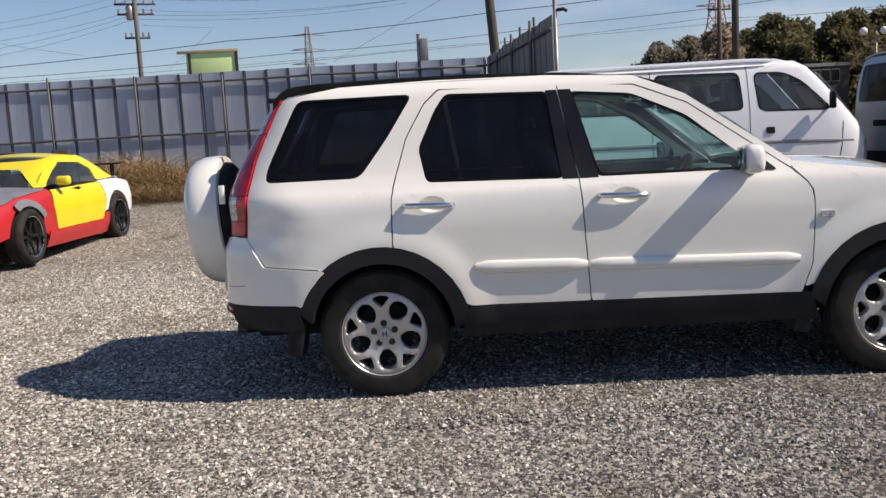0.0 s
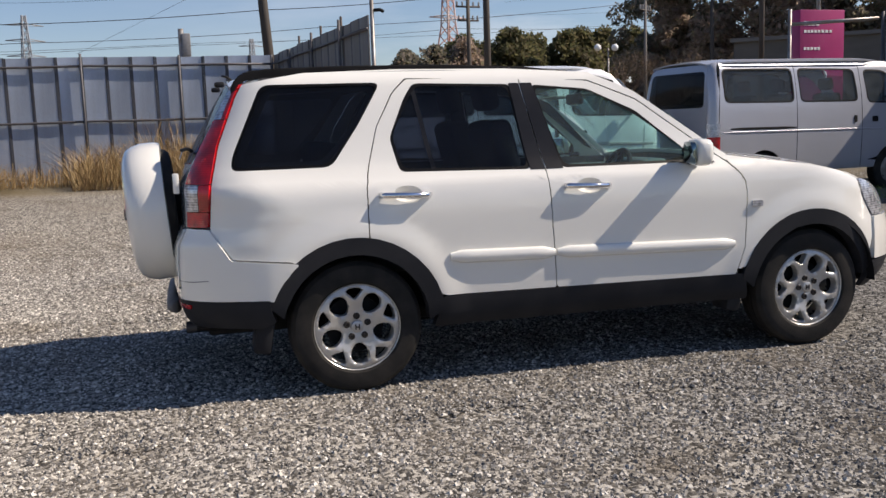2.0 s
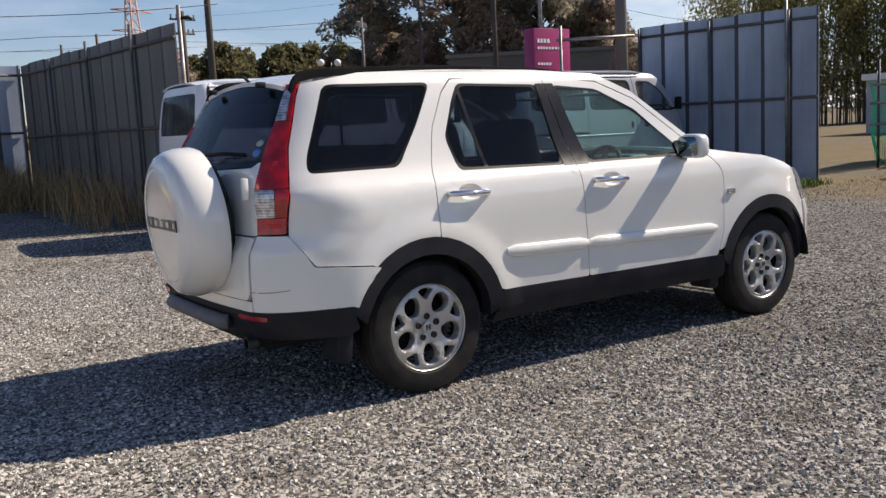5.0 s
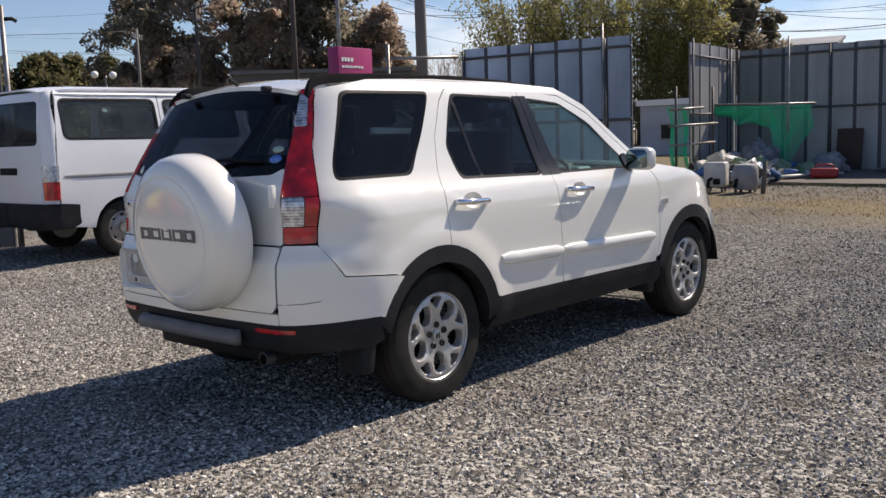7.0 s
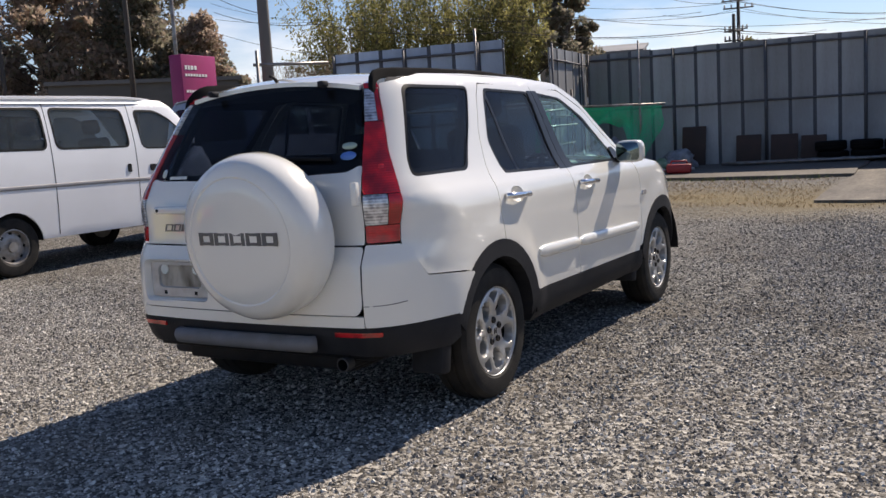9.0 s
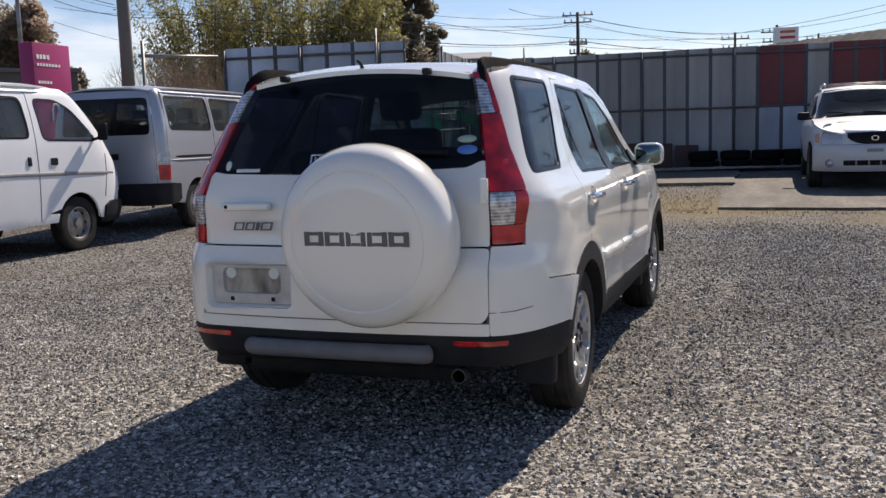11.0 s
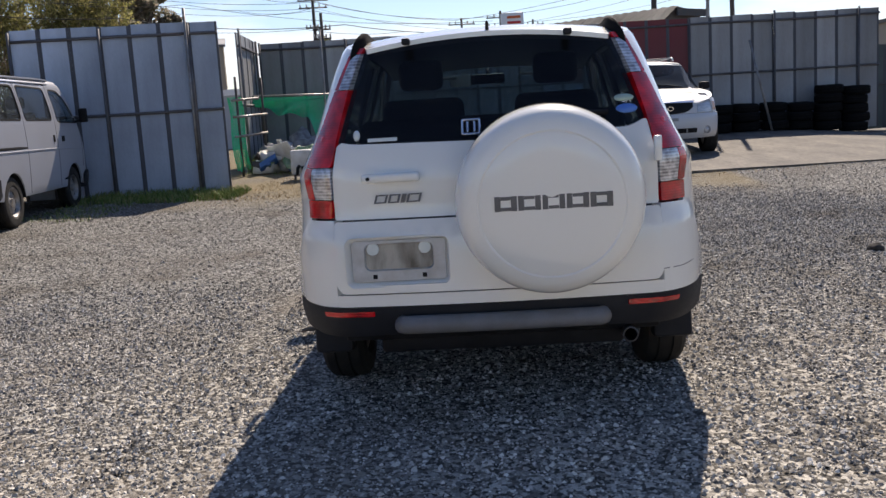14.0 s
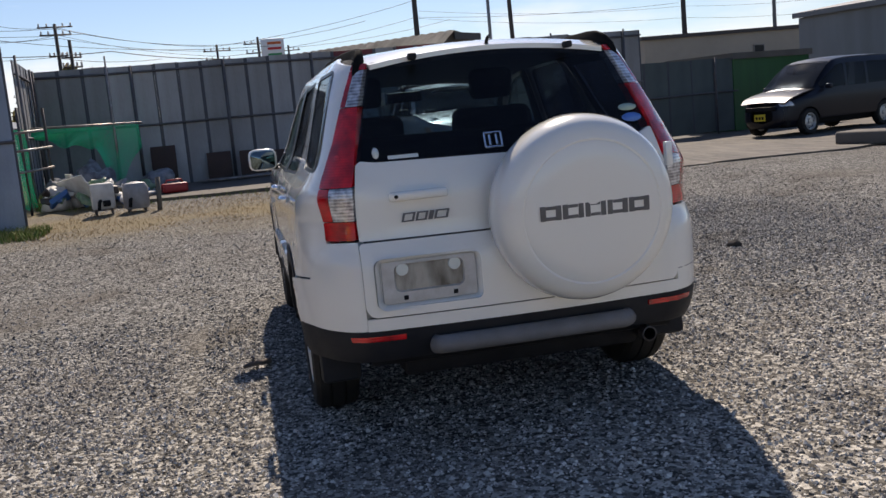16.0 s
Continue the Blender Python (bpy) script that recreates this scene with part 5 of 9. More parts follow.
def car_seat(parent, x, y, z, tall=True, cloth=None):
    m = Matrix.Translation((x, y, z))
    bm = bmesh.new()
    box(bm, (0.02, 0, 0.0), (0.50, 0.48, 0.16), m, bevel=0.05, seg=3)
    seat = part("seat_cushion", bm, cloth or M_SEAT, parent)
    bm = bmesh.new()
    box(bm, (0, 0, 0.30), (0.14, 0.47, 0.60), m @ Matrix.Translation((-0.22, 0, 0.02)) @ Euler((0, radians(-14), 0)).to_matrix().to_4x4(), bevel=0.05, seg=3)
    part("seat_back", bm, cloth or M_SEAT, seat)
    if tall:
        bm = bmesh.new()
        box(bm, (0, 0, 0.735), (0.10, 0.25, 0.17), m @ Matrix.Translation((-0.22, 0, 0.02)) @ Euler((0, radians(-12), 0)).to_matrix().to_4x4(), bevel=0.04, seg=3)
        part("headrest", bm, cloth or M_SEAT, seat)
    return seat


for x, y in ((1.22, -0.38), (1.22, 0.38), (0.34, -0.40), (0.34, 0.0), (0.34, 0.40)):
    car_seat(suv, x, y, 0.74 if x > 1 else 0.64, tall=x > 1)
bm = bmesh.new()
box(bm, (1.95, 0, 0.90), (0.42, 1.46, 0.26), bevel=0.07, seg=3)
part("dashboard", bm, M_DASH, suv)
bm = bmesh.new()
box(bm, (1.80, -0.38, 1.06), (0.18, 0.36, 0.07), bevel=0.03, seg=3)
part("instrument_hood", bm, M_DASH, suv)
bm = bmesh.new()
m_ = Matrix.Translation((1.62, -0.38, 0.99)) @ Euler((0, radians(-65), 0)).to_matrix().to_4x4()
lathe(bm, [(0.172 + 0.014 * math.cos(a), 0.014 * math.sin(a)) for a in [k * math.pi / 4 for k in range(8)]], 28, m_, closed=True)
for a in (0, 120, 240):
    box(bm, (0.09, 0, 0), (0.17, 0.04, 0.02), m_ @ Euler((0, 0, radians(a))).to_matrix().to_4x4(), bevel=0.006)
box(bm, (0, 0, 0.01), (0.12, 0.13, 0.04), m_, bevel=0.015)
part("steering_wheel", bm, M_BLACK, suv)
bm = bmesh.new()
box(bm, (1.55, 0, 1.455), (0.03, 0.22, 0.065), bevel=0.012)
tube(bm, [(1.56, 0, 1.48), (1.60, 0, 1.52)], 0.012, 8)
part("cabin_mirror", bm, M_BLACK, suv)
bm = bmesh.new()
box(bm, (1.62, 0.18, 1.455), (0.006, 0.13, 0.075), Matrix.Translation((0, 0, 0)))
part("windscreen_paper", bm, M_PAPER, suv)
for y in (-0.37, 0.37):
    bm = bmesh.new()
    box(bm, (1.58, y, 1.475), (0.14, 0.34, 0.016), bevel=0.005)
    part("sun_visor", bm, M_LINER, suv)


# ---- alloy wheels ----
def alloy_mesh():
    """Five-spoke disc: five egg-shaped holes and five wedge holes towards the rim. Round local z, face up."""
    bm = bmesh.new()
    R = 0.2045

    def loop(pts):
        vs = [bm.verts.new((x, y, 0)) for x, y in pts]
        for i in range(len(vs)):
            bm.edges.new((vs[i], vs[(i + 1) % len(vs)]))

    loop([(R * math.cos(t), R * math.sin(t)) for t in [2 * math.pi * k / 60 for k in range(60)]])
    for k in range(5):
        a = radians(270 + 72 * k)
        rot = lambda r, t: (r * math.cos(a) - t * math.sin(a), r * math.sin(a) + t * math.cos(a))
        loop([rot(0.131 + 0.051 * math.cos(t), (0.045 + 0.008 * math.cos(t)) * math.sin(t)) for t in [2 * math.pi * i / 18 for i in range(18)]])
        a2 = a + radians(36)
        rot2 = lambda r, t: (r * math.cos(a2) - t * math.sin(a2), r * math.sin(a2) + t * math.cos(a2))
        loop([rot2(r, t) for r, t in fillet([(0.133, 0.0), (0.178, -0.043), (0.188, -0.032), (0.193, 0.0), (0.188, 0.032), (0.178, 0.043)], 0.012, 2)])
    bmesh.ops.triangle_fill(bm, use_beauty=True, use_dissolve=False, edges=bm.edges[:])
    for ax in (0, 1):
        k = -0.19
        while k < 0.2:
            bmesh.ops.bisect_plane(bm, geom=bm.verts[:] + bm.edges[:] + bm.faces[:], plane_co=(k, 0, 0) if ax == 0 else (0, k, 0), plane_no=(1, 0, 0) if ax == 0 else (0, 1, 0), dist=1e-5)
            k += 0.0125
    bmesh.ops.recalc_face_normals(bm, faces=bm.faces[:])
    rim = [e for e in bm.edges if len(e.link_faces) == 1]
    rv = {v for e in rim for v in e.verts}
    back = {}
    faces = list(bm.faces)
    for v in list(bm.verts):
        r = math.hypot(v.co.x, v.co.y)
        z = 0.018 * math.exp(-((r - 0.165) / 0.06) ** 2) + 0.006 - 0.012 * math.exp(-(r / 0.03) ** 2)
        if v in rv and r < 0.2:
            z -= 0.006
        if r > 0.2:
            z -= 0.004
        back[v] = bm.verts.new((v.co.x * 0.985, v.co.y * 0.985, z - 0.045))
        v.co.z = z
    for f in faces:
        bm.faces.new([back[v] for v in reversed(f.verts)])
    for e in rim:
        a, b_ = e.verts
        bm.faces.new((a, b_, back[b_], back[a]))
    bmesh.ops.recalc_face_normals(bm, faces=bm.faces[:])
    for f in bm.faces:
        f.smooth = True
    for e in bm.edges:
        if len(e.link_faces) == 2 and e.calc_face_angle(0.0) > 0.75:
            e.smooth = False
    me = bpy.data.meshes.new("alloy_rim")
    bm.to_mesh(me)
    bm.free()
    me.materials.append(M_ALLOY)
    return me


ALLOY = alloy_mesh()
M_NUT = mat("dark_wheel_nut", (0.035, 0.03, 0.027), 0.45, 0.4)
for x, y, turn in ((R_AX, -0.755, 3), (F_AX, -0.755, 17), (R_AX, 0.755, 40), (F_AX, 0.755, 9)):
    s = 1 if y > 0 else -1
    m_ = Matrix.Translation((x, y, HUB)) @ Euler((radians(-90 * s), 0, 0)).to_matrix().to_4x4()
    bm = bmesh.new()
    tyre(bm, 0.338, 0.212, 0.213, m_, 56)
    wheel = part("wheel", bm, M_RUBBER, suv, "worn black tyre on a silver alloy wheel", sharp=0.5)
    rim_ob = new("alloy_rim", ALLOY)
    rim_ob.parent = wheel
    rim_ob.matrix_local = m_ @ Matrix.Translation((0, 0, 0.074)) @ Euler((0, 0, radians(turn))).to_matrix().to_4x4() @ Matrix.Diagonal((1.045, 1.045, 1, 1))
    bm = bmesh.new()
    lathe(bm, [(0.212, -0.08), (0.2155, 0.090), (0.2205, 0.096), (0.2205, 0.088), (0.217, -0.08)], 48, m_, closed=True)
    part("rim_lip", bm, M_ALLOY, wheel)
    bm = bmesh.new()
    lathe(bm, [(0.15, -0.02), (0.15, 0.0), (0.05, 0.004), (0.05, 0.03), (0.0, 0.03)], 24, m_)
    part("brake_disc", bm, M_BLACK, wheel)
    bm = bmesh.new()
    lathe(bm, [(0.03, 0.075), (0.03, 0.086), (0.026, 0.088), (0.0, 0.088)], 20, m_)
    part("hub_cap", bm, M_ALLOY, wheel)
    bm = bmesh.new()
    for cx, cy, w, h in ((-0.009, 0, 0.006, 0.028), (0.009, 0, 0.006, 0.028), (0, 0, 0.012, 0.006)):
        box(bm, (cx, cy, 0.089), (w, h, 0.004), m_ @ Euler((0, 0, radians(0 if s < 0 else 180))).to_matrix().to_4x4())
    part("hub_mark", bm, M_NUT, wheel)
    for k in range(5):
        a = radians(90 + 72 * k + turn)
        bm = bmesh.new()
        lathe(bm, [(0.0175, 0.065), (0.0170, 0.087), (0.0145, 0.090), (0.008, 0.090), (0.006, 0.084), (0.0, 0.084)], 12, m_ @ Matrix.Translation((0.056 * math.cos(a), 0.056 * math.sin(a), 0)))
        part("wheel_nut", bm, M_NUT, wheel)

# ---- the other vehicles ----
def seam(shell, name, line, parent, mirror=False, w=0.004):
    """A dark joint between two panels, along (x, z) points."""
    for (a, za), (b_, zb) in zip(line, line[1:]):
        d = Vector((b_ - a, zb - za)).normalized()
        n = Vector((-d.y, d.x)) * w
        shell.panel(name, [(a + n.x, za + n.y), (b_ + n.x, zb + n.y), (b_ - n.x, zb - n.y), (a - n.x, za - n.y)], M_BLACK, parent, off=0.0015, thick=0.003, r=0, mirror=mirror, roll=0, step=0.2)


VAN = Shell(
    wide=[(0.25, 0.78), (0.40, 0.825), (0.92, 0.845), (1.25, 0.832), (1.80, 0.742), (1.88, 0.70), (1.95, 0.62)],
    tail=[(0.30, -0.90), (0.50, -0.94), (1.20, -0.925), (1.70, -0.875), (1.95, -0.81)],
    nose=[(0.28, 3.22), (0.45, 3.30), (0.75, 3.31), (1.0, 3.26), (1.15, 3.18), (1.75, 2.72), (1.95, 2.50)],
    corner=((0.3, 0.16, 0.14), (1.9, 0.15, 0.13)), bow=1.9, power=7.0, turn=0.22)


def make_van(x, y, rz, label, paint, glass, rail):
    van = thing("van", x, y, height(x, y) - 0.005, rz, label, "van", "parked vans")
    w1 = [(-0.67, 1.81), (0.52, 1.81), (0.53, 1.345), (-0.66, 1.36)]
    w2 = [(0.63, 1.81), (1.66, 1.79), (1.70, 1.335), (0.65, 1.345)]
    w3 = [(1.84, 1.78), (2.20, 1.77), (2.42, 1.66), (2.75, 1.34), (2.72, 1.29), (1.89, 1.31)]
    for mir in (False, True):
        body = VAN.panel("body_side", [("s", -0.74, 0.40), ("s", -0.36, 0.36)] + arc(0, 0.33, 0.365, 174, 6, 12) + arc(2.40, 0.33, 0.365, 174, 6, 12) + [(2.80, 0.36), (3.24, 0.42), (3.27, 0.75), (3.20, 1.0), (3.10, 1.16), (2.62, 1.70), (2.50, 1.82), (2.36, 1.905), (0.7, 1.92), (-0.68, 1.91), ("s", -0.735, 1.5), ("s", -0.775, 1.0)], paint, van, holes=[w1, w2, w3], r=0.015, hole_r=0.09, mirror=mir, step=0.12)
        for w in (w1, w2, w3):
            VAN.panel("side_window", w, glass, body, off=-0.01, thick=0.004, r=0.08, mirror=mir, roll=0, step=0.2)
            c = sum(p[0] for p in w) / len(w), sum(p[1] for p in w) / len(w)
            VAN.panel("window_seal", [(c[0] + (a - c[0]) * 1.012, c[1] + (b - c[1]) * 1.03) for a, b in w], M_BLACK, body, off=0.003, thick=0.012, holes=[[(c[0] + (a - c[0]) * 0.975, c[1] + (b - c[1]) * 0.93) for a, b in w]], r=0.09, hole_r=0.08, mirror=mir, roll=0.001, step=0.15)
        for line in ([(0.575, 0.40), (0.575, 1.87)], [(1.77, 0.40), (1.775, 1.30), (1.76, 1.87)], [(2.86, 0.62), (2.90, 0.86), (2.92, 1.14)]):
            seam(VAN, "door_joint", line, body, mir)
        strip(VAN, "belt_strip", [(-0.70, 0.955), (1.5, 0.94), (3.05, 0.90)], 0.022 if not rail else 0.012, 0.008, M_GREYBAR if not rail else paint, body, mir, 0.2)
        if rail:
            strip(VAN, "slide_rail", [(-0.58, 1.0), (0.56, 0.99)], 0.018, 0.004, M_BLACK, body, mir, 0.2)
        strip(VAN, "rain_gutter", [(-0.70, 1.868), (2.0, 1.868)], 0.014, 0.022, paint, body, mir, 0.25)
        for hx, hw in ((1.62, 0.05), (1.97, 0.10)):
            VAN.panel("door_handle", [(hx, 1.03), (hx + hw, 1.03), (hx + hw, 1.13 if hw < 0.06 else 1.11), (hx, 1.13 if hw < 0.06 else 1.11)], M_BLACK, body, off=0.016, thick=0.02, r=0.015, mirror=mir, roll=0.005)
        VAN.panel("rear_pillar", [("r", 0.735, 0.63), ("r", 0.725, 1.09), ("r", 0.715, 1.3), ("r", 0.645, 1.80), ("r", 0.585, 1.888), ("s", -0.685, 1.912), ("s", -0.74, 1.5), ("s", -0.78, 1.0), ("s", -0.775, 0.63)], paint, body, r=0.004, mirror=mir, step=0.1)
        lampb = VAN.panel("tail_lamp", [("r", 0.755, 0.70), ("r", 0.748, 0.90), ("s", -0.765, 0.90), ("s", -0.765, 0.70)], M_REDLENS, van, off=0.012, thick=0.03, r=0.01, mirror=mir)
        VAN.panel("clear_lens", [("r", 0.748, 0.904), ("r", 0.74, 1.08), ("s", -0.76, 1.08), ("s", -0.765, 0.904)], M_CLEARLENS, lampb, off=0.012, thick=0.03, r=0.01, mirror=mir)
        VAN.panel("rear_bumper", [("r", 0.0, 0.42), ("r", 0.0, 0.66), ("s", -0.76, 0.66), ("s", -0.56, 0.64), ("s", -0.56, 0.42), ("s", -0.66, 0.38), ("r", 0.4, 0.36)], M_PLASTIC, van, off=0.06, thick=0.09, r=0.03, mirror=mir, roll=0.02)
        VAN.panel("front_bumper", [(2.82, 0.30), (3.29, 0.30), (3.30, 0.55), (2.95, 0.56), (2.84, 0.50)], M_PLASTIC, van, off=0.035, thick=0.06, r=0.02, mirror=mir, roll=0.012)
        VAN.panel("front_panel", [(3.11, 1.16), (3.205, 1.0), (3.275, 0.75), (3.26, 0.56), (3.2999, 0.56), (3.3099, 0.75), (3.2599, 1.0), (3.1749, 1.155)], paint, van, r=0, mirror=mir, step=0.15)
        VAN.panel("windscreen", [(2.65, 1.68), (3.08, 1.19), (3.17, 1.165), (2.715, 1.75), (2.54, 1.79)], M_VANGLASS, van, off=-0.004, thick=0.005, r=0, mirror=mir, roll=0, step=0.15)
        VAN.panel("headlight", [(3.18, 0.66), (3.27, 0.66), (3.275, 0.88), (3.19, 0.92)], M_CLEARLENS, van, off=0.01, thick=0.02, r=0.015, mirror=mir)
        s = 1 if mir else -1
        bm = bmesh.new()
        box(bm, (2.74, s * 0.95, 1.40), (0.05, 0.13, 0.21), bevel=0.022, seg=3)
        tube(bm, [(2.74, s * 0.90, 1.33), (2.72, s * 0.80, 1.30)], 0.018, 8)
        part("wing_mirror", bm, M_BLACK, van)
        for ax in (0.0, 2.40):
            steel_wheel(van, ax, s * 0.72, 0.325, 0.325, 0.18, 0.19, s)
            bm = bmesh.new()
            pr = arc(ax, 0.33, 0.36, 176, 4, 14)
            a = [bm.verts.new((x_, s * 0.82, z_)) for x_, z_ in pr]
            b_ = [bm.verts.new((x_, s * 0.5, z_)) for x_, z_ in pr]
            for i in range(len(pr) - 1):
                bm.faces.new((a[i], a[i + 1], b_[i + 1], b_[i]))
            bm.faces.new(b_)
            part("wheel_well", bm, M_BLACK, van)
    gate_ = VAN.panel("tailgate", [("r", -0.728, 0.62), ("r", 0.728, 0.62), ("r", 0.72, 1.09), ("r", 0.71, 1.3), ("r", 0.64, 1.80), ("r", 0.58, 1.885), ("r", -0.58, 1.885), ("r", -0.64, 1.80), ("r", -0.71, 1.3), ("r", -0.72, 1.09)], paint, van, r=0.02, holes=[[("r", -0.66, 1.30), ("r", 0.66, 1.30), ("r", 0.61, 1.79), ("r", -0.61, 1.79)]], hole_r=0.08, step=0.15)
    VAN.panel("rear_window", [("r", -0.67, 1.29), ("r", 0.67, 1.29), ("r", 0.62, 1.80), ("r", -0.62, 1.80)], M_DARKGLASS, gate_, off=-0.006, thick=0.004, r=0.08, roll=0, step=0.2)
    VAN.panel("gate_handle", [("r", -0.2, 0.98), ("r", 0.2, 0.98), ("r", 0.2, 1.06), ("r", -0.2, 1.06)], M_BLACK, gate_, off=0.016, thick=0.02, r=0.015)
    bm = bmesh.new()
    tube(bm, [(-0.90, -0.12, 1.27), (-0.895, -0.1, 1.34), (-0.87, -0.36, 1.45)], 0.010, 6)
    part("rear_wiper", bm, M_BLACK, gate_)
    deck("roof", [-0.82 + 3.26 * i / 14 for i in range(15)], lambda x: lerp_tab([(-0.82, 0.62), (-0.66, 0.70), (2.1, 0.70), (2.44, 0.56)], x), lambda x: lerp_tab([(-0.82, 1.935), (-0.5, 1.975), (1.9, 1.985), (2.3, 1.965), (2.44, 1.925)], x), paint, van, crown=0.05, power=3)
    for nm, c, d in (("floor_pan", (1.1, 0, 0.42), (3.9, 1.30, 0.12)), ("cargo_floor", (0.4, 0, 0.66), (2.4, 1.5, 0.06)), ("dashboard", (2.78, 0, 0.98), (0.45, 1.42, 0.28)), ("engine_hump", (1.9, 0, 0.62), (1.2, 1.0, 0.3)), ("inner_wall", (0.3, 0.80, 1.0), (2.2, 0.02, 0.6)), ("inner_wall", (0.3, -0.80, 1.0), (2.2, 0.02, 0.6))):
        bm = bmesh.new()
        box(bm, c, d, bevel=0.015)
        part(nm, bm, M_DASH if "inner" in nm or "dash" in nm else M_BLACK, van)
    for sx, sy in ((1.85, -0.42), (1.85, 0.42), (1.0, -0.36), (1.0, 0.36)):
        car_seat(van, sx, sy, 0.86)
    bm = bmesh.new()
    lathe(bm, [(0.19 + 0.014 * math.cos(a), 0.014 * math.sin(a)) for a in [k * math.pi / 3 for k in range(6)]], 22, Matrix.Translation((2.28, -0.42, 1.18)) @ Euler((0, radians(-40), 0)).to_matrix().to_4x4(), closed=True)
    part("steering_wheel", bm, M_BLACK, van)
    return van


make_van(2.23, 6.87, 0.5, "white panel van with steel wheels on gravel", M_VANWHITE, M_VANGLASS, False)
make_van(6.84, 6.82, 7.0, "silver van with steel wheels by the fence", M_SILVER, M_VANGLASS, True)

# small white off-road car that faces the lot
TRI = Shell(
    wide=[(0.28, 0.80), (0.45, 0.87), (0.75, 0.885), (0.98, 0.87), (1.05, 0.83), (1.50, 0.67), (1.60, 0.60), (1.66, 0.5)],
    tail=[(0.3, -0.78), (0.5, -0.86), (0.95, -0.84), (1.1, -0.79), (1.5, -0.62), (1.66, -0.5)],
    nose=[(0.30, 3.38), (0.45, 3.47), (0.72, 3.45), (0.90, 3.36), (1.0, 3.2), (1.06, 2.6), (1.10, 2.15), (1.50, 1.50), (1.66, 1.2)],
    corner=((0.3, 0.2, 0.18), (1.66, 0.18, 0.15)), bow=1.15, power=4.5, turn=0.25)
# white greyed down: the shade on the car's front is put into the paint
M_DULLWHITE = mat("shade_greyed_white_paint", (0.60, 0.61, 0.63), 0.35, col2=(0.50, 0.50, 0.50), scale=1.4, amount=0.4, coat=0.3, fine=0.02, fine_scale=500)
tri = thing("off_road_car", 15.40, -3.06, height(14.0, -3.0) - 0.03, 181.0, "white compact off-road car with roof rails facing the lot", "car")
tri.scale = (1.05, 1.07, 1.05)
for mir in (False, True):
    s = 1 if mir else -1
    tw = [[(0.12, 1.50), (0.72, 1.50), (0.80, 1.10), (0.10, 1.11)], [(0.80, 1.50), (1.30, 1.48), (1.72, 1.20), (1.74, 1.10), (0.88, 1.10)], [(-0.48, 1.47), (0.02, 1.50), (0.02, 1.11), (-0.60, 1.13)]]
    body = TRI.panel("body_side", [("s", -0.74, 0.42), ("s", -0.42, 0.36)] + arc(0, 0.345, 0.41, 175, 5, 12) + arc(2.62, 0.345, 0.41, 175, 5, 12) + [(3.06, 0.40), (3.18, 0.40), (3.20, 0.72), (3.15, 0.94), (3.0, 1.02), (2.3, 1.075), (2.05, 1.12), (1.50, 1.49), (1.30, 1.575), (0.6, 1.61), (-0.4, 1.60), ("s", -0.50, 1.5), ("s", -0.70, 1.05)], M_DULLWHITE, tri, holes=tw, r=0.015, hole_r=0.05, mirror=mir, step=0.12)
    for w in tw:
        TRI.panel("side_window", w, M_DARKGLASS, body, off=-0.008, thick=0.004, r=0.05, mirror=mir, roll=0, step=0.2)
    bm = bmesh.new()
    box(bm, (1.84, s * 0.92, 1.15), (0.09, 0.19, 0.13), bevel=0.035, seg=3)
    box(bm, (1.86, s * 0.82, 1.11), (0.06, 0.14, 0.04), bevel=0.01)
    part("wing_mirror", bm, M_BLACK, tri)
    bm = bmesh.new()
    tube(bm, [(-0.35, s * 0.56, 1.645), (-0.28, s * 0.56, 1.695), (0.9, s * 0.56, 1.70), (1.0, s * 0.56, 1.645)], 0.016, 8)
    part("roof_rail", bm, M_DULLWHITE, tri)
    for ax in (0.0, 2.62):
        steel_wheel(tri, ax, s * 0.775, 0.345, 0.345, 0.215, 0.205, s, M_ALLOY)
    for ax in (0.0, 2.62):
        bm = bmesh.new()
        pr = arc(ax, 0.345, 0.405, 176, 4, 12)
        a = [bm.verts.new((x_, s * 0.86, z_)) for x_, z_ in pr]
        b_ = [bm.verts.new((x_, s * 0.5, z_)) for x_, z_ in pr]
        for i in range(len(pr) - 1):
            bm.faces.new((a[i], a[i + 1], b_[i + 1], b_[i]))
        bm.faces.new(b_)
        part("wheel_well", bm, M_BLACK, tri)
for x, sy in ((0.1, 0), (0.9, 0)):
    bm = bmesh.new()
    tube(bm, [(x, -0.56, 1.69), (x, 0.56, 1.69)], 0.014, 8)
    part("cross_bar", bm, M_PIPE, tri)
deck("roof", [-0.55 + 2.0 * i / 10 for i in range(11)], lambda x: 0.62, lambda x: lerp_tab([(-0.55, 1.61), (0.0, 1.655), (0.8, 1.66), (1.2, 1.64), (1.45, 1.58)], x), M_DULLWHITE, tri, crown=0.05)
deck("bonnet", [2.02 + 1.33 * i / 12 for i in range(13)], lambda x: lerp_tab([(2.0, 0.80), (2.8, 0.80), (3.0, 0.77), (3.15, 0.71), (3.25, 0.62), (3.35, 0.44)], x), lambda x: lerp_tab([(2.0, 1.135), (2.6, 1.09), (3.0, 1.015), (3.2, 0.960), (3.30, 0.925), (3.35, 0.898)], x), M_DULLWHITE, tri, crown=0.035)
deck("windscreen", [1.38 + 0.72 * i / 6 for i in range(7)], lambda x: lerp_tab([(1.38, 0.60), (2.1, 0.76)], x), lambda x: lerp_tab([(1.38, 1.60), (1.75, 1.39), (2.1, 1.13)], x), M_DARKGLASS, tri, crown=0.03, thick=0.005)


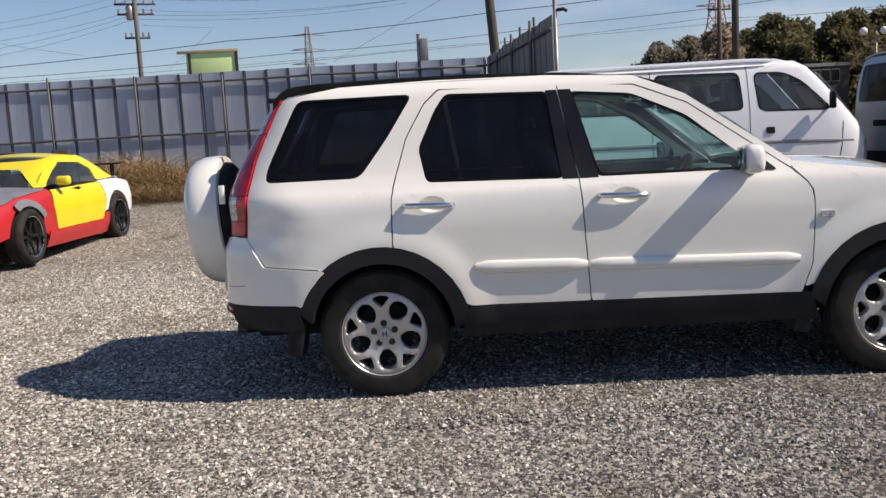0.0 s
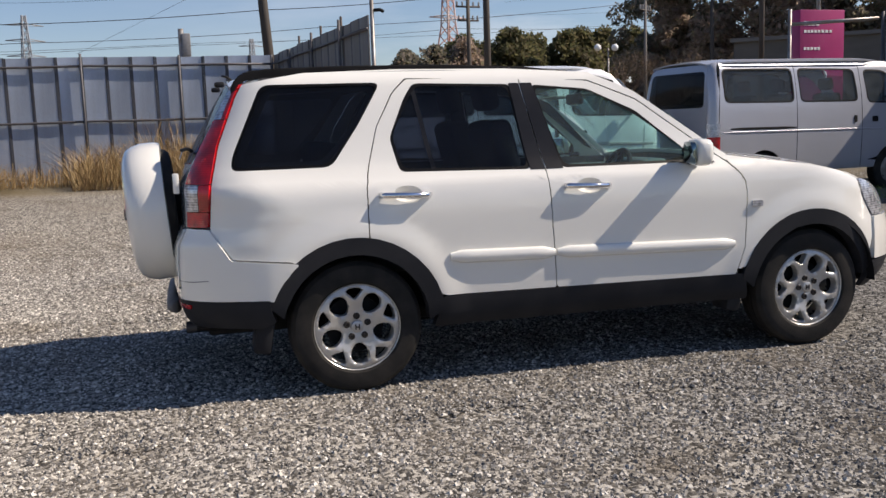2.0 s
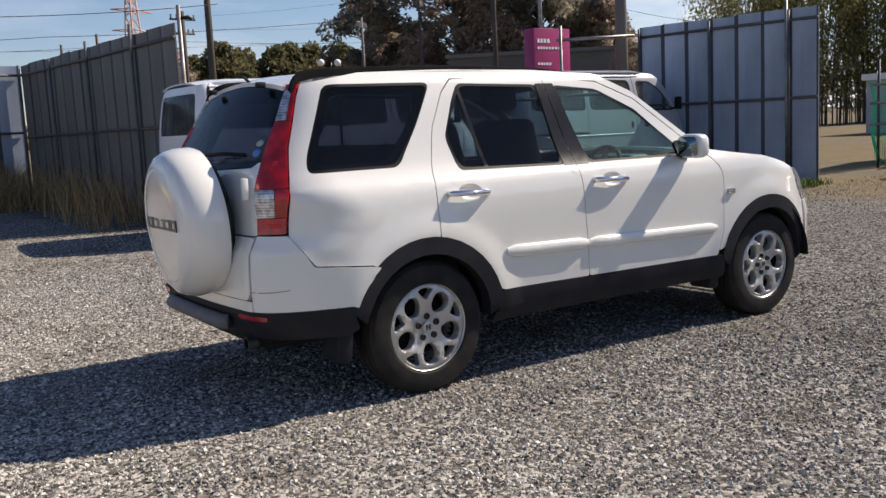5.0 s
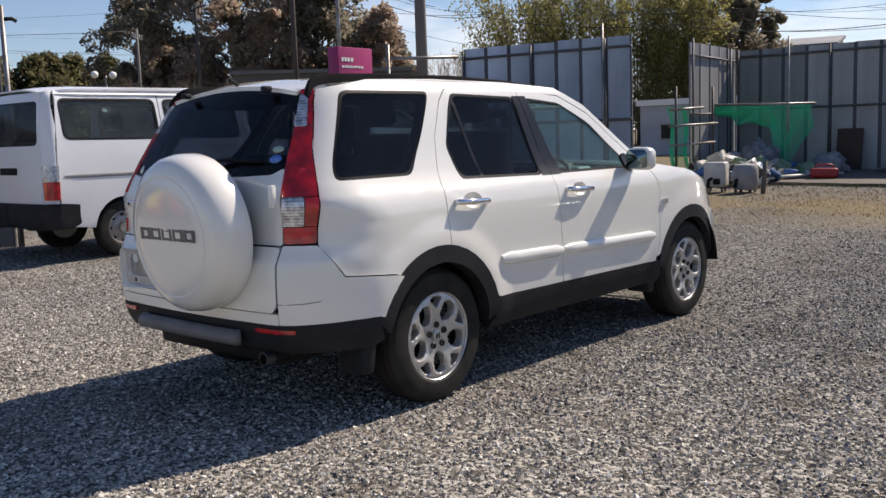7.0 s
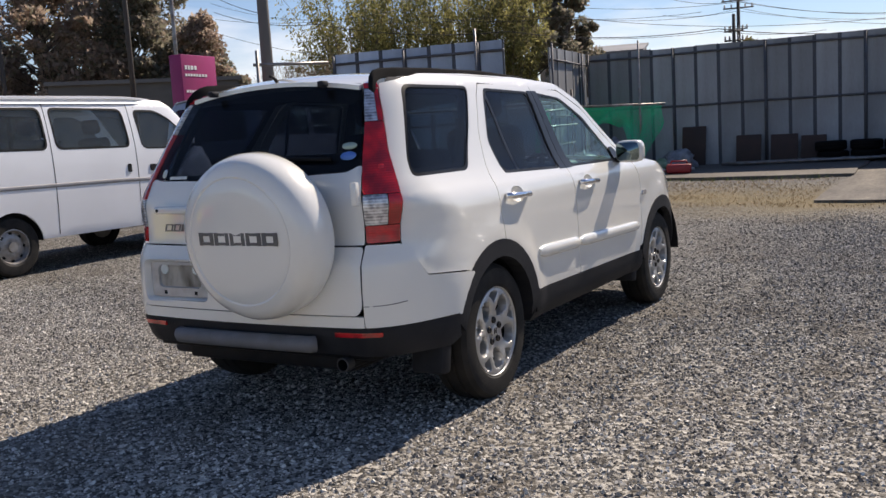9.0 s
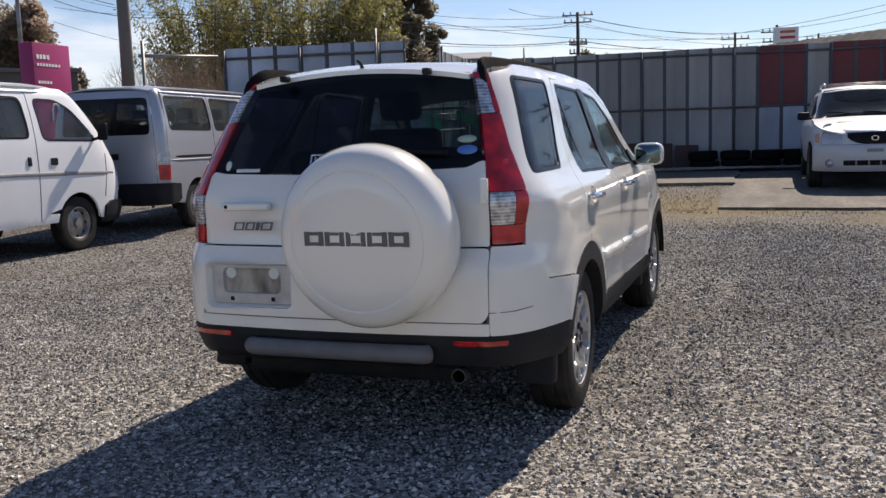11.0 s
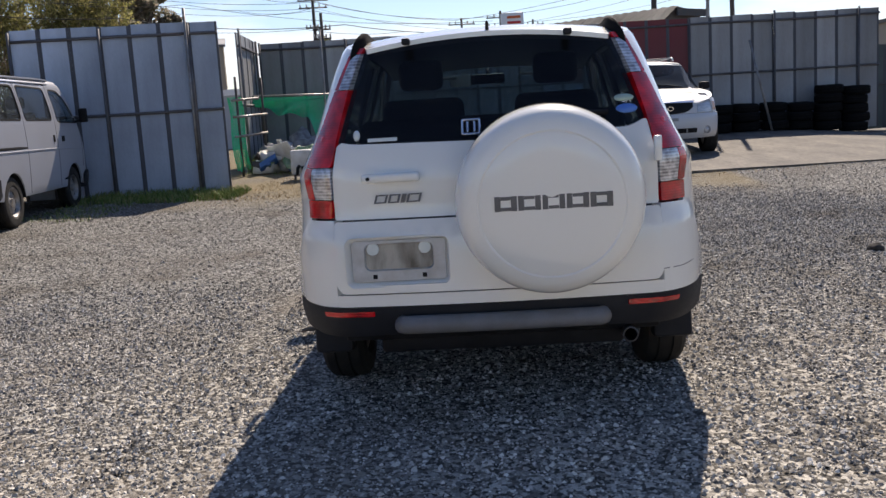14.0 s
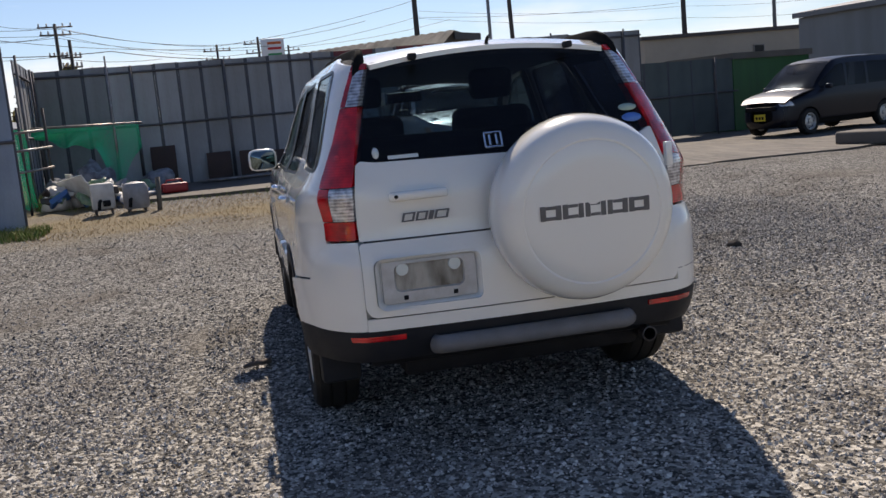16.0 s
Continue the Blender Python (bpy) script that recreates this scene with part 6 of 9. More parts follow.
def tri_face(y, z, off=0.0):
    """A place on the car's blunt front."""
    xf = lerp_tab([(0.28, 3.40), (0.36, 3.47), (0.52, 3.505), (0.64, 3.50), (0.70, 3.455), (0.80, 3.435), (0.88, 3.39), (0.94, 3.30)], z)
    half = lerp_tab([(0.28, 0.77), (0.40, 0.82), (0.66, 0.83), (0.94, 0.80)], z)
    v = min(abs(y) / half, 1.06)
    return Vector((xf + off - 0.40 * v ** 2.8, y, z))


def tri_patch(name, y0, y1, lo, hi, material, parent, off, n=12, rows=5, deep=0.03, label=""):
    """A sheet on the front between two heights that may change with y."""
    bm = bmesh.new()
    g = [[], []]
    for i in range(n + 1):
        y = y0 + (y1 - y0) * i / n
        for k in (0, 1):
            g[k].append([bm.verts.new(tri_face(y, lo(y) + (hi(y) - lo(y)) * j / rows, off - k * deep)) for j in range(rows + 1)])
    for k in (0, 1):
        for i in range(n):
            for j in range(rows):
                bm.faces.new((g[k][i][j], g[k][i + 1][j], g[k][i + 1][j + 1], g[k][i][j + 1]))
    for i in range(n):
        for j in (0, rows):
            bm.faces.new((g[0][i][j], g[0][i + 1][j], g[1][i + 1][j], g[1][i][j]))
    for j in range(rows):
        for i in (0, n):
            bm.faces.new((g[0][i][j], g[0][i][j + 1], g[1][i][j + 1], g[1][i][j]))
    bmesh.ops.recalc_face_normals(bm, faces=bm.faces[:])
    return part(name, bm, material, parent, label, sharp=0.7)


tri_patch("front_bumper", -0.83, 0.83, lambda y: 0.29, lambda y: 0.694, M_DULLWHITE, tri, 0.0, 28, 12, 0.10)
tri_patch("nose_panel", -0.81, 0.81, lambda y: 0.699, lambda y: 0.935, M_DULLWHITE, tri, 0.0, 28, 8, 0.10)
tri_patch("grille", -0.37, 0.37, lambda y: 0.705 + 0.10 * (abs(y) / 0.37) ** 4, lambda y: 0.868 + 0.012 * (1 - (y / 0.37) ** 2), M_BLACK, tri, 0.010, 24, 6)
tri_patch("grille_bar", -0.39, 0.39, lambda y: 0.872 + 0.012 * (1 - (y / 0.37) ** 2), lambda y: 0.895 + 0.014 * (1 - (y / 0.37) ** 2), M_CHROME, tri, 0.018, 20, 2)
tri_patch("lower_intake", -0.42, 0.42, lambda y: 0.385, lambda y: 0.462, M_BLACK, tri, 0.006, 20, 2)
for y in (-0.25, -0.08, 0.08, 0.25):
    tri_patch("intake_bar", y - 0.012, y + 0.012, lambda y: 0.388, lambda y: 0.459, M_GREYBAR, tri, 0.010, 2, 1)
tri_patch("plate_holder", -0.11, 0.11, lambda y: 0.585, lambda y: 0.635, M_GREYBAR, tri, 0.012, 4, 1)
for s in (-1, 1):
    ends = (0.44, 0.72) if s > 0 else (-0.72, -0.44)
    tri_patch("headlight", *ends, lambda y: 0.715, lambda y: 0.885 - 0.25 * max(0.0, 0.50 - abs(y)), M_HEADLAMP, tri, 0.012, 8, 5, label="clear headlight")
    ends = (0.722, 0.80) if s > 0 else (-0.80, -0.722)
    tri_patch("indicator", *ends, lambda y: 0.73, lambda y: 0.87, M_AMBER, tri, 0.012, 4, 4, label="amber indicator")
    bm = bmesh.new()
    p_ = tri_face(s * 0.60, 0.42)
    lathe(bm, [(0.060, -0.02), (0.064, 0.016), (0.050, 0.018), (0.046, 0.004), (0.0, 0.006)], 18, Matrix.Translation(p_) @ Euler((0, radians(90), radians(s * 22))).to_matrix().to_4x4())
    lamp_ = part("fog_lamp", bm, M_GREYBAR, tri)
    bm = bmesh.new()
    lathe(bm, [(0.044, 0.006), (0.03, 0.016), (0.0, 0.02)], 16, Matrix.Translation(p_) @ Euler((0, radians(90), radians(s * 22))).to_matrix().to_4x4())
    part("fog_lens", bm, M_HEADLAMP, lamp_)
bm = bmesh.new()
lathe(bm, [(0.045, 0.005), (0.05, 0.022), (0.036, 0.022), (0.034, 0.010)], 20, Matrix.Translation(tri_face(0, 0.79)) @ Euler((0, radians(90), 0)).to_matrix().to_4x4() @ Matrix.Diagonal((0.75, 1, 1, 1)), closed=True)
part("maker_badge", bm, M_CHROME, tri)
for y0 in (-0.42, 0.12):
    bm = bmesh.new()
    tube(bm, [(2.07, y0 + 0.35, 1.145), (2.0, y0 + 0.1, 1.185), (1.97, y0 - 0.15, 1.20)], 0.010, 6)
    part("wiper", bm, M_BLACK, tri)
bm = bmesh.new()
box(bm, (1.25, 0, 0.44), (3.7, 1.1, 0.2), bevel=0.03)
part("floor_pan", bm, M_BLACK, tri)
bm = bmesh.new()
box(bm, (1.4, 0, 0.85), (3.1, 1.1, 0.4), bevel=0.1)
part("cabin_floor", bm, M_DASH, tri)
for sx, sy in ((1.2, -0.37), (1.2, 0.37), (0.3, -0.37), (0.3, 0.37)):
    car_seat(tri, sx, sy, 0.80)

# dark people carrier by the green shed
DRK = Shell(
    wide=[(0.2, 0.78), (0.4, 0.83), (0.8, 0.845), (1.05, 0.82), (1.65, 0.70), (1.78, 0.62)],
    tail=[(0.3, -0.88), (0.5, -0.95), (1.1, -0.93), (1.78, -0.8)],
    nose=[(0.2, 3.45), (0.4, 3.55), (0.7, 3.52), (0.9, 3.40), (1.02, 2.9), (1.10, 2.65), (1.65, 1.95), (1.78, 1.7)],
    corner=((0.3, 0.15, 0.14), (1.8, 0.15, 0.13)), bow=1.6, power=4.0, turn=0.22)
drk = thing("people_carrier", 17.23, -14.65, 0.04, 108.0, "dark blue-black people carrier with a glinting windscreen", "car")
for mir in (False, True):
    s = 1 if mir else -1
    dw = [[(-0.75, 1.60), (0.55, 1.62), (0.6, 1.08), (-0.78, 1.10)], [(0.65, 1.62), (1.35, 1.62), (1.42, 1.07), (0.68, 1.07)], [(1.45, 1.62), (1.75, 1.58), (2.35, 1.18), (2.38, 1.07), (1.5, 1.07)]]
    body = DRK.panel("body_side", [("s", -0.80, 0.30), ("s", -0.36, 0.26)] + arc(0, 0.31, 0.35, 172, 8, 12) + arc(2.8, 0.31, 0.35, 172, 8, 12) + [(3.2, 0.26), (3.50, 0.30), (3.50, 0.70), (3.36, 0.90), (3.0, 0.99), (2.72, 1.07), (1.96, 1.62), (1.75, 1.72), (0.6, 1.76), ("s", -0.65, 1.74), ("s", -0.77, 1.1)], M_BLACKPAINT, drk, holes=dw, r=0.015, hole_r=0.05, mirror=mir, step=0.14)
    for w in dw:
        DRK.panel("side_window", w, M_DARKGLASS, body, off=-0.006, thick=0.004, r=0.05, mirror=mir, roll=0, step=0.25)
    DRK.panel("front_bumper", [(3.44, 0.22), (3.5499, 0.25), (3.5199, 0.70), (3.42, 0.86)], M_BLACKPAINT, drk, off=0.02, thick=0.04, r=0, mirror=mir, step=0.14)
    DRK.panel("headlight", [(3.22, 0.72), (3.46, 0.72), (3.44, 0.86), (3.30, 0.90)], M_CLEARLENS, drk, off=0.026, thick=0.03, r=0.02, mirror=mir)
    bm = bmesh.new()
    box(bm, (2.25, s * 0.93, 1.10), (0.09, 0.17, 0.12), bevel=0.03, seg=3)
    part("wing_mirror", bm, M_BLACKPAINT, drk)
    for ax in (0.0, 2.8):
        steel_wheel(drk, ax, s * 0.735, 0.31, 0.31, 0.20, 0.195, s, M_ALLOY)
deck("roof", [-0.80 + 2.7 * i / 10 for i in range(11)], lambda x: 0.64, lambda x: lerp_tab([(-0.8, 1.77), (0.0, 1.82), (1.2, 1.82), (1.7, 1.78), (1.9, 1.70)], x), M_BLACKPAINT, drk, crown=0.05)
deck("bonnet", [2.55 + 0.95 * i / 8 for i in range(9)], lambda x: lerp_tab([(2.5, 0.76), (3.2, 0.76), (3.5, 0.66)], x), lambda x: lerp_tab([(2.5, 1.12), (3.0, 1.04), (3.35, 0.94), (3.5, 0.84)], x), M_BLACKPAINT, drk, crown=0.04)
deck("windscreen", [1.85 + 0.78 * i / 6 for i in range(7)], lambda x: lerp_tab([(1.85, 0.63), (2.63, 0.75)], x), lambda x: lerp_tab([(1.85, 1.72), (2.25, 1.45), (2.63, 1.12)], x), M_DARKGLASS, drk, crown=0.03, thick=0.005)
bm = bmesh.new()
box(bm, (3.60, 0, 0.48), (0.012, 0.33, 0.165), bevel=0.006)
part("number_plate", bm, mat("yellow_plate", (0.62, 0.48, 0.03), 0.4, col2=(0.5, 0.38, 0.03), scale=20), drk, "yellow number plate")
bm = bmesh.new()
for k in range(3):
    box(bm, (3.607, 0.09 - 0.09 * k, 0.47), (0.003, 0.06, 0.07))
part("plate_bars", bm, M_BLACK, drk)
bm = bmesh.new()
box(bm, (3.575, 0, 0.68), (0.03, 0.9, 0.10), bevel=0.012)
part("grille", bm, M_BLACK, drk)
bm = bmesh.new()
box(bm, (1.3, 0, 0.55), (4.2, 1.3, 0.7), bevel=0.1)
part("cabin_floor", bm, M_BLACK, drk)
DRK.panel("tailgate", [("r", -0.71, 0.35), ("r", 0.71, 0.35), ("r", 0.68, 1.0), ("r", 0.58, 1.74), ("r", -0.58, 1.74), ("r", -0.68, 1.0)], M_BLACKPAINT, drk, step=0.2)

# stripped sports coupe in three colours
M_YELLOW = mat("yellow_paint", (0.80, 0.66, 0.02), 0.35, col2=(0.70, 0.55, 0.02), scale=3, amount=0.4, coat=0.4)
M_RED = mat("red_paint", (0.52, 0.022, 0.028), 0.38, col2=(0.42, 0.02, 0.025), scale=3, amount=0.5, coat=0.3)
CPE = Shell(
    wide=[(0.12, 0.80), (0.30, 0.86), (0.55, 0.875), (0.76, 0.84), (0.82, 0.79), (1.15, 0.60), (1.22, 0.5)],
    tail=[(0.2, -0.80), (0.5, -0.86), (0.78, -0.83), (0.84, -0.55), (1.05, -0.02), (1.22, 0.4)],
    nose=[(0.12, 3.30), (0.40, 3.36), (0.62, 3.25), (0.76, 2.9), (0.82, 2.2), (0.88, 1.95), (1.15, 1.35), (1.22, 1.15)],
    corner=((0.2, 0.50, 0.40), (0.78, 0.46, 0.36), (1.22, 0.12, 0.12)), bow=1.1, power=5.0, turn=0.40)
cpe = thing("sports_coupe", -5.44, 7.82, height(-5.4, 6.5), -92.3, "yellow, red and white stripped sports coupe with black wheels", "car")
cpe.scale = (1.04, 1.04, 1.04)
M_BONNET = mat("bare_grey_bonnet", (0.22, 0.23, 0.26), 0.5, col2=(0.12, 0.12, 0.13), scale=4, amount=0.6)
for mir in (False, True):
    s = 1 if mir else -1
    C = lambda nm, o, m, **k: CPE.panel(nm, o, m, cpe, mirror=mir, **k)
    door = C("door", [(0.50, 0.33), (1.80, 0.33), (1.86, 0.62), (1.80, 0.80), (0.42, 0.82), (0.38, 0.55)], M_YELLOW, r=0.03)
    C("front_fender", [(1.815, 0.33), (2.03, 0.28)] + arc(2.475, 0.32, 0.36, 178, 4, 12) + [(3.25, 0.25), (3.28, 0.55), (3.0, 0.70), (2.5, 0.80), (1.83, 0.82), (1.875, 0.62)], M_RED, r=0.01)
    C("quarter_panel", [(0.365, 0.55), (0.405, 0.83), (0.1, 0.84), (-0.45, 0.83), ("s", -0.64, 0.79), ("s", -0.70, 0.60), ("s", -0.68, 0.36), ("s", -0.45, 0.36)] + arc(0, 0.32, 0.36, 168, 20, 12) + [(0.45, 0.42)], M_VANWHITE, r=0.01)
    C("side_skirt", [(0.36, 0.14), (2.05, 0.14), (2.02, 0.325), (0.5, 0.325), (0.42, 0.415), (0.34, 0.40)], M_RED, off=0.02, thick=0.04, r=0.01)
    C("rear_bumper", [("r", 0.0, 0.25), ("r", 0.0, 0.60), ("s", -0.705, 0.58), ("s", -0.685, 0.25)], M_RED, off=0.02, thick=0.04, r=0.02)
    C("roof_side", [(0.10, 0.85), (0.40, 0.85), (0.40, 1.0), (0.62, 1.10), (1.15, 1.12), (1.40, 1.03), (1.78, 0.84), (1.95, 0.84), (1.40, 1.14), (1.15, 1.20), (0.45, 1.19), (0.05, 1.02), (-0.35, 0.88)], M_YELLOW, r=0.01)
    C("side_window", [(0.42, 0.85), (1.76, 0.85), (1.40, 1.02), (1.15, 1.11), (0.62, 1.09), (0.42, 1.0)], M_VANGLASS, off=-0.008, thick=0.004, r=0.03, roll=0)
    C("wheel_arch_flare", arc(2.475, 0.32, 0.42, 150, 60, 8) + arc(2.475, 0.32, 0.34, 60, 150, 8), M_BONNET, off=0.04, thick=0.06, r=0.01)
    bm = bmesh.new()
    box(bm, (1.62, s * 0.90, 0.90), (0.11, 0.17, 0.11), bevel=0.035, seg=3)
    part("wing_mirror", bm, M_YELLOW, cpe)
    for ax in (0.0, 2.475):
        m_ = Matrix.Translation((ax, s * 0.80, 0.315)) @ Euler((radians(-90 * s), 0, 0)).to_matrix().to_4x4()
        bm = bmesh.new()
        tyre(bm, 0.315, 0.22, 0.225, m_)
        wheel = part("wheel", bm, M_RUBBER, cpe)
        bm = bmesh.new()
        lathe(bm, [(0.222, -0.06), (0.224, 0.096), (0.232, 0.10), (0.232, 0.09), (0.228, -0.06)], 36, m_, closed=True)
        part("rim_lip", bm, M_CHROME, wheel)
        bm = bmesh.new()
        lathe(bm, [(0.222, -0.02), (0.222, -0.01), (0.05, -0.01), (0.05, 0.03), (0.0, 0.03)], 24, m_)
        for k in range(6):
            box(bm, (0.12, 0, 0.035), (0.20, 0.034, 0.022), m_ @ Euler((0, 0, radians(60 * k))).to_matrix().to_4x4(), bevel=0.006)
        part("spokes", bm, M_BLACK, wheel)
deck("roof", [0.42 + 0.80 * i / 6 for i in range(7)], lambda x: 0.55, lambda x: lerp_tab([(0.4, 1.215), (0.8, 1.25), (1.22, 1.215)], x), M_YELLOW, cpe, crown=0.04)
deck("windscreen", [1.20 + 0.75 * i / 5 for i in range(6)], lambda x: lerp_tab([(1.2, 0.54), (1.95, 0.70)], x), lambda x: lerp_tab([(1.2, 1.215), (1.55, 1.05), (1.95, 0.85)], x), M_VANGLASS, cpe, crown=0.03, thick=0.004)
deck("rear_window", [-0.32 + 0.75 * i / 5 for i in range(6)], lambda x: lerp_tab([(-0.32, 0.66), (0.43, 0.54)], x), lambda x: lerp_tab([(-0.32, 0.90), (0.05, 1.07), (0.43, 1.215)], x), M_DARKGLASS, cpe, crown=0.03, thick=0.004)
deck("bonnet", [1.92 + 1.38 * i / 8 for i in range(9)], lambda x: lerp_tab([(1.9, 0.78), (2.8, 0.78), (3.3, 0.6)], x), lambda x: lerp_tab([(1.9, 0.87), (2.6, 0.82), (3.1, 0.70), (3.3, 0.60)], x), M_BONNET, cpe, crown=0.04)
deck("boot_lid", [-0.82 + 0.52 * i / 5 for i in range(6)], lambda x: lerp_tab([(-0.82, 0.46), (-0.65, 0.62), (-0.3, 0.76)], x), lambda x: lerp_tab([(-0.82, 0.82), (-0.6, 0.88), (-0.3, 0.90)], x), M_VANWHITE, cpe, crown=0.04)
bm = bmesh.new()
box(bm, (-0.80, 0, 1.03), (0.16, 1.24, 0.025), bevel=0.008)
for y in (-0.5, 0.5):
    box(bm, (-0.79, y, 0.93), (0.10, 0.02, 0.19))
part("rear_wing", bm, M_BLACK, cpe)
bm = bmesh.new()
box(bm, (1.15, 0, 0.36), (4.0, 1.1, 0.36), bevel=0.05)
part("floor_pan", bm, M_BLACK, cpe)
for sy in (-0.36, 0.36):
    car_seat(cpe, 0.85, sy, 0.45)
bm = bmesh.new()
for sy in (-0.5, 0.5):
    tube(bm, [(0.5, sy, 0.4), (0.5, sy * 0.9, 1.10), (1.3, sy * 0.9, 1.10), (1.85, sy * 1.2, 0.78)], 0.02, 8)
tube(bm, [(0.5, -0.45, 1.10), (0.5, 0.45, 1.10)], 0.02, 8)
tube(bm, [(0.5, -0.45, 0.5), (0.5, 0.45, 1.08)], 0.02, 8)
part("roll_cage", bm, M_DARKSTEEL, cpe)
bm = bmesh.new()
box(bm, (1.55, 0.30, 1.035), (0.01, 0.16, 0.05), Matrix.Translation((0, 0, 0)))
part("windscreen_paper", bm, M_PAPER, cpe)

# ---- slabs, apron and yard things ----
def slab(name, poly, lift, material, label, step=0.6):
    """A paved sheet that follows the land, with a real edge."""
    bm = bmesh.new()
    vs = []
    for i in range(len(poly)):
        a, b = Vector(poly[i]), Vector(poly[(i + 1) % len(poly)])
        n = max(1, int((b - a).length / 0.35))
        for j in range(n):
            p = a + (b - a) * j / n
            w = 0.06 * noise.noise(Vector((p.x * 1.7, p.y * 1.7, 2.0)))
            vs.append(bm.verts.new((p.x + w, p.y + w, 0)))
    for i in range(len(vs)):
        bm.edges.new((vs[i], vs[(i + 1) % len(vs)]))
    bmesh.ops.triangle_fill(bm, use_beauty=True, edges=bm.edges[:])
    for ax in (0, 1):
        cs = [v.co[ax] for v in bm.verts]
        k = min(cs) + step
        while k < max(cs):
            bmesh.ops.bisect_plane(bm, geom=bm.verts[:] + bm.edges[:] + bm.faces[:], plane_co=(k, 0, 0) if ax == 0 else (0, k, 0), plane_no=(1, 0, 0) if ax == 0 else (0, 1, 0), dist=1e-5)
            k += step
    rim = [e for e in bm.edges if len(e.link_faces) == 1]
    low = {}
    for e in rim:
        for v in e.verts:
            if v not in low:
                low[v] = bm.verts.new((v.co.x, v.co.y, height(v.co.x, v.co.y) - 0.15))
    for v in list(bm.verts):
        if v not in low.values():
            v.co.z = height(v.co.x, v.co.y) + lift
    for e in rim:
        a, b = e.verts
        bm.faces.new((a, b, low[b], low[a]))
    bmesh.ops.recalc_face_normals(bm, faces=bm.faces[:])
    ob = part(name, bm, material, None, label)
    return tagged(ob, label, "paving", kind="structure")


M_ASPHALT = mat("old_dusty_asphalt", (0.085, 0.075, 0.064), 0.9, col2=(0.165, 0.145, 0.118), scale=2.0, amount=0.95, fine=0.55, fine_scale=11, bump=0.4, bump_scale=50, stretch=(0.5, 1.6, 1))
slab("pavement_yard", [(9.45, -0.9), (9.35, -2.5), (9.40, -4.0), (9.5, -6.3), (10.6, -9.5), (12.6, -14.0), (14, -24), (40, -24), (40, -9.2), (17.9, -9.2), (17.2, -5), (16.9, -0.95)], 0.03, M_ASPHALT, "dusty worn asphalt yard with a broken edge", 0.8)
slab("pavement_apron", [(13.55, 3.6), (13.25, 1.5), (13.3, -0.94), (16.85, -0.94), (16.55, 4.6), (13.7, 4.7)], 0.06, M_CONCRETE, "worn concrete apron along the east fence", 0.6)


def blades(name, spots, label, material, category, seed=1):
    """A mass of blades or stalks: spots are (count, x0, x1, y0, y1, tall, spread, thickness, base)."""
    rng = np.random.default_rng(seed)
    V, F = [], []
    for n, x0, x1, y0, y1, tall, lean, wide, heap in spots:
        px, py = rng.uniform(x0, x1, n), rng.uniform(y0, y1, n)
        ang, h = rng.uniform(0, 2 * np.pi, n), tall * rng.uniform(0.45, 1.1, n)
        tilt = rng.normal(0, lean, (n, 2))
        for i in range(n):
            u = (px[i] - (x0 + x1) / 2) / ((x1 - x0) / 2), (py[i] - (y0 + y1) / 2) / ((y1 - y0) / 2)
            z = height(px[i], py[i]) - 0.02 + heap * max(0.0, 1 - u[0] ** 2 - u[1] ** 2) * rng.uniform(0.3, 1.0)
            b = len(V)
            dx, dy = wide * math.cos(ang[i]), wide * math.sin(ang[i])
            tx, ty = tilt[i] * h[i]
            V += [(px[i] - dx, py[i] - dy, z), (px[i] + dx, py[i] + dy, z), (px[i] + tx * 0.4 + dx * 0.7, py[i] + ty * 0.4 + dy * 0.7, z + h[i] * 0.6), (px[i] + tx * 0.4 - dx * 0.7, py[i] + ty * 0.4 - dy * 0.7, z + h[i] * 0.6), (px[i] + tx, py[i] + ty, z + h[i] * (1 if lean < 1.5 else 0.55))]
            F += [(b, b + 1, b + 2, b + 3), (b + 3, b + 2, b + 4)]
    me = bpy.data.meshes.new(name)
    me.from_pydata(V, [], F)
    me.materials.append(material)
    return tagged(new(name, me), label, category, kind="stuff")


def blade_mat(name, cols):
    m, nt, p = node_mat(name)
    ge = nt.nodes.new("ShaderNodeNewGeometry")
    rp = nt.nodes.new("ShaderNodeValToRGB")
    el = rp.color_ramp.elements
    el[0].color, el[1].color = (*cols[0], 1), (*cols[-1], 1)
    for i, c in enumerate(cols[1:-1], 1):
        e = el.new(i / (len(cols) - 1))
        e.color = (*c, 1)
    nt.links.new(ge.outputs["Random Per Island"], rp.inputs["Fac"])
    nt.links.new(rp.outputs["Color"], p.inputs["Base Color"])
    p.inputs["Roughness"].default_value = 0.75
    return m


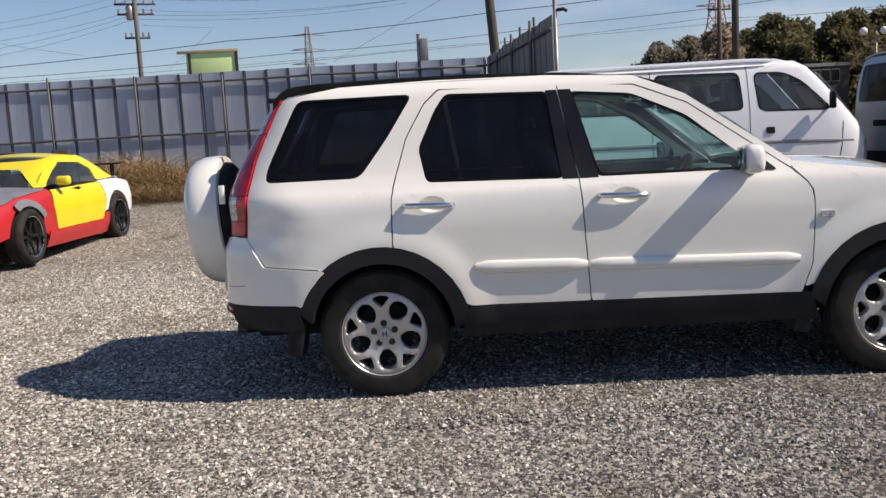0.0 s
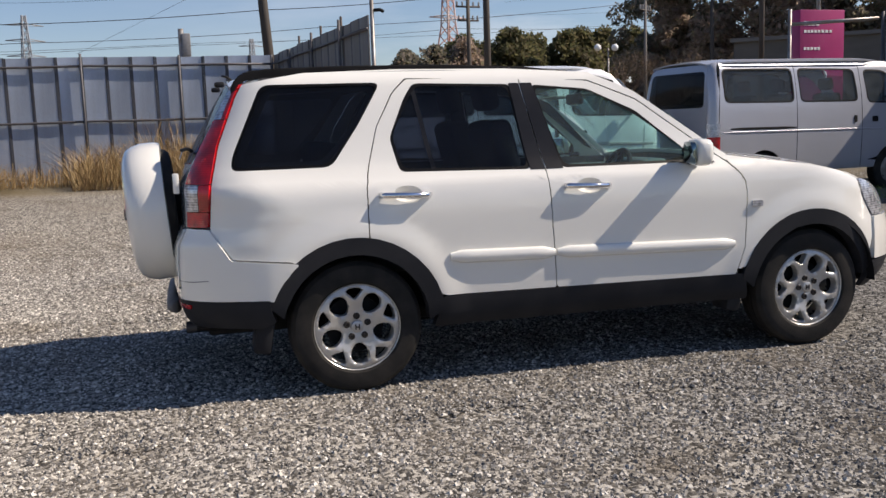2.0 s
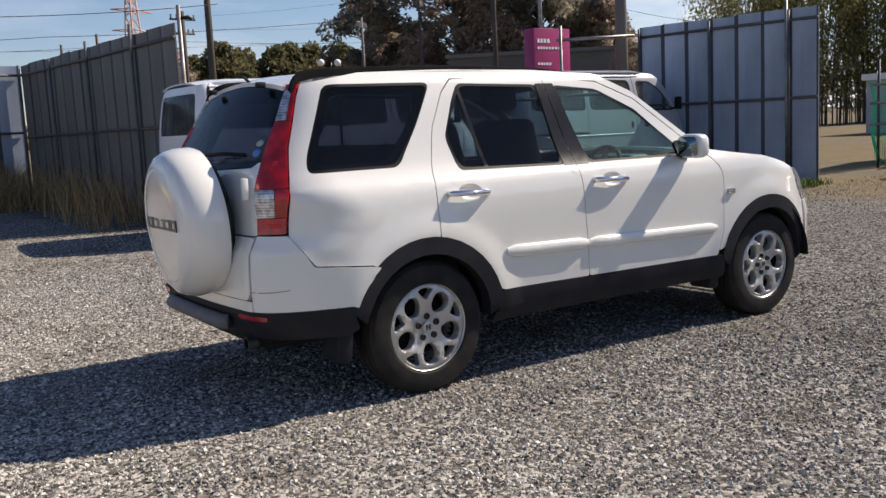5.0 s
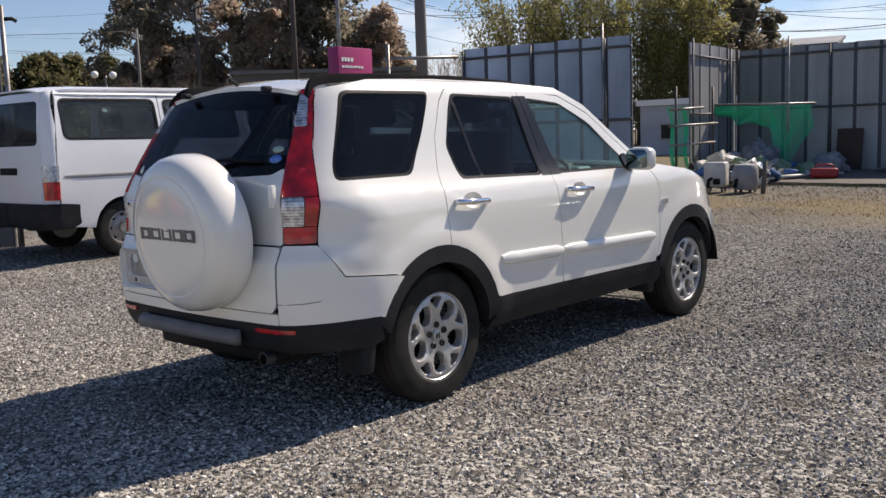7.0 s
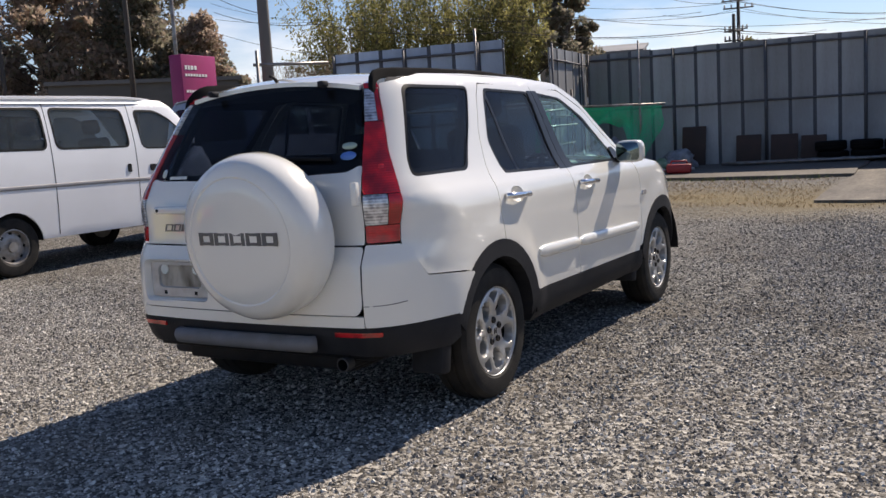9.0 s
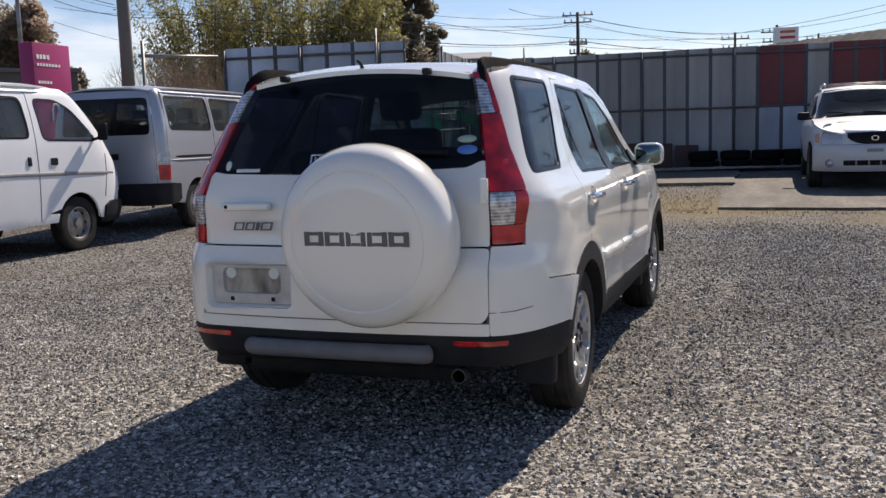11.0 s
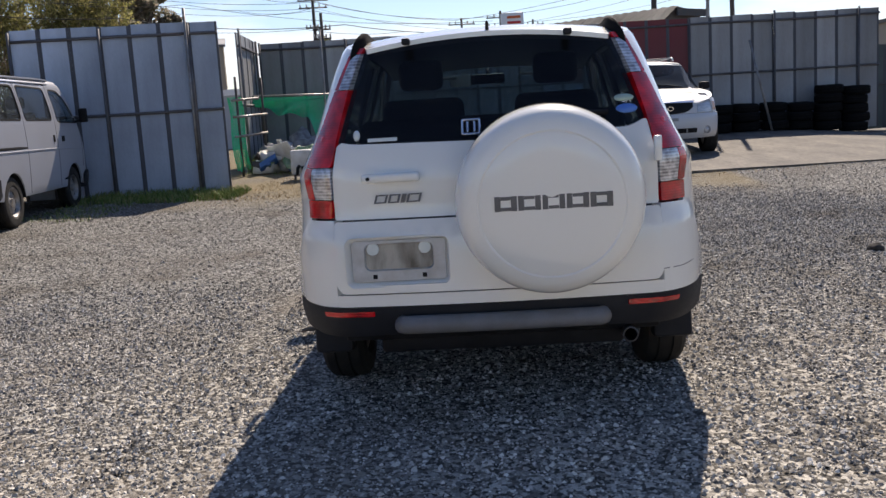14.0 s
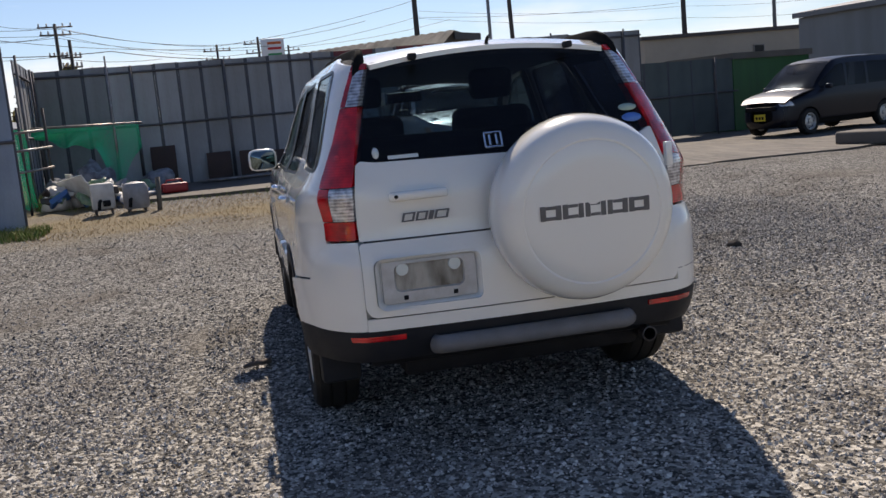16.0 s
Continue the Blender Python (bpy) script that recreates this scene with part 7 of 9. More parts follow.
M_STRAW = blade_mat("dry_straw_stalks", [(0.16, 0.09, 0.04), (0.30, 0.19, 0.08), (0.42, 0.29, 0.13), (0.50, 0.38, 0.20)])
M_BLADE = blade_mat("spring_grass_blades", [(0.05, 0.10, 0.015), (0.11, 0.19, 0.03), (0.20, 0.24, 0.06), (0.33, 0.27, 0.12)])
blades("straw_heap", [(7000, -8.6, -4.6, 12.7, 15.2, 0.55, 2.4, 0.006, 0.75)], "heap of dry brown straw against the fence", M_STRAW, "straw", 2)
blades("dry_grass", [(3400, -3.0, 0.9, 13.4, 15.3, 0.85, 0.55, 0.006, 0.25), (1300, -1.6, 1.2, 12.0, 13.6, 0.6, 0.6, 0.006, 0.1), (700, 0.5, 1.7, 8.4, 13.5, 0.9, 0.35, 0.006, 0), (600, -5.2, -2.8, 14.4, 15.3, 0.5, 0.4, 0.006, 0), (120, -1.6, -0.9, 14.6, 15.3, 1.5, 0.3, 0.005, 0)], "tall dry brown grass at the foot of the fences", M_STRAW, "grass", 3)
blades("weeds", [(5200, 9.0, 13.2, -0.8, 4.0, 0.06, 0.9, 0.005, 0), (900, 8.9, 9.5, -6.5, 0.5, 0.05, 0.8, 0.005, 0)], "low dry weeds and straw on the gravel", M_STRAW, "weeds", 4)
blades("green_grass", [(2600, 9.3, 10.6, 3.9, 6.4, 0.15, 0.5, 0.007, 0), (700, 7.4, 9.4, 5.3, 6.4, 0.08, 0.6, 0.006, 0), (350, 12.9, 13.6, -0.6, 4.2, 0.12, 0.5, 0.006, 0), (260, 13.4, 15.5, 4.2, 4.8, 0.4, 0.4, 0.012, 0)], "fresh green grass by the steel fence", M_BLADE, "grass", 5)


def pole(name, x, y, top, r, label, material, lean=(0, 0), base=None, arms=(), category="utility pole"):
    """A pole with cross arms: (height, half length, turn in degrees)."""
    z0 = height(x, y) - 0.2 if base is None else base
    t = thing(name, x, y, z0, 0, label, category)
    bm = bmesh.new()
    tube(bm, [(0, 0, 0), (lean[0] * 0.5, lean[1] * 0.5, (top - z0) / 2), (lean[0], lean[1], top - z0)], r, 12, r2=r * 0.72)
    part("shaft", bm, material, t)
    for h, half, turn in arms:
        c, s = math.cos(radians(turn)) * half, math.sin(radians(turn)) * half
        bm = bmesh.new()
        tube(bm, [(-c, -s, h - z0), (c, s, h - z0)], 0.05, 6)
        arm = part("cross_arm", bm, M_DARKSTEEL, t)
        for k in (-0.9, -0.45, 0.45, 0.9):
            bm = bmesh.new()
            lathe(bm, [(0.04, 0), (0.06, 0.06), (0.04, 0.12), (0.06, 0.18), (0.02, 0.22)], 8, Matrix.Translation((c * k, s * k, h - z0 + 0.04)))
            part("insulator", bm, M_GREYBAR, arm)
    return t


M_DARKPOLE = mat("dark_brown_pole", (0.075, 0.062, 0.052), 0.8, col2=(0.045, 0.04, 0.036), scale=2, amount=0.6, stretch=(1, 1, 0.2))
pole("utility_pole", 1.80, 22.1, 9.0, 0.16, "dark leaning pole behind the fence corner", M_DARKPOLE, lean=(-0.55, 0))
pole("utility_pole", 12.3, 34.9, 11.0, 0.17, "dark brown utility pole behind the lot", M_DARKPOLE)
pole("utility_pole", 13.6, 42.0, 7.6, 0.13, "utility pole with short cross arms", M_DARKPOLE, arms=((7.2, 0.7, 10), (6.5, 0.6, 10)))
tp = pole("utility_pole", -13.95, 37.5, 12.0, 0.125, "concrete utility pole carrying a transformer and cross arms", M_POLE, arms=((8.3, 0.9, 20), (7.75, 0.9, 20), (7.3, 0.8, 20), (6.25, 0.55, 20)))
bm = bmesh.new()
lathe(bm, [(0.0, 0), (0.15, 0), (0.17, 0.06), (0.17, 0.55), (0.12, 0.63), (0.0, 0.64)], 14, Matrix.Translation((-0.26, 0, 6.9)))
part("transformer", bm, M_PIPE, tp)
cp = pole("camera_post", -0.8, 27.6, 4.7, 0.13, "pale post with a grey box on top", M_PIPE, category="post")
bm = bmesh.new()
box(bm, (0.16, 0, 4.0), (0.28, 0.3, 0.75), bevel=0.03)
part("box", bm, M_GREYBAR, cp)
pole("utility_pole", 15.3, 18.6, 9.5, 0.085, "slim dark steel pole", M_DARKPOLE)
pole("utility_pole", 17.4, 18.9, 9.5, 0.07, "slim steel pole beside the sign", M_PIPE)
pole("utility_pole", 17.2, 15.1, 10.0, 0.19, "thick grey concrete utility pole", M_POLE)
pole("utility_pole", 29.0, 44.0, 9.5, 0.14, "far utility pole with cross arms", M_DARKPOLE, arms=((9.2, 0.9, 70), (8.4, 0.8, 70)))
pole("utility_pole", 22.4, 39.5, 7.2, 0.10, "far slim pole in front of the wood", M_POLE, arms=((6.7, 0.7, 40),))
pole("utility_pole", 62.8, 12.0, 9.5, 0.15, "far utility pole with cross arms", M_DARKPOLE, arms=((9.3, 1.1, 100), (8.8, 1.0, 100), (7.4, 0.6, 100)))
pole("utility_pole", 48.5, 9.05, 6.9, 0.12, "short far utility pole", M_DARKPOLE, arms=((6.0, 0.5, 100), (5.5, 0.5, 100)))
for x, y, top in ((75, 1.86, 8.5), (70, -1.3, 8.4), (90, -4.8, 9.3), (95, 13.5, 8.5), (110, 24, 8.0)):
    pole("utility_pole", x, y, top, 0.13, "far utility pole with cross arms", M_DARKPOLE, arms=((top - 0.5, 1.1, 95), (top - 1.2, 1.0, 95)))
pole("utility_pole", 42.0, -8.2, 8.6, 0.16, "utility pole behind the long building", M_DARKPOLE, arms=((8.2, 1.0, 80), (7.5, 0.9, 80)))
pole("utility_pole", 42.5, -22.8, 8.6, 0.16, "utility pole with a transformer", M_DARKPOLE, arms=((6.9, 0.7, 80),))
pole("utility_pole", 41.0, -27.2, 8.4, 0.12, "utility pole beyond the beige building", M_POLE, arms=((6.9, 0.5, 80),))
pole("fence_pole", 17.72, -5.15, 5.8, 0.047, "pale steel pole standing behind the fence", M_PIPE, category="post")
pole("fence_pole", 17.85, -5.80, 5.8, 0.062, "dark pole standing behind the fence", M_DARKPOLE, lean=(0, 0.12), category="post")
pole("fence_pole", 16.75, -6.3, 2.35, 0.03, "leaning thin pole in front of the tyres", M_PIPE, lean=(0.3, 0.4), base=0.3, category="post")
pole("net_pole", 15.3, 3.42, 3.05, 0.026, "upright scaffold pipe holding the net", M_PIPE, category="post")
lp = pole("lamp_post", 18.9, 36.5, 4.6, 0.05, "post with two white globe lamps", M_PIPE, category="lamp")
for dx in (-0.55, 0.35):
    bm = bmesh.new()
    bmesh.ops.create_uvsphere(bm, u_segments=14, v_segments=10, radius=0.17, matrix=Matrix.Translation((dx, 0, 4.35)))
    part("globe", bm, M_SIGNWHITE, lp)
# end post of the side fence with its small flood lamp
ep = pole("fence_post", 1.88, 8.02, 3.12, 0.04, "steel end post with a small lamp arm", M_PIPE, category="post")
bm = bmesh.new()
tube(bm, [(0, 0, 3.05), (0.12, -0.02, 3.06), (0.17, -0.02, 3.03)], 0.025, 8)
part("lamp_arm", bm, M_BLACK, ep)
for y in (9.9, 11.3, 13.1):
    pole("fence_post", 1.14 + 0.71 * (15.38 - y) / 7.27 + 0.06, y, 3.08, 0.03, "thin post rising above the side fence", M_DARKSTEEL, category="post")
bm = bmesh.new()
tube(bm, [(8.9, 8.35, 2.75), (10.1, 7.6, 2.77)], 0.03, 8)
tube(bm, [(8.95, 8.3, 0.1), (8.95, 8.3, 3.0)], 0.03, 8)
tagged(part("scaffolding", bm, M_PIPE, None), "scaffold pipes standing beside the steel fence", "scaffolding")
bm = bmesh.new()
tube(bm, [(10.62, 4.78, 0.15), (10.6, 4.78, 3.12)], 0.024, 8)
tagged(part("scaffold_pipe", bm, M_PIPE, None), "upright scaffold pipe at the end of the fence", "scaffolding")


# ---- pylons ----
def pylon(x, y, h, material, label):
    t = thing("transmission_tower", x, y, 0, 25, label, "pylon")
    bm = bmesh.new()
    w = h * 0.13
    lv = [(0.0, w), (0.35 * h, w * 0.55), (0.62 * h, w * 0.26), (h, w * 0.10)]
    for sx, sy in ((1, 1), (1, -1), (-1, 1), (-1, -1)):
        tube(bm, [(sx * b, sy * b, z) for z, b in lv], h * 0.005, 4)
    k, zs = 14, []
    for i in range(k + 1):
        z = h * (i / k) ** 0.8
        zs.append((z, lerp_tab(lv, z)))
    for (z0, b0), (z1, b1) in zip(zs, zs[1:]):
        for s in (1, -1):
            tube(bm, [(-b0, s * b0, z0), (b1, s * b1, z1)], h * 0.0035, 4, cap=False)
            tube(bm, [(b0, s * b0, z0), (-b1, s * b1, z1)], h * 0.0035, 4, cap=False)
            tube(bm, [(s * b0, -b0, z0), (s * b1, b1, z1)], h * 0.0035, 4, cap=False)
    part("lattice", bm, material, t)
    for f in (0.68, 0.80, 0.92):
        bm = bmesh.new()
        a = h * 0.15
        tube(bm, [(-a, 0, f * h), (0, 0, f * h + h * 0.02), (a, 0, f * h)], h * 0.005, 4)
        tube(bm, [(-a, 0, f * h), (a, 0, f * h)], h * 0.004, 4)
        part("cross_arm", bm, material, t)


M_PYRED = mat("red_white_tower_steel", (0.42, 0.14, 0.10), 0.6, col2=(0.5, 0.45, 0.43), scale=0.15, amount=1.0, stretch=(0.2, 0.2, 1))
M_PYGREY = mat("far_grey_tower_steel", (0.22, 0.24, 0.27), 0.6)
pylon(54.0, 190.0, 34.0, M_PYRED, "red and white lattice transmission tower far off")
pylon(-26.5, 169.0, 21.5, M_PYGREY, "grey lattice transmission tower far off")
pylon(14.0, 210.0, 21.0, M_PYGREY, "grey lattice transmission tower far off")


# ---- overhead cables ----
def cable(name, pts, r=0.018, sag=0.4):
    """Hanging cables from post to post."""
    bm = bmesh.new()
    line = []
    for a, b in zip(pts, pts[1:]):
        a, b = Vector(a), Vector(b)
        for i in range(10):
            t = i / 10
            line.append(a + (b - a) * t - Vector((0, 0, sag * 4 * t * (1 - t))))
    line.append(Vector(pts[-1]))
    tube(bm, line, r * 0.72, 5)
    return tagged(part(name, bm, M_WIRE, None), "black overhead cable hung between poles", "cable", "overhead cables")


cable("overhead_cable", [(-21.1, 30.0, 4.5), (-8.1, 30.0, 5.1), (2.1, 30.0, 5.6), (10.9, 30.0, 6.3)], 0.019, 0.1)
cable("overhead_cable", [(-21.2, 30.0, 4.2), (-6.0, 30.0, 4.5), (4.6, 30.0, 5.0), (16.4, 30.0, 5.8)], 0.014, 0.1)
cable("overhead_cable", [(-22.5, 32.0, 3.9), (-1.9, 32.0, 4.5), (10.1, 32.0, 5.1), (20.2, 32.0, 5.2)], 0.010, 0.1)
cable("overhead_cable", [(-21.2, 34.0, 4.3), (0.3, 34.0, 4.8), (18.2, 34.0, 5.4)], 0.009, 0.1)
cable("overhead_cable", [(-24.1, 37.5, 7.1), (-13.9, 37.5, 8.3), (-1.6, 37.5, 8.1)], 0.009, 0.3)
cable("overhead_cable", [(-24.2, 37.5, 6.8), (-13.9, 37.5, 8.0), (-1.6, 37.5, 7.8)], 0.009, 0.3)
cable("overhead_cable", [(-24.2, 37.5, 6.3), (-13.9, 37.5, 7.5), (-1.6, 37.5, 7.3)], 0.009, 0.3)
cable("overhead_cable", [(-24.3, 37.5, 5.9), (-14.0, 37.5, 7.3), (-1.6, 37.5, 7.3)], 0.009, 0.3)
cable("overhead_cable", [(-24.3, 37.5, 5.5), (-14.0, 37.5, 7.1), (-1.6, 37.5, 7.1)], 0.009, 0.3)
cable("overhead_cable", [(-25.4, 37.5, 7.6), (-16.5, 37.5, 5.6)], 0.009, 0.1)
cable("overhead_cable", [(-5.1, 37.5, 4.7), (0.2, 37.5, 7.3)], 0.009, 0.0)
cable("overhead_cable", [(-13.7, 37.5, 6.8), (-10.4, 37.5, 6.5), (-12.6, 37.5, 4.8)], 0.007, 0.0)
cable("overhead_cable", [(26.0, 25.1, 7.6), (26.0, 22.4, 6.6)], 0.019, 0.1)
cable("overhead_cable", [(27.0, 26.2, 7.2), (27.0, 20.7, 6.1), (27.0, 12.1, 4.9), (27.0, 4.6, 4.2), (27.0, -2.2, 3.7)], 0.019, 0.25)
cable("overhead_cable", [(27.0, 26.2, 6.9), (27.0, 16.9, 6.2), (27.0, 9.9, 5.2), (27.0, -0.3, 4.0)], 0.012, 0.3)
cable("overhead_cable", [(28.0, 27.2, 6.5), (28.0, 21.6, 5.0)], 0.012, 0.1)
cable("overhead_cable", [(28.0, 78.6, 11.0), (28.0, 39.8, 7.1), (28.0, 32.2, 6.2)], 0.009, 0.2)
cable("overhead_cable", [(28.0, 78.3, 12.1), (28.0, 39.6, 8.9)], 0.011, 0.2)
cable("overhead_cable", [(28.0, 27.3, 7.8), (28.0, 21.3, 6.4), (28.0, 12.5, 5.6), (28.0, 5.4, 4.9)], 0.011, 0.2)
cable("overhead_cable", [(62.0, 24.0, 10.2), (62.0, 11.8, 9.1), (62.0, 2.0, 7.3), (62.0, -8.6, 8.2)], 0.022, 0.3)
cable("overhead_cable", [(62.0, 24.0, 9.4), (62.0, 11.8, 8.5), (62.0, -1.0, 6.8), (62.0, -14.7, 7.9)], 0.019, 0.4)
cable("overhead_cable", [(50.0, 19.6, 6.8), (50.0, 10.2, 6.2), (50.0, 4.6, 5.7)], 0.019, 0.2)
cable("overhead_cable", [(62.0, 16.8, 10.0), (62.0, 11.9, 9.2), (62.0, 1.9, 7.2), (62.0, -12.3, 9.4)], 0.022, 0.3)
cable("overhead_cable", [(62.0, 17.0, 8.8), (62.0, 11.8, 8.7), (62.0, 1.2, 6.5), (62.0, -12.2, 8.2), (62.0, -32.3, 7.9)], 0.019, 0.3)
cable("overhead_cable", [(50.0, -10.0, 7.3), (50.0, -26.6, 6.5), (50.0, -40.8, 6.7)], 0.012, 0.3)
cable("overhead_cable", [(50.0, -9.9, 6.9), (50.0, -26.6, 5.8), (50.0, -40.8, 5.8)], 0.012, 0.3)


# ---- sign, hoarding, buildings ----
sg = thing("roadside_sign", 15.35, 16.2, 0.2, 4, "magenta roadside sign with white marks", "sign")
bm = bmesh.new()
box(bm, (0, 0, 1.85), (1.42, 0.42, 3.72), bevel=0.02)
part("sign_body", bm, M_SIGN, sg)
for z, widths in ((3.36, (0.11, 0.10, 0.13, 0.12)), (3.16, (0.10, 0.09, 0.10, 0.10, 0.10, 0.11, 0.12, 0.10)), (2.72, (0.10, 0.09, 0.10, 0.10, 0.10))):
    x = -0.60
    for w in widths:
        bm = bmesh.new()
        box(bm, (x + w / 2, -0.215, z), (w * 0.75, 0.012, 0.11 if z > 3.3 else 0.07))
        part("sign_mark", bm, M_SIGNWHITE, sg)
        x += w * 1.12
bm = bmesh.new()
tube(bm, [(-0.15, -0.22, 1.75), (-0.15, -0.22, 2.05), (-0.08, -0.22, 2.17), (0.05, -0.22, 2.17), (0.12, -0.22, 2.05), (0.12, -0.22, 1.85)], 0.032, 6)
prism(bm, [(-0.03, 0.0), (0.27, 0.0), (0.12, -0.17)], -0.012, 0.012, Matrix.Translation((0, -0.22, 1.88)) @ Euler((radians(90), 0, 0)).to_matrix().to_4x4())
part("turn_arrow", bm, M_SIGNWHITE, sg)

M_LIME = mat("pale_green_board", (0.62, 0.82, 0.38), 0.6, col2=(0.52, 0.72, 0.32), scale=2)
hd = thing("hoarding", -8.7, 29.8, 3.5, 2, "pale green board with a wooden frame above the fence", "board")
bm = bmesh.new()
box(bm, (0, 0, 0.55), (1.85, 0.08, 1.30), bevel=0.01)
part("board", bm, M_LIME, hd)
bm = bmesh.new()
box(bm, (-0.1, -0.02, 1.24), (2.3, 0.14, 0.11), Matrix(), bevel=0.01)
part("frame_top", bm, mat("pale_timber", (0.46, 0.38, 0.27), 0.8, col2=(0.35, 0.28, 0.2), scale=4), hd)
for x in (-0.8, 0.95):
    bm = bmesh.new()
    box(bm, (x, -0.02, -0.9), (0.1, 0.1, 4.3))
    part("post", bm, M_DARKSTEEL, hd)


def building(name, x, y, z, rz, w, d, h, label, wall, roof, rows=(), slope=0.0, eave=0.15):
    """Walls, a roof slab and rows of windows: (height, size_w, size_h, positions along the front)."""
    b = thing(name, x, y, z, rz, label, "building")
    bm = bmesh.new()
    vs = [(-w / 2, 0, 0), (w / 2, 0, 0), (w / 2, d, 0), (-w / 2, d, 0), (-w / 2, 0, h), (w / 2, 0, h), (w / 2, d, h + slope), (-w / 2, d, h + slope)]
    vs = [bm.verts.new(v) for v in vs]
    for f in ((0, 1, 5, 4), (1, 2, 6, 5), (2, 3, 7, 6), (3, 0, 4, 7), (4, 5, 6, 7), (3, 2, 1, 0)):
        bm.faces.new([vs[i] for i in f])
    part("wall", bm, wall, b, smooth=False)
    bm = bmesh.new()
    e = eave
    lo = [(-w / 2 - e, -e, h), (w / 2 + e, -e, h), (w / 2 + e, d + e, h + slope), (-w / 2 - e, d + e, h + slope)]
    a = [bm.verts.new(v) for v in lo]
    c = [bm.verts.new((p, q, r + 0.18)) for p, q, r in lo]
    bm.faces.new(a[::-1])
    bm.faces.new(c)
    for i in range(4):
        bm.faces.new((a[i], a[(i + 1) % 4], c[(i + 1) % 4], c[i]))
    part("roof", bm, roof, b, smooth=False)
    for zh, sw, sh, xs_ in rows:
        for x_ in xs_:
            bm = bmesh.new()
            box(bm, (x_, -0.03, zh), (sw, 0.08, sh))
            win = part("window", bm, M_PIPE, b)
            bm = bmesh.new()
            box(bm, (x_, -0.075, zh), (sw * 0.86, 0.02, sh * 0.84))
            part("pane", bm, M_GLOSSBLACK, win)
    return b


M_BEIGE = mat("beige_wall_panel", (0.40, 0.34, 0.27), 0.8, col2=(0.33, 0.28, 0.22), scale=0.4, amount=0.7, fine=0.06, fine_scale=3)
M_GREYWALL = mat("grey_ribbed_wall", (0.24, 0.25, 0.26), 0.6, 0.2, col2=(0.17, 0.175, 0.18), scale=0.5, amount=0.7, stretch=(3, 3, 0.3))
M_ROOFGREY = mat("grey_sheet_roof", (0.22, 0.22, 0.225), 0.6, 0.2, col2=(0.16, 0.155, 0.15), scale=0.4, amount=0.7)
building("warehouse", 40.0, -25.0, 0.0, -90, 11.4, 8, 4.0, "beige flat-roofed warehouse with pipes and vents", M_BEIGE, M_DARKSTEEL, ((2.6, 0.5, 0.6, (-3.6, -2.6)), (3.1, 0.6, 0.5, (0.6,))))
building("metal_shed", 21.7, -20.2, 0.0, -161.8, 9.0, 5, 3.5, "grey ribbed metal shed with a sloping roofline", M_GREYWALL, M_ROOFGREY, slope=0.6)


def ridged_shed(name, a, b, label):
    """A long shed: ribbed roof slope from the ridge a-b, with the end wall in view."""
    t = thing(name, a[0], a[1], 0.0, math.degrees(math.atan2(b[1] - a[1], b[0] - a[0])), label, "building")
    L, top = math.hypot(b[0] - a[0], b[1] - a[1]), a[2]
    bm = bmesh.new()
    prism(bm, [(1.6, 0.0), (1.6, top - 0.95), (0.0, top - 0.03), (-1.25, top - 0.22), (-1.25, 0.0)], 0, L, Matrix(((0, 0, 1, 0), (1, 0, 0, 0), (0, 1, 0, 0), (0, 0, 0, 1))))
    part("wall", bm, M_DARKWALL, t, smooth=False)
    bm = bmesh.new()
    n = int(L / 0.16)
    rows = [[], [], []]
    for i in range(n + 1):
        up = 0.03 if i % 2 else 0.0
        for k, (y, z) in enumerate(((1.75, top - 1.02), (0.0, top), (-1.35, top - 0.20))):
            rows[k].append(bm.verts.new((-0.1 + (L + 0.2) * i / n, y, z + up)))
    for r0, r1 in zip(rows, rows[1:]):
        for i in range(n):
            bm.faces.new((r0[i], r0[i + 1], r1[i + 1], r1[i]))
    bmesh.ops.solidify(bm, geom=bm.faces[:], thickness=0.03)
    part("roof", bm, M_PALEROOF, t, "pale grey ribbed roof", smooth=False)
    bm = bmesh.new()
    box(bm, (-0.12, -0.65, top - 0.16), (0.05, 1.45, 0.20), Matrix.Translation((0, 0, 0)))
    part("barge_board", bm, M_DARKSTEEL, t)
    return t


M_DARKWALL = mat("dark_brown_wall", (0.10, 0.085, 0.075), 0.8, col2=(0.07, 0.06, 0.055), scale=1.0, amount=0.7, stretch=(3, 3, 0.4))
M_PALEROOF = mat("pale_grey_ribbed_roof", (0.16, 0.16, 0.165), 0.7, 0.1, col2=(0.11, 0.105, 0.10), scale=0.8, amount=0.7)
ridged_shed("long_shed", (22.5, -5.34, 3.67), (29.0, 0.95, 3.67), "long shed with a pale ribbed roof behind the fence")
building("grey_house", 27.2, 31.0, 0.0, -40.5, 8.5, 5, 4.55, "weathered grey wooden building in front of the wood", mat("weathered_boards", (0.13, 0.12, 0.11), 0.8, col2=(0.08, 0.075, 0.07), scale=0.6, amount=0.7, stretch=(1, 1, 3)), mat("dull_roof", (0.16, 0.155, 0.15), 0.8, col2=(0.11, 0.10, 0.10), scale=0.6))
building("site_hut", 20.2, 47.0, 0.0, 10, 4.0, 2.4, 3.65, "tall dark hut with a row of windows", M_DARKSTEEL, M_ROOFGREY, ((3.15, 0.5, 0.7, (-1.15, -0.58, 0.0, 0.58, 1.15)),), eave=0.1)
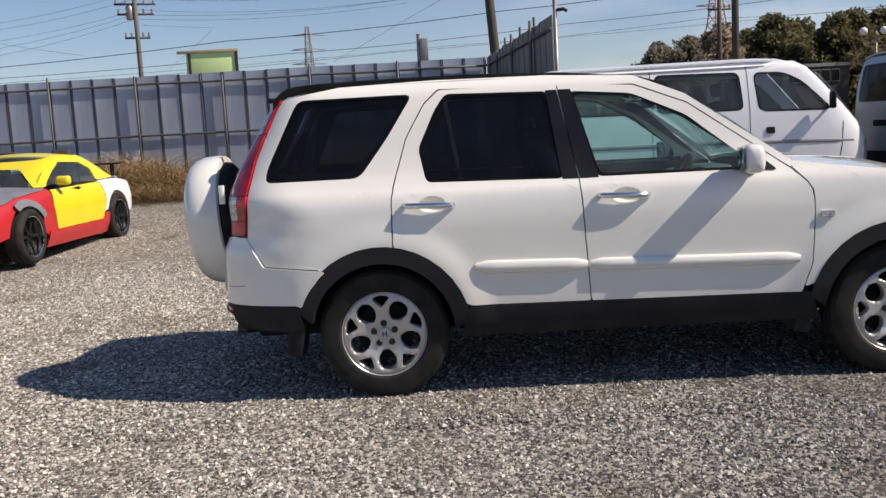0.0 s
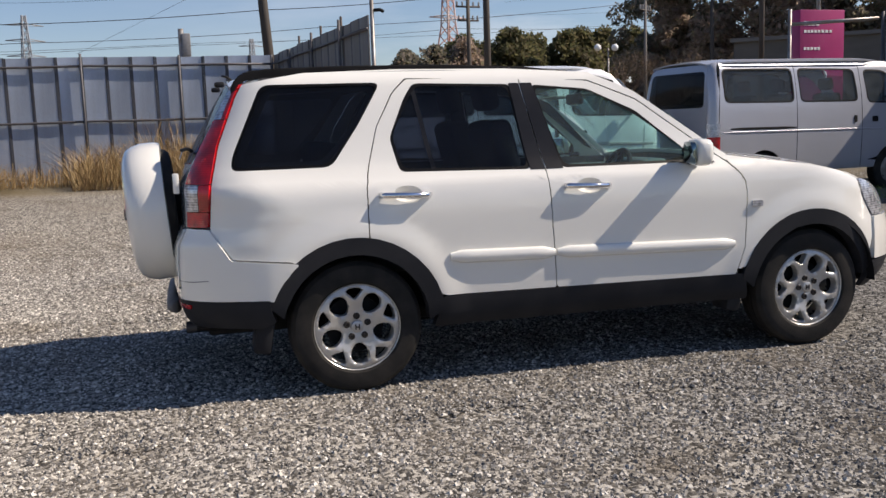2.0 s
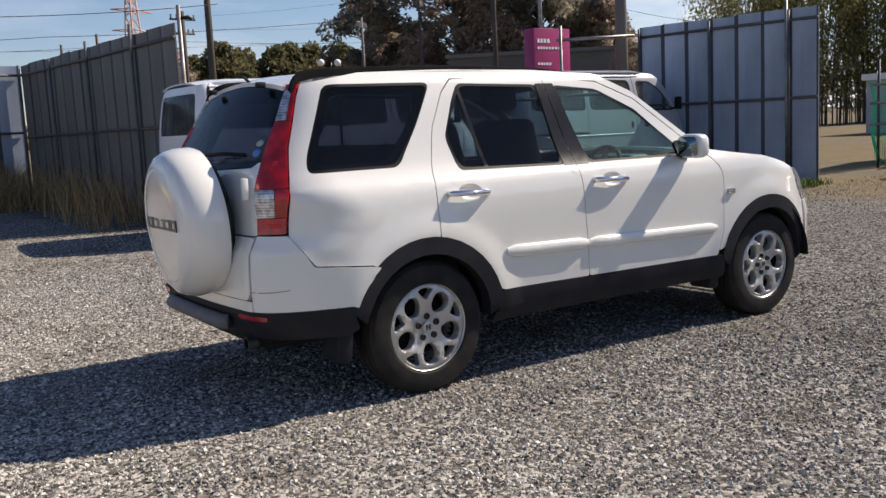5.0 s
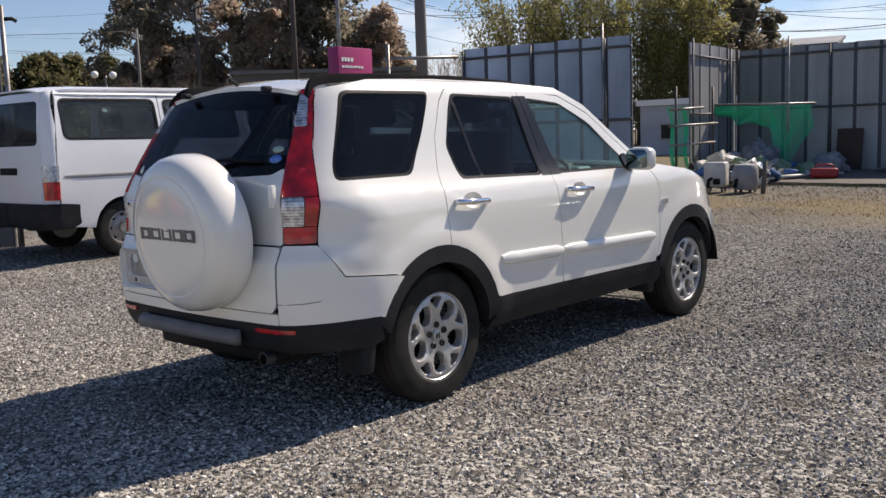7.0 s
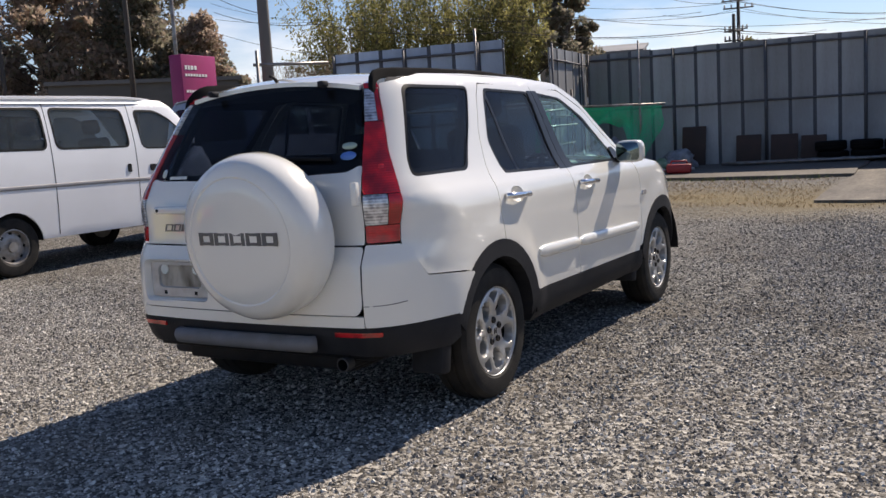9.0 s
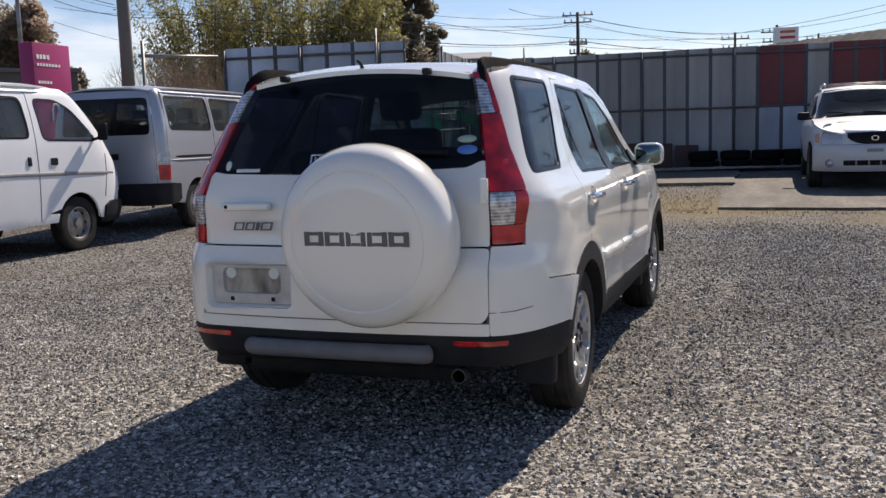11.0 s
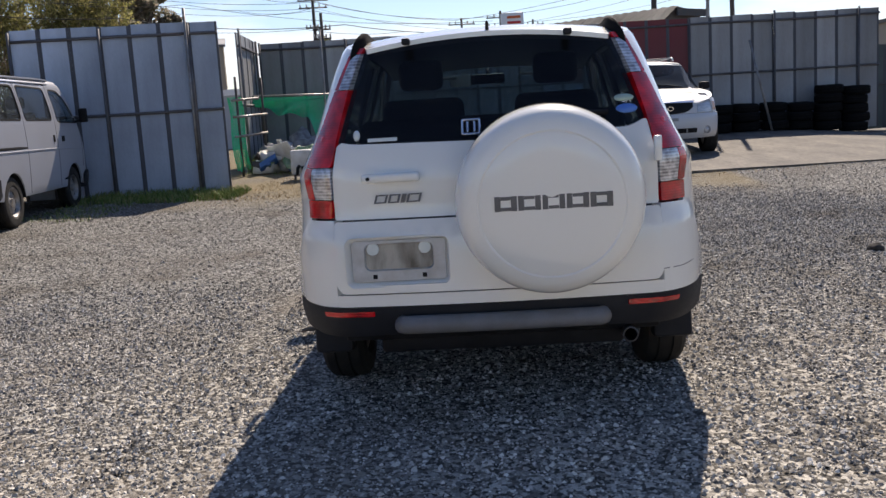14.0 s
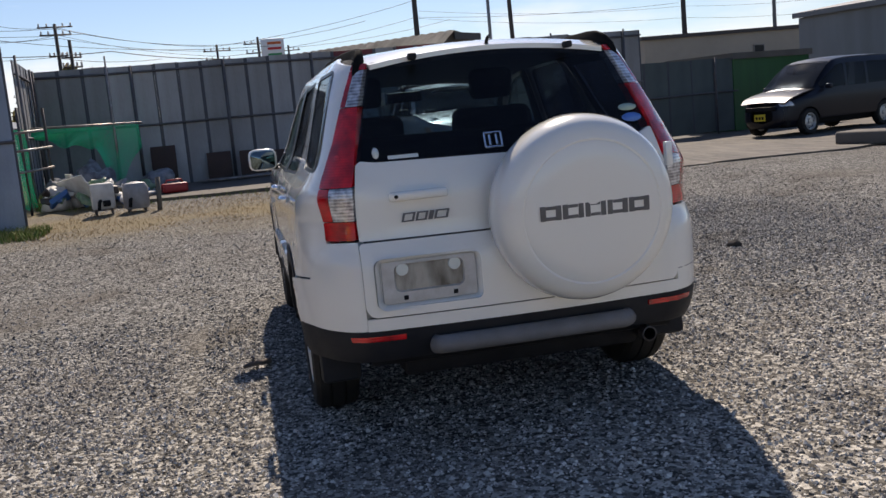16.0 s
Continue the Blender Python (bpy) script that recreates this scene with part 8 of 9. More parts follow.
building("pale_hut", 24.0, 9.6, 0.0, -88, 4.2, 3.0, 2.05, "low pale hut seen through the gap between the fences", mat("pale_blue_grey_wall", (0.42, 0.45, 0.50), 0.7, col2=(0.32, 0.34, 0.38), scale=0.8, amount=0.6, stretch=(1, 1, 4)), M_SIGNWHITE, ((1.2, 0.5, 0.5, (-1.1, 0.2)),), eave=0.1)
building("town_house", 58.0, 21.0, 0.0, -75, 7.0, 7, 6.2, "far pale two-storey house behind the fences", M_BEIGE, M_ROOFGREY, ((4.6, 1.4, 1.0, (-1.8, 1.6)), (1.8, 1.4, 1.4, (-1.8, 1.6))), slope=1.0)
ss = thing("shop_sign", 59.8, -1.9, 0.0, -88, "white box sign with coloured stripes on a post", "sign")
bm = bmesh.new()
box(bm, (0, 0, 6.5), (1.5, 0.5, 1.5), bevel=0.04)
part("sign_box", bm, M_SIGNWHITE, ss)
for z, col, nm in ((6.95, (0.6, 0.12, 0.02), "orange"), (6.6, (0.55, 0.02, 0.02), "red"), (6.2, (0.02, 0.25, 0.08), "green")):
    bm = bmesh.new()
    box(bm, (0.1, -0.26, z), (0.9, 0.02, 0.16))
    part("stripe", bm, mat(nm + "_stripe", col, 0.5), ss)
bm = bmesh.new()
tube(bm, [(0, 0, 0), (0, 0, 5.8)], 0.12, 10)
part("post", bm, M_GREYBAR, ss)

# green shed, netted fence and the block at the yard's south end
M_GREENSHED = mat("green_sheet_shed", (0.03, 0.12, 0.035), 0.5, col2=(0.02, 0.08, 0.03), scale=1.2, amount=0.6, stretch=(3, 3, 0.4))
building("green_shed", 21.2, -14.75, 0.05, -68, 3.6, 2.4, 2.05, "green sheet-metal shed with a pale roof edge", M_GREENSHED, M_CONCRETE, eave=0.08)
fence("south_fence", (19.2, -9.0), (20.6, -13.2), 2.15, 0.1, "low grey-green sheet fence behind the yard", mat("grey_green_sheet", (0.09, 0.115, 0.11), 0.7, col2=(0.05, 0.06, 0.06), scale=1.2, amount=0.7), rails=(1.2,), width=0.9)
bk = thing("concrete_block", 11.35, -10.9, height(11.3, -10.9), 20, "worn concrete block with a dark base on the yard", "block")
bm = bmesh.new()
box(bm, (0, 0, 0.14), (1.5, 0.7, 0.26), bevel=0.05, seg=3)
part("block", bm, M_CONCRETE, bk)

# ---- yard corner: net on pipes, heap of scrap ----
M_NET = blade_mat("green_mesh_net", [(0.008, 0.40, 0.20), (0.02, 0.56, 0.30)])


def net_mesh(name, fn, nu, nv, parent_label):
    """A draped net of fine crossing strings."""
    V, F = [], []
    g = [[Vector(fn(i / nu, j / nv)) for j in range(nv + 1)] for i in range(nu + 1)]

    def string(a, b, w):
        d = (b - a)
        n = d.cross(Vector((1, 0.3, 0.2))).normalized() * w
        k = len(V)
        V.extend([tuple(a - n), tuple(a + n), tuple(b + n), tuple(b - n)])
        F.append((k, k + 1, k + 2, k + 3))

    for i in range(nu + 1):
        for j in range(nv + 1):
            if i < nu:
                string(g[i][j], g[i + 1][j], 0.0034)
            if j < nv:
                string(g[i][j], g[i][j + 1], 0.0034)
    me = bpy.data.meshes.new(name)
    me.from_pydata(V, [], F)
    me.materials.append(M_NET)
    return tagged(new(name, me), parent_label, "net")


def swag(u, v):
    """The net sags from the pipe and falls away at its right end."""
    k = min(1.0, max(0.0, (u - 0.58) / 0.18))
    drop = 0.10 + 0.30 * math.sin(min(u, 0.5) * math.pi) + (0.78 - 0.75 * max(0.0, (u - 0.78) / 0.22)) * k * k * (3 - 2 * k) + 0.04 * math.sin(u * 26)
    return (15.28 + 0.16 * math.sin(u * 17 + v * 5) * v, 5.15 - 2.20 * u - 0.12 * v * max(0.0, 0.6 - u), 1.75 - 0.06 * u - drop * v + 0.015 * math.sin(u * 30))


def hang(u, v):
    return (13.9 - 0.9 * u + 0.08 * math.sin(v * 7), 4.85 - 0.05 * u + 0.10 * math.sin(u * 9 + v * 3), 1.72 - 1.4 * v)


net_mesh("net", swag, 96, 36, "green mesh net draped over a scaffold pipe")
net_mesh("net", hang, 40, 50, "green mesh net hung beside the steel fence")
bm = bmesh.new()
tube(bm, [(15.27, 5.25, 1.77), (15.3, 2.88, 1.70)], 0.026, 8)
tagged(part("scaffold_pipe", bm, M_PIPE, None), "level scaffold pipe carrying the net", "scaffolding")
for z, x1 in ((1.66, 13.7), (1.35, 14.3), (0.98, 14.2)):
    bm = bmesh.new()
    tube(bm, [(12.9, 4.75, z), (x1, 4.45, z + 0.03)], 0.025, 8)
    tagged(part("scaffold_pipe", bm, M_PIPE, None), "level scaffold pipe in the yard corner", "scaffolding")
for x, y in ((13.1, 4.72), (14.2, 4.5)):
    bm = bmesh.new()
    tube(bm, [(x, y, 0.2), (x, y, 2.1)], 0.025, 8)
    tagged(part("scaffold_pipe", bm, M_DARKSTEEL, None), "upright scaffold pipe in the yard corner", "scaffolding")

M_ENAMEL = mat("dirty_white_enamel", (0.62, 0.61, 0.58), 0.4, col2=(0.36, 0.32, 0.27), scale=5, amount=0.6)
M_BAGGREEN = mat("green_plastic_bag", (0.09, 0.20, 0.08), 0.45, col2=(0.30, 0.36, 0.26), scale=9, amount=0.9, bump=0.8, bump_scale=12)
M_BAGGREY = mat("grey_plastic_bag", (0.26, 0.27, 0.29), 0.5, col2=(0.08, 0.08, 0.09), scale=8, amount=0.9, bump=0.8, bump_scale=12)
M_REDPLASTIC = mat("red_plastic", (0.34, 0.02, 0.025), 0.45, col2=(0.24, 0.02, 0.02), scale=6)
M_BLUEPLASTIC = mat("blue_plastic", (0.05, 0.14, 0.34), 0.45, col2=(0.04, 0.1, 0.25), scale=6)


def blob(name, c, s, material, label, category, seed, rough=0.55):
    """A crumpled sack."""
    bm = bmesh.new()
    bmesh.ops.create_icosphere(bm, subdivisions=3, radius=1.0)
    for v in bm.verts:
        n = noise.noise(v.co * 1.6 + Vector((seed, 0, 0))) * rough + noise.noise(v.co * 4.5 + Vector((0, seed, 0))) * rough * 0.5
        v.co *= 1 + n
        v.co.z = max(v.co.z, -0.55)
        v.co = Vector((v.co.x * s[0], v.co.y * s[1], (v.co.z + 0.5) * s[2]))
    ob = part(name, bm, material, None, sharp=1.2)
    ob.location = (c[0], c[1], height(c[0], c[1]) + c[2])
    ob.rotation_euler.z = seed
    return tagged(ob, label, category)


for i, (x, y, z, s, m, lab) in enumerate((
        (13.9, 4.05, 0.03, (0.34, 0.30, 0.30), M_ENAMEL, "dirty white sack on the scrap heap"), (14.3, 4.3, 0.05, (0.4, 0.35, 0.36), M_BAGGREY, "grey plastic sack on the scrap heap"),
        (14.5, 3.7, 0.05, (0.26, 0.24, 0.24), M_BAGGREEN, "green plastic sack on the scrap heap"), (14.7, 3.35, 0.05, (0.22, 0.24, 0.22), M_BAGGREEN, "green plastic sack on the scrap heap"),
        (15.0, 3.9, 0.05, (0.42, 0.38, 0.42), M_BAGGREY, "grey plastic sack on the scrap heap"), (15.2, 3.0, 0.05, (0.20, 0.22, 0.18), M_BAGGREEN, "green plastic sack on the scrap heap"),
        (15.6, 2.7, 0.05, (0.32, 0.36, 0.28), M_BAGGREY, "grey plastic sack by the fence"), (13.5, 4.35, 0.03, (0.26, 0.24, 0.26), M_ENAMEL, "dirty white sack on the scrap heap"),
        (14.05, 3.6, 0.05, (0.22, 0.25, 0.24), M_BLUEPLASTIC, "blue plastic sack on the scrap heap"))):
    blob("sack", (x, y, z), s, m, lab, "sack", i * 1.7 + 0.3)
for x, y, w, h, tx, ty, rz in ((13.35, 3.95, 0.85, 0.55, 62, 8, 40), (13.7, 3.55, 0.9, 0.4, 24, -12, 70), (13.95, 4.1, 0.6, 0.6, 75, 0, 20)):
    bm = bmesh.new()
    box(bm, (0, 0, 0), (w, h, 0.03), bevel=0.01)
    ob = tagged(part("scrap_board", bm, M_ENAMEL, None), "dirty white scrap panel leaning on the heap", "scrap board")
    ob.matrix_world = pose(x, y, height(x, y) + 0.34, tx, ty, rz)

rng = random.Random(31)
for k in range(60):
    x, y = rng.uniform(13.0, 15.6), rng.uniform(2.9, 4.5)
    w, d, h = rng.uniform(0.12, 0.5), rng.uniform(0.1, 0.3), rng.uniform(0.03, 0.14)
    bm = bmesh.new()
    box(bm, (0, 0, 0), (w, d, h), bevel=min(0.02, h * 0.3))
    for q in bm.verts:
        q.co += Vector((noise.noise(q.co * 9 + Vector((k, 0, 0))), noise.noise(q.co * 9 + Vector((0, k, 0))), noise.noise(q.co * 9 + Vector((0, 0, k))))) * 0.05
    m_, lab = rng.choice(((M_ENAMEL, "white plastic scrap on the heap"), (M_ENAMEL, "white plastic scrap on the heap"), (M_BAGGREY, "grey metal scrap on the heap"), (M_BLUEPLASTIC, "blue plastic scrap on the heap"), (M_BAGGREEN, "green plastic scrap on the heap"), (M_DARKSTEEL, "dark metal scrap on the heap")))
    ob = tagged(part("scrap_piece", bm, m_, None), lab, "scrap", "scrap on the heap")
    ob.matrix_world = pose(x, y, height(x, y) + 0.14 + rng.uniform(0, 0.22) * (1 if y > 3.3 else 0.2), rng.uniform(-35, 35), rng.uniform(-35, 35), rng.uniform(0, 360))


def heater(x, y, rz, round_, label):
    t = thing("water_heater", x, y, height(x, y) + 0.01, rz, label, "water heater")
    t.scale = (0.85, 0.85, 0.85)
    bm = bmesh.new()
    if round_:
        lathe(bm, [(0.0, 0.06), (0.22, 0.06), (0.25, 0.12), (0.25, 0.46), (0.2, 0.55), (0.06, 0.58), (0, 0.58)], 24)
    else:
        box(bm, (0, 0, 0.36), (0.34, 0.44, 0.50), bevel=0.04, seg=3)
    part("casing", bm, M_ENAMEL if not round_ else M_GREYBAR, t)
    for dx, dy in ((-0.12, -0.15), (0.12, -0.15), (-0.12, 0.15), (0.12, 0.15)):
        bm = bmesh.new()
        box(bm, (dx, dy, 0.06), (0.04, 0.04, 0.12))
        part("foot", bm, M_DARKSTEEL, t)
    bm = bmesh.new()
    tube(bm, [(-0.18, 0.05, 0.28), (-0.27, 0.08, 0.25), (-0.28, 0.1, 0.1)], 0.035, 8)
    part("pipe", bm, M_BLACK, t)
    bm = bmesh.new()
    box(bm, (-0.19, -0.06, 0.22), (0.06, 0.14, 0.12), bevel=0.02)
    part("control_box", bm, M_BLACK, t)


heater(11.95, 3.35, 10, False, "white boxy water heater standing in the weeds")
heater(11.95, 2.82, 0, True, "dull grey round water heater standing in the weeds")
bm = bmesh.new()
tube(bm, [(11.8, 2.45, height(11.8, 2.45)), (11.85, 2.43, 0.72)], 0.04, 8)
tagged(part("short_post", bm, M_CONCRETE, None), "short pale concrete post", "post")
rb = thing("red_crate", 14.35, 2.35, height(14.3, 2.3) + 0.06, 15, "red plastic tool crate on the concrete apron", "crate")
bm = bmesh.new()
box(bm, (0, 0, 0.10), (0.30, 0.48, 0.18), bevel=0.04, seg=3)
part("crate_body", bm, M_REDPLASTIC, rb)
bm = bmesh.new()
tube(bm, [(0, -0.16, 0.19), (0, -0.14, 0.25), (0, 0.14, 0.25), (0, 0.16, 0.19)], 0.018, 8)
part("crate_handle", bm, M_REDPLASTIC, rb)
for k, (x0, y0, x1, y1) in enumerate(((13.6, 3.3, 14.9, 2.2), (13.5, 3.1, 14.6, 2.5), (15.9, 1.9, 16.5, -3.4), (15.8, 1.6, 16.6, -3.6), (16.0, 1.8, 16.7, -3.0))):
    bm = bmesh.new()
    tube(bm, [(x0, y0, height(x0, y0) + 0.11), ((x0 + x1) / 2, (y0 + y1) / 2 + 0.05, height((x0 + x1) / 2, (y0 + y1) / 2) + 0.12), (x1, y1, height(x1, y1) + 0.11)], 0.03, 8)
    tagged(part("loose_pipe", bm, M_ENAMEL if k < 2 else M_PIPE, None), "pale pipe lying along the fence", "pipe")

# rusty sheets and dark tyres along the east fence
def on_east(y):
    return 16.6 + 1.15 * (5.05 - y) / 14.05 - 0.12


M_RUST = mat("rusty_dark_sheet", (0.060, 0.035, 0.028), 0.8, col2=(0.03, 0.022, 0.02), scale=3, amount=0.7)
for y, w, h in ((2.65, 0.52, 0.86), (1.5, 0.52, 0.62), (0.78, 0.55, 0.60), (0.2, 0.5, 0.55)):
    bm = bmesh.new()
    box(bm, (0, 0, h / 2), (0.03, w, h), bevel=0.008)
    ob = tagged(part("rusty_sheet", bm, M_RUST, None), "rusty dark sheet leaning on the fence", "metal sheet")
    ob.matrix_world = pose(on_east(y) - 0.16, y, height(16.5, y) + 0.05, 0, 9, 0)
bm = bmesh.new()
tyre(bm, 0.31, 0.20, 0.19, Matrix(), 20)
M_OLDTYRE = mat("dull_old_rubber", (0.007, 0.007, 0.0075), 0.85, spec=0.08, col2=(0.014, 0.013, 0.012), scale=7, amount=0.6)
first = tagged(part("old_tyre", bm, M_OLDTYRE, None), "old black tyre stacked against the fence", "tyre", "tyres along the fence")
first.matrix_world = pose(on_east(-0.2) - 0.36, -0.2, height(16.6, -0.2) + 0.16, 0, 0, 0)
rng = random.Random(8)
for k in range(14):
    y = -0.2 - 0.62 * k
    n = 2 if k < 4 else 3 if k < 12 else 5
    for j in range(n):
        if k == 0 and j == 0:
            continue
        copy_thing(first, pose(on_east(y) - 0.36 + rng.uniform(-0.04, 0.04), y + rng.uniform(-0.04, 0.04), height(16.8, y) + 0.16 + 0.2 * j, rng.uniform(-2, 2), rng.uniform(-2, 2), 0))

# ---- trees ----
def leaf_mat(name, cols):
    """Thin leaves: part of the light passes through them."""
    m = blade_mat(name, cols)
    nd, ln = m.node_tree.nodes, m.node_tree.links
    p = nd["Principled BSDF"]
    p.inputs["Roughness"].default_value = 0.55
    p.inputs["Specular IOR Level"].default_value = 0.3
    tr = nd.new("ShaderNodeBsdfTranslucent")
    mx = nd.new("ShaderNodeMixShader")
    mx.inputs["Fac"].default_value = 0.65
    src = p.inputs["Base Color"].links[0].from_socket
    ln.new(src, tr.inputs["Color"])
    ln.new(p.outputs["BSDF"], mx.inputs[1])
    ln.new(tr.outputs["BSDF"], mx.inputs[2])
    ln.new(mx.outputs["Shader"], nd["Material Output"].inputs["Surface"])
    return m


M_BARK = mat("grey_brown_bark", (0.15, 0.12, 0.10), 0.9, col2=(0.05, 0.04, 0.033), scale=3, amount=0.7, stretch=(1, 1, 0.2), bump=0.4, bump_scale=8)
M_EVERGREEN = leaf_mat("dark_evergreen_leaf", [(0.145, 0.150, 0.105), (0.205, 0.200, 0.145), (0.285, 0.250, 0.195), (0.350, 0.285, 0.235)])
M_BROWNTREE = leaf_mat("brown_green_leaf", [(0.266, 0.210, 0.161), (0.406, 0.307, 0.245), (0.517, 0.399, 0.323), (0.280, 0.259, 0.168)])
M_BAMBOO = leaf_mat("yellow_green_bamboo_leaf", [(0.120, 0.130, 0.050), (0.200, 0.200, 0.075), (0.320, 0.295, 0.110), (0.390, 0.340, 0.150)])
M_HEDGE = leaf_mat("bamboo_hedge_leaf", [(0.075, 0.082, 0.040), (0.125, 0.128, 0.062), (0.195, 0.180, 0.090), (0.150, 0.122, 0.075)])


def leaves(clumps, per, size, seed, flat=0.0):
    """Leaf sprays over clumps (centre, radii): bent four-cornered sprays, thicker towards the outside."""
    rng = np.random.default_rng(seed)
    V, F = [], []
    for c, r in clumps:
        d = rng.normal(size=(per, 3))
        d /= np.linalg.norm(d, axis=1)[:, None]
        k = rng.uniform(0.25, 1.05, per) ** 0.55
        pos = np.array(c) + d * k[:, None] * np.array(r)
        a = rng.normal(size=(per, 3))
        a[:, 2] -= flat
        a /= np.linalg.norm(a, axis=1)[:, None]
        b = np.cross(a, rng.normal(size=(per, 3)))
        b /= np.linalg.norm(b, axis=1)[:, None]
        s = size * rng.uniform(0.5, 1.5, per)[:, None]
        n = np.cross(a, b)
        p0, p1, p2, p3 = pos - a * s, pos + b * s * 0.45, pos + a * s + n * s * 0.3, pos - b * s * 0.45 + n * s * 0.2
        base = len(V)
        quad = np.stack([p0, p1, p2, p3], 1).reshape(-1, 3)
        V.extend(map(tuple, quad))
        F.extend((base + 4 * i, base + 4 * i + 1, base + 4 * i + 2, base + 4 * i + 3) for i in range(per))
    me = bpy.data.meshes.new("crown")
    me.from_pydata(V, [], F)
    return me


def tree(x, y, h, spread, kind, seed, label, per=260, size=0.30, low=0.22):
    """Trunk, limbs and an uneven crown of leaf sprays with gaps."""
    rng = random.Random(seed)
    t = thing("tree", x, y, 0.0, rng.uniform(0, 360), label, "tree")
    bm = bmesh.new()
    top = (rng.uniform(-0.4, 0.4), rng.uniform(-0.4, 0.4), h * 0.86)
    tube(bm, [(0, 0, 0), (top[0] * 0.3, top[1] * 0.3, h * 0.3), (top[0] * 0.7, top[1] * 0.7, h * 0.6), top], 0.03 * h * 0.55, 8, r2=0.03)
    clumps = []
    n = 78
    for i in range(n):
        f = low + (1 - low) * (i + rng.random()) / n
        a = rng.uniform(0, 2 * math.pi)
        wid = spread * (math.sin(min(1.0, (f - low * 0.6) / (1 - low * 0.6)) * math.pi * 0.92 + 0.25) if kind != "cone" else 1.12 - f) * rng.uniform(0.45, 1.0)
        c = (wid * math.cos(a), wid * math.sin(a), f * h)
        rr = spread * rng.uniform(0.14, 0.34)
        clumps.append((c, (rr, rr, rr * rng.uniform(0.6, 0.9))))
        b = (top[0] * f, top[1] * f, f * h * 0.8)
        tube(bm, [b, ((b[0] + c[0]) / 2, (b[1] + c[1]) / 2, (b[2] + c[2]) / 2 + 0.2), c], 0.007 * h * 0.6, 4, r2=0.012)
    clumps.append(((top[0], top[1], h * 0.95), (spread * 0.3, spread * 0.3, h * 0.08)))
    part("trunk", bm, M_BARK, t)
    me = leaves(clumps, per, size, seed)
    me.materials.append({"dark": M_EVERGREEN, "cone": M_EVERGREEN, "brown": M_BROWNTREE, "hedge": M_HEDGE}[kind])
    crown = new("crown", me)
    crown.parent = t
    return t


def bamboo(x, y, h, spread, seed, label):
    """A clump of arching canes with narrow leaves hanging from their upper parts."""
    rng = np.random.default_rng(seed)
    t = thing("bamboo", x, y, 0.0, 0, label, "bamboo")
    bm = bmesh.new()
    spots, outs = [], []
    for _ in range(64):
        a, r0 = rng.uniform(0, 2 * np.pi), spread * 0.55 * rng.uniform(0, 1) ** 0.5
        tall, reach = h * rng.uniform(0.62, 1.08), spread * rng.uniform(0.15, 0.85)
        d = np.array([math.cos(a), math.sin(a)])
        line = []
        for k in range(9):
            q = k / 8
            line.append((*(d * (r0 + reach * q ** 2.4)), tall * (q - 0.10 * q ** 5)))
        tube(bm, line, 0.03, 4, r2=0.008)
        for q in rng.uniform(0.12, 1.0, 40) ** 0.8:
            spots.append((*(d * (r0 + reach * q ** 2.4)), tall * (q - 0.10 * q ** 5)))
            outs.append(d)
    part("trunk", bm, M_BARK, t)
    per = 9
    pos = np.repeat(np.array(spots), per, 0) + rng.normal(0, 0.22, (len(spots) * per, 3))
    n = len(pos)
    a = rng.normal(size=(n, 3)) * 0.7
    a[:, :2] += np.repeat(np.array(outs), per, 0) * 0.5
    a[:, 2] -= 0.9
    a /= np.linalg.norm(a, axis=1)[:, None]
    b = np.cross(a, rng.normal(size=(n, 3)))
    b /= np.linalg.norm(b, axis=1)[:, None]
    size = rng.uniform(0.10, 0.24, n)[:, None]
    quad = np.stack([pos, pos + a * size * 0.5 + b * size * 0.20, pos + a * size, pos + a * size * 0.5 - b * size * 0.20], 1).reshape(-1, 3)
    me = bpy.data.meshes.new("foliage")
    me.from_pydata(quad.tolist(), [], np.arange(4 * n).reshape(-1, 4).tolist())
    me.materials.append(M_BAMBOO)
    new("foliage", me).parent = t
    return t


# the dark wood to the north-east
for i, (x, y, h, s, k) in enumerate((
        (29.6, 50.0, 9.0, 2.0, "brown"), (31.2, 52.5, 16.0, 4.2, "dark"), (31.6, 47.5, 7.0, 2.6, "brown"), (36.5, 44.0, 7.5, 2.6, "brown"), (33.0, 46.0, 14.5, 4.0, "brown"), (35.5, 49.0, 16.0, 4.2, "dark"),
        (37.5, 43.0, 14.0, 3.8, "cone"), (40.0, 46.0, 16.0, 4.2, "dark"), (40.8, 40.4, 9.5, 2.6, "brown"), (43.0, 42.6, 9.0, 2.4, "dark"), (40.0, 37.4, 5.6, 2.0, "dark"), (42.5, 36.6, 4.2, 1.8, "brown"))):
    tree(x, y, h, s, k, 40 + i, "tall dark evergreen tree in the wood" if k != "brown" else "tall bare-looking brown tree in the wood", per=230, size=0.17, low=0.04)
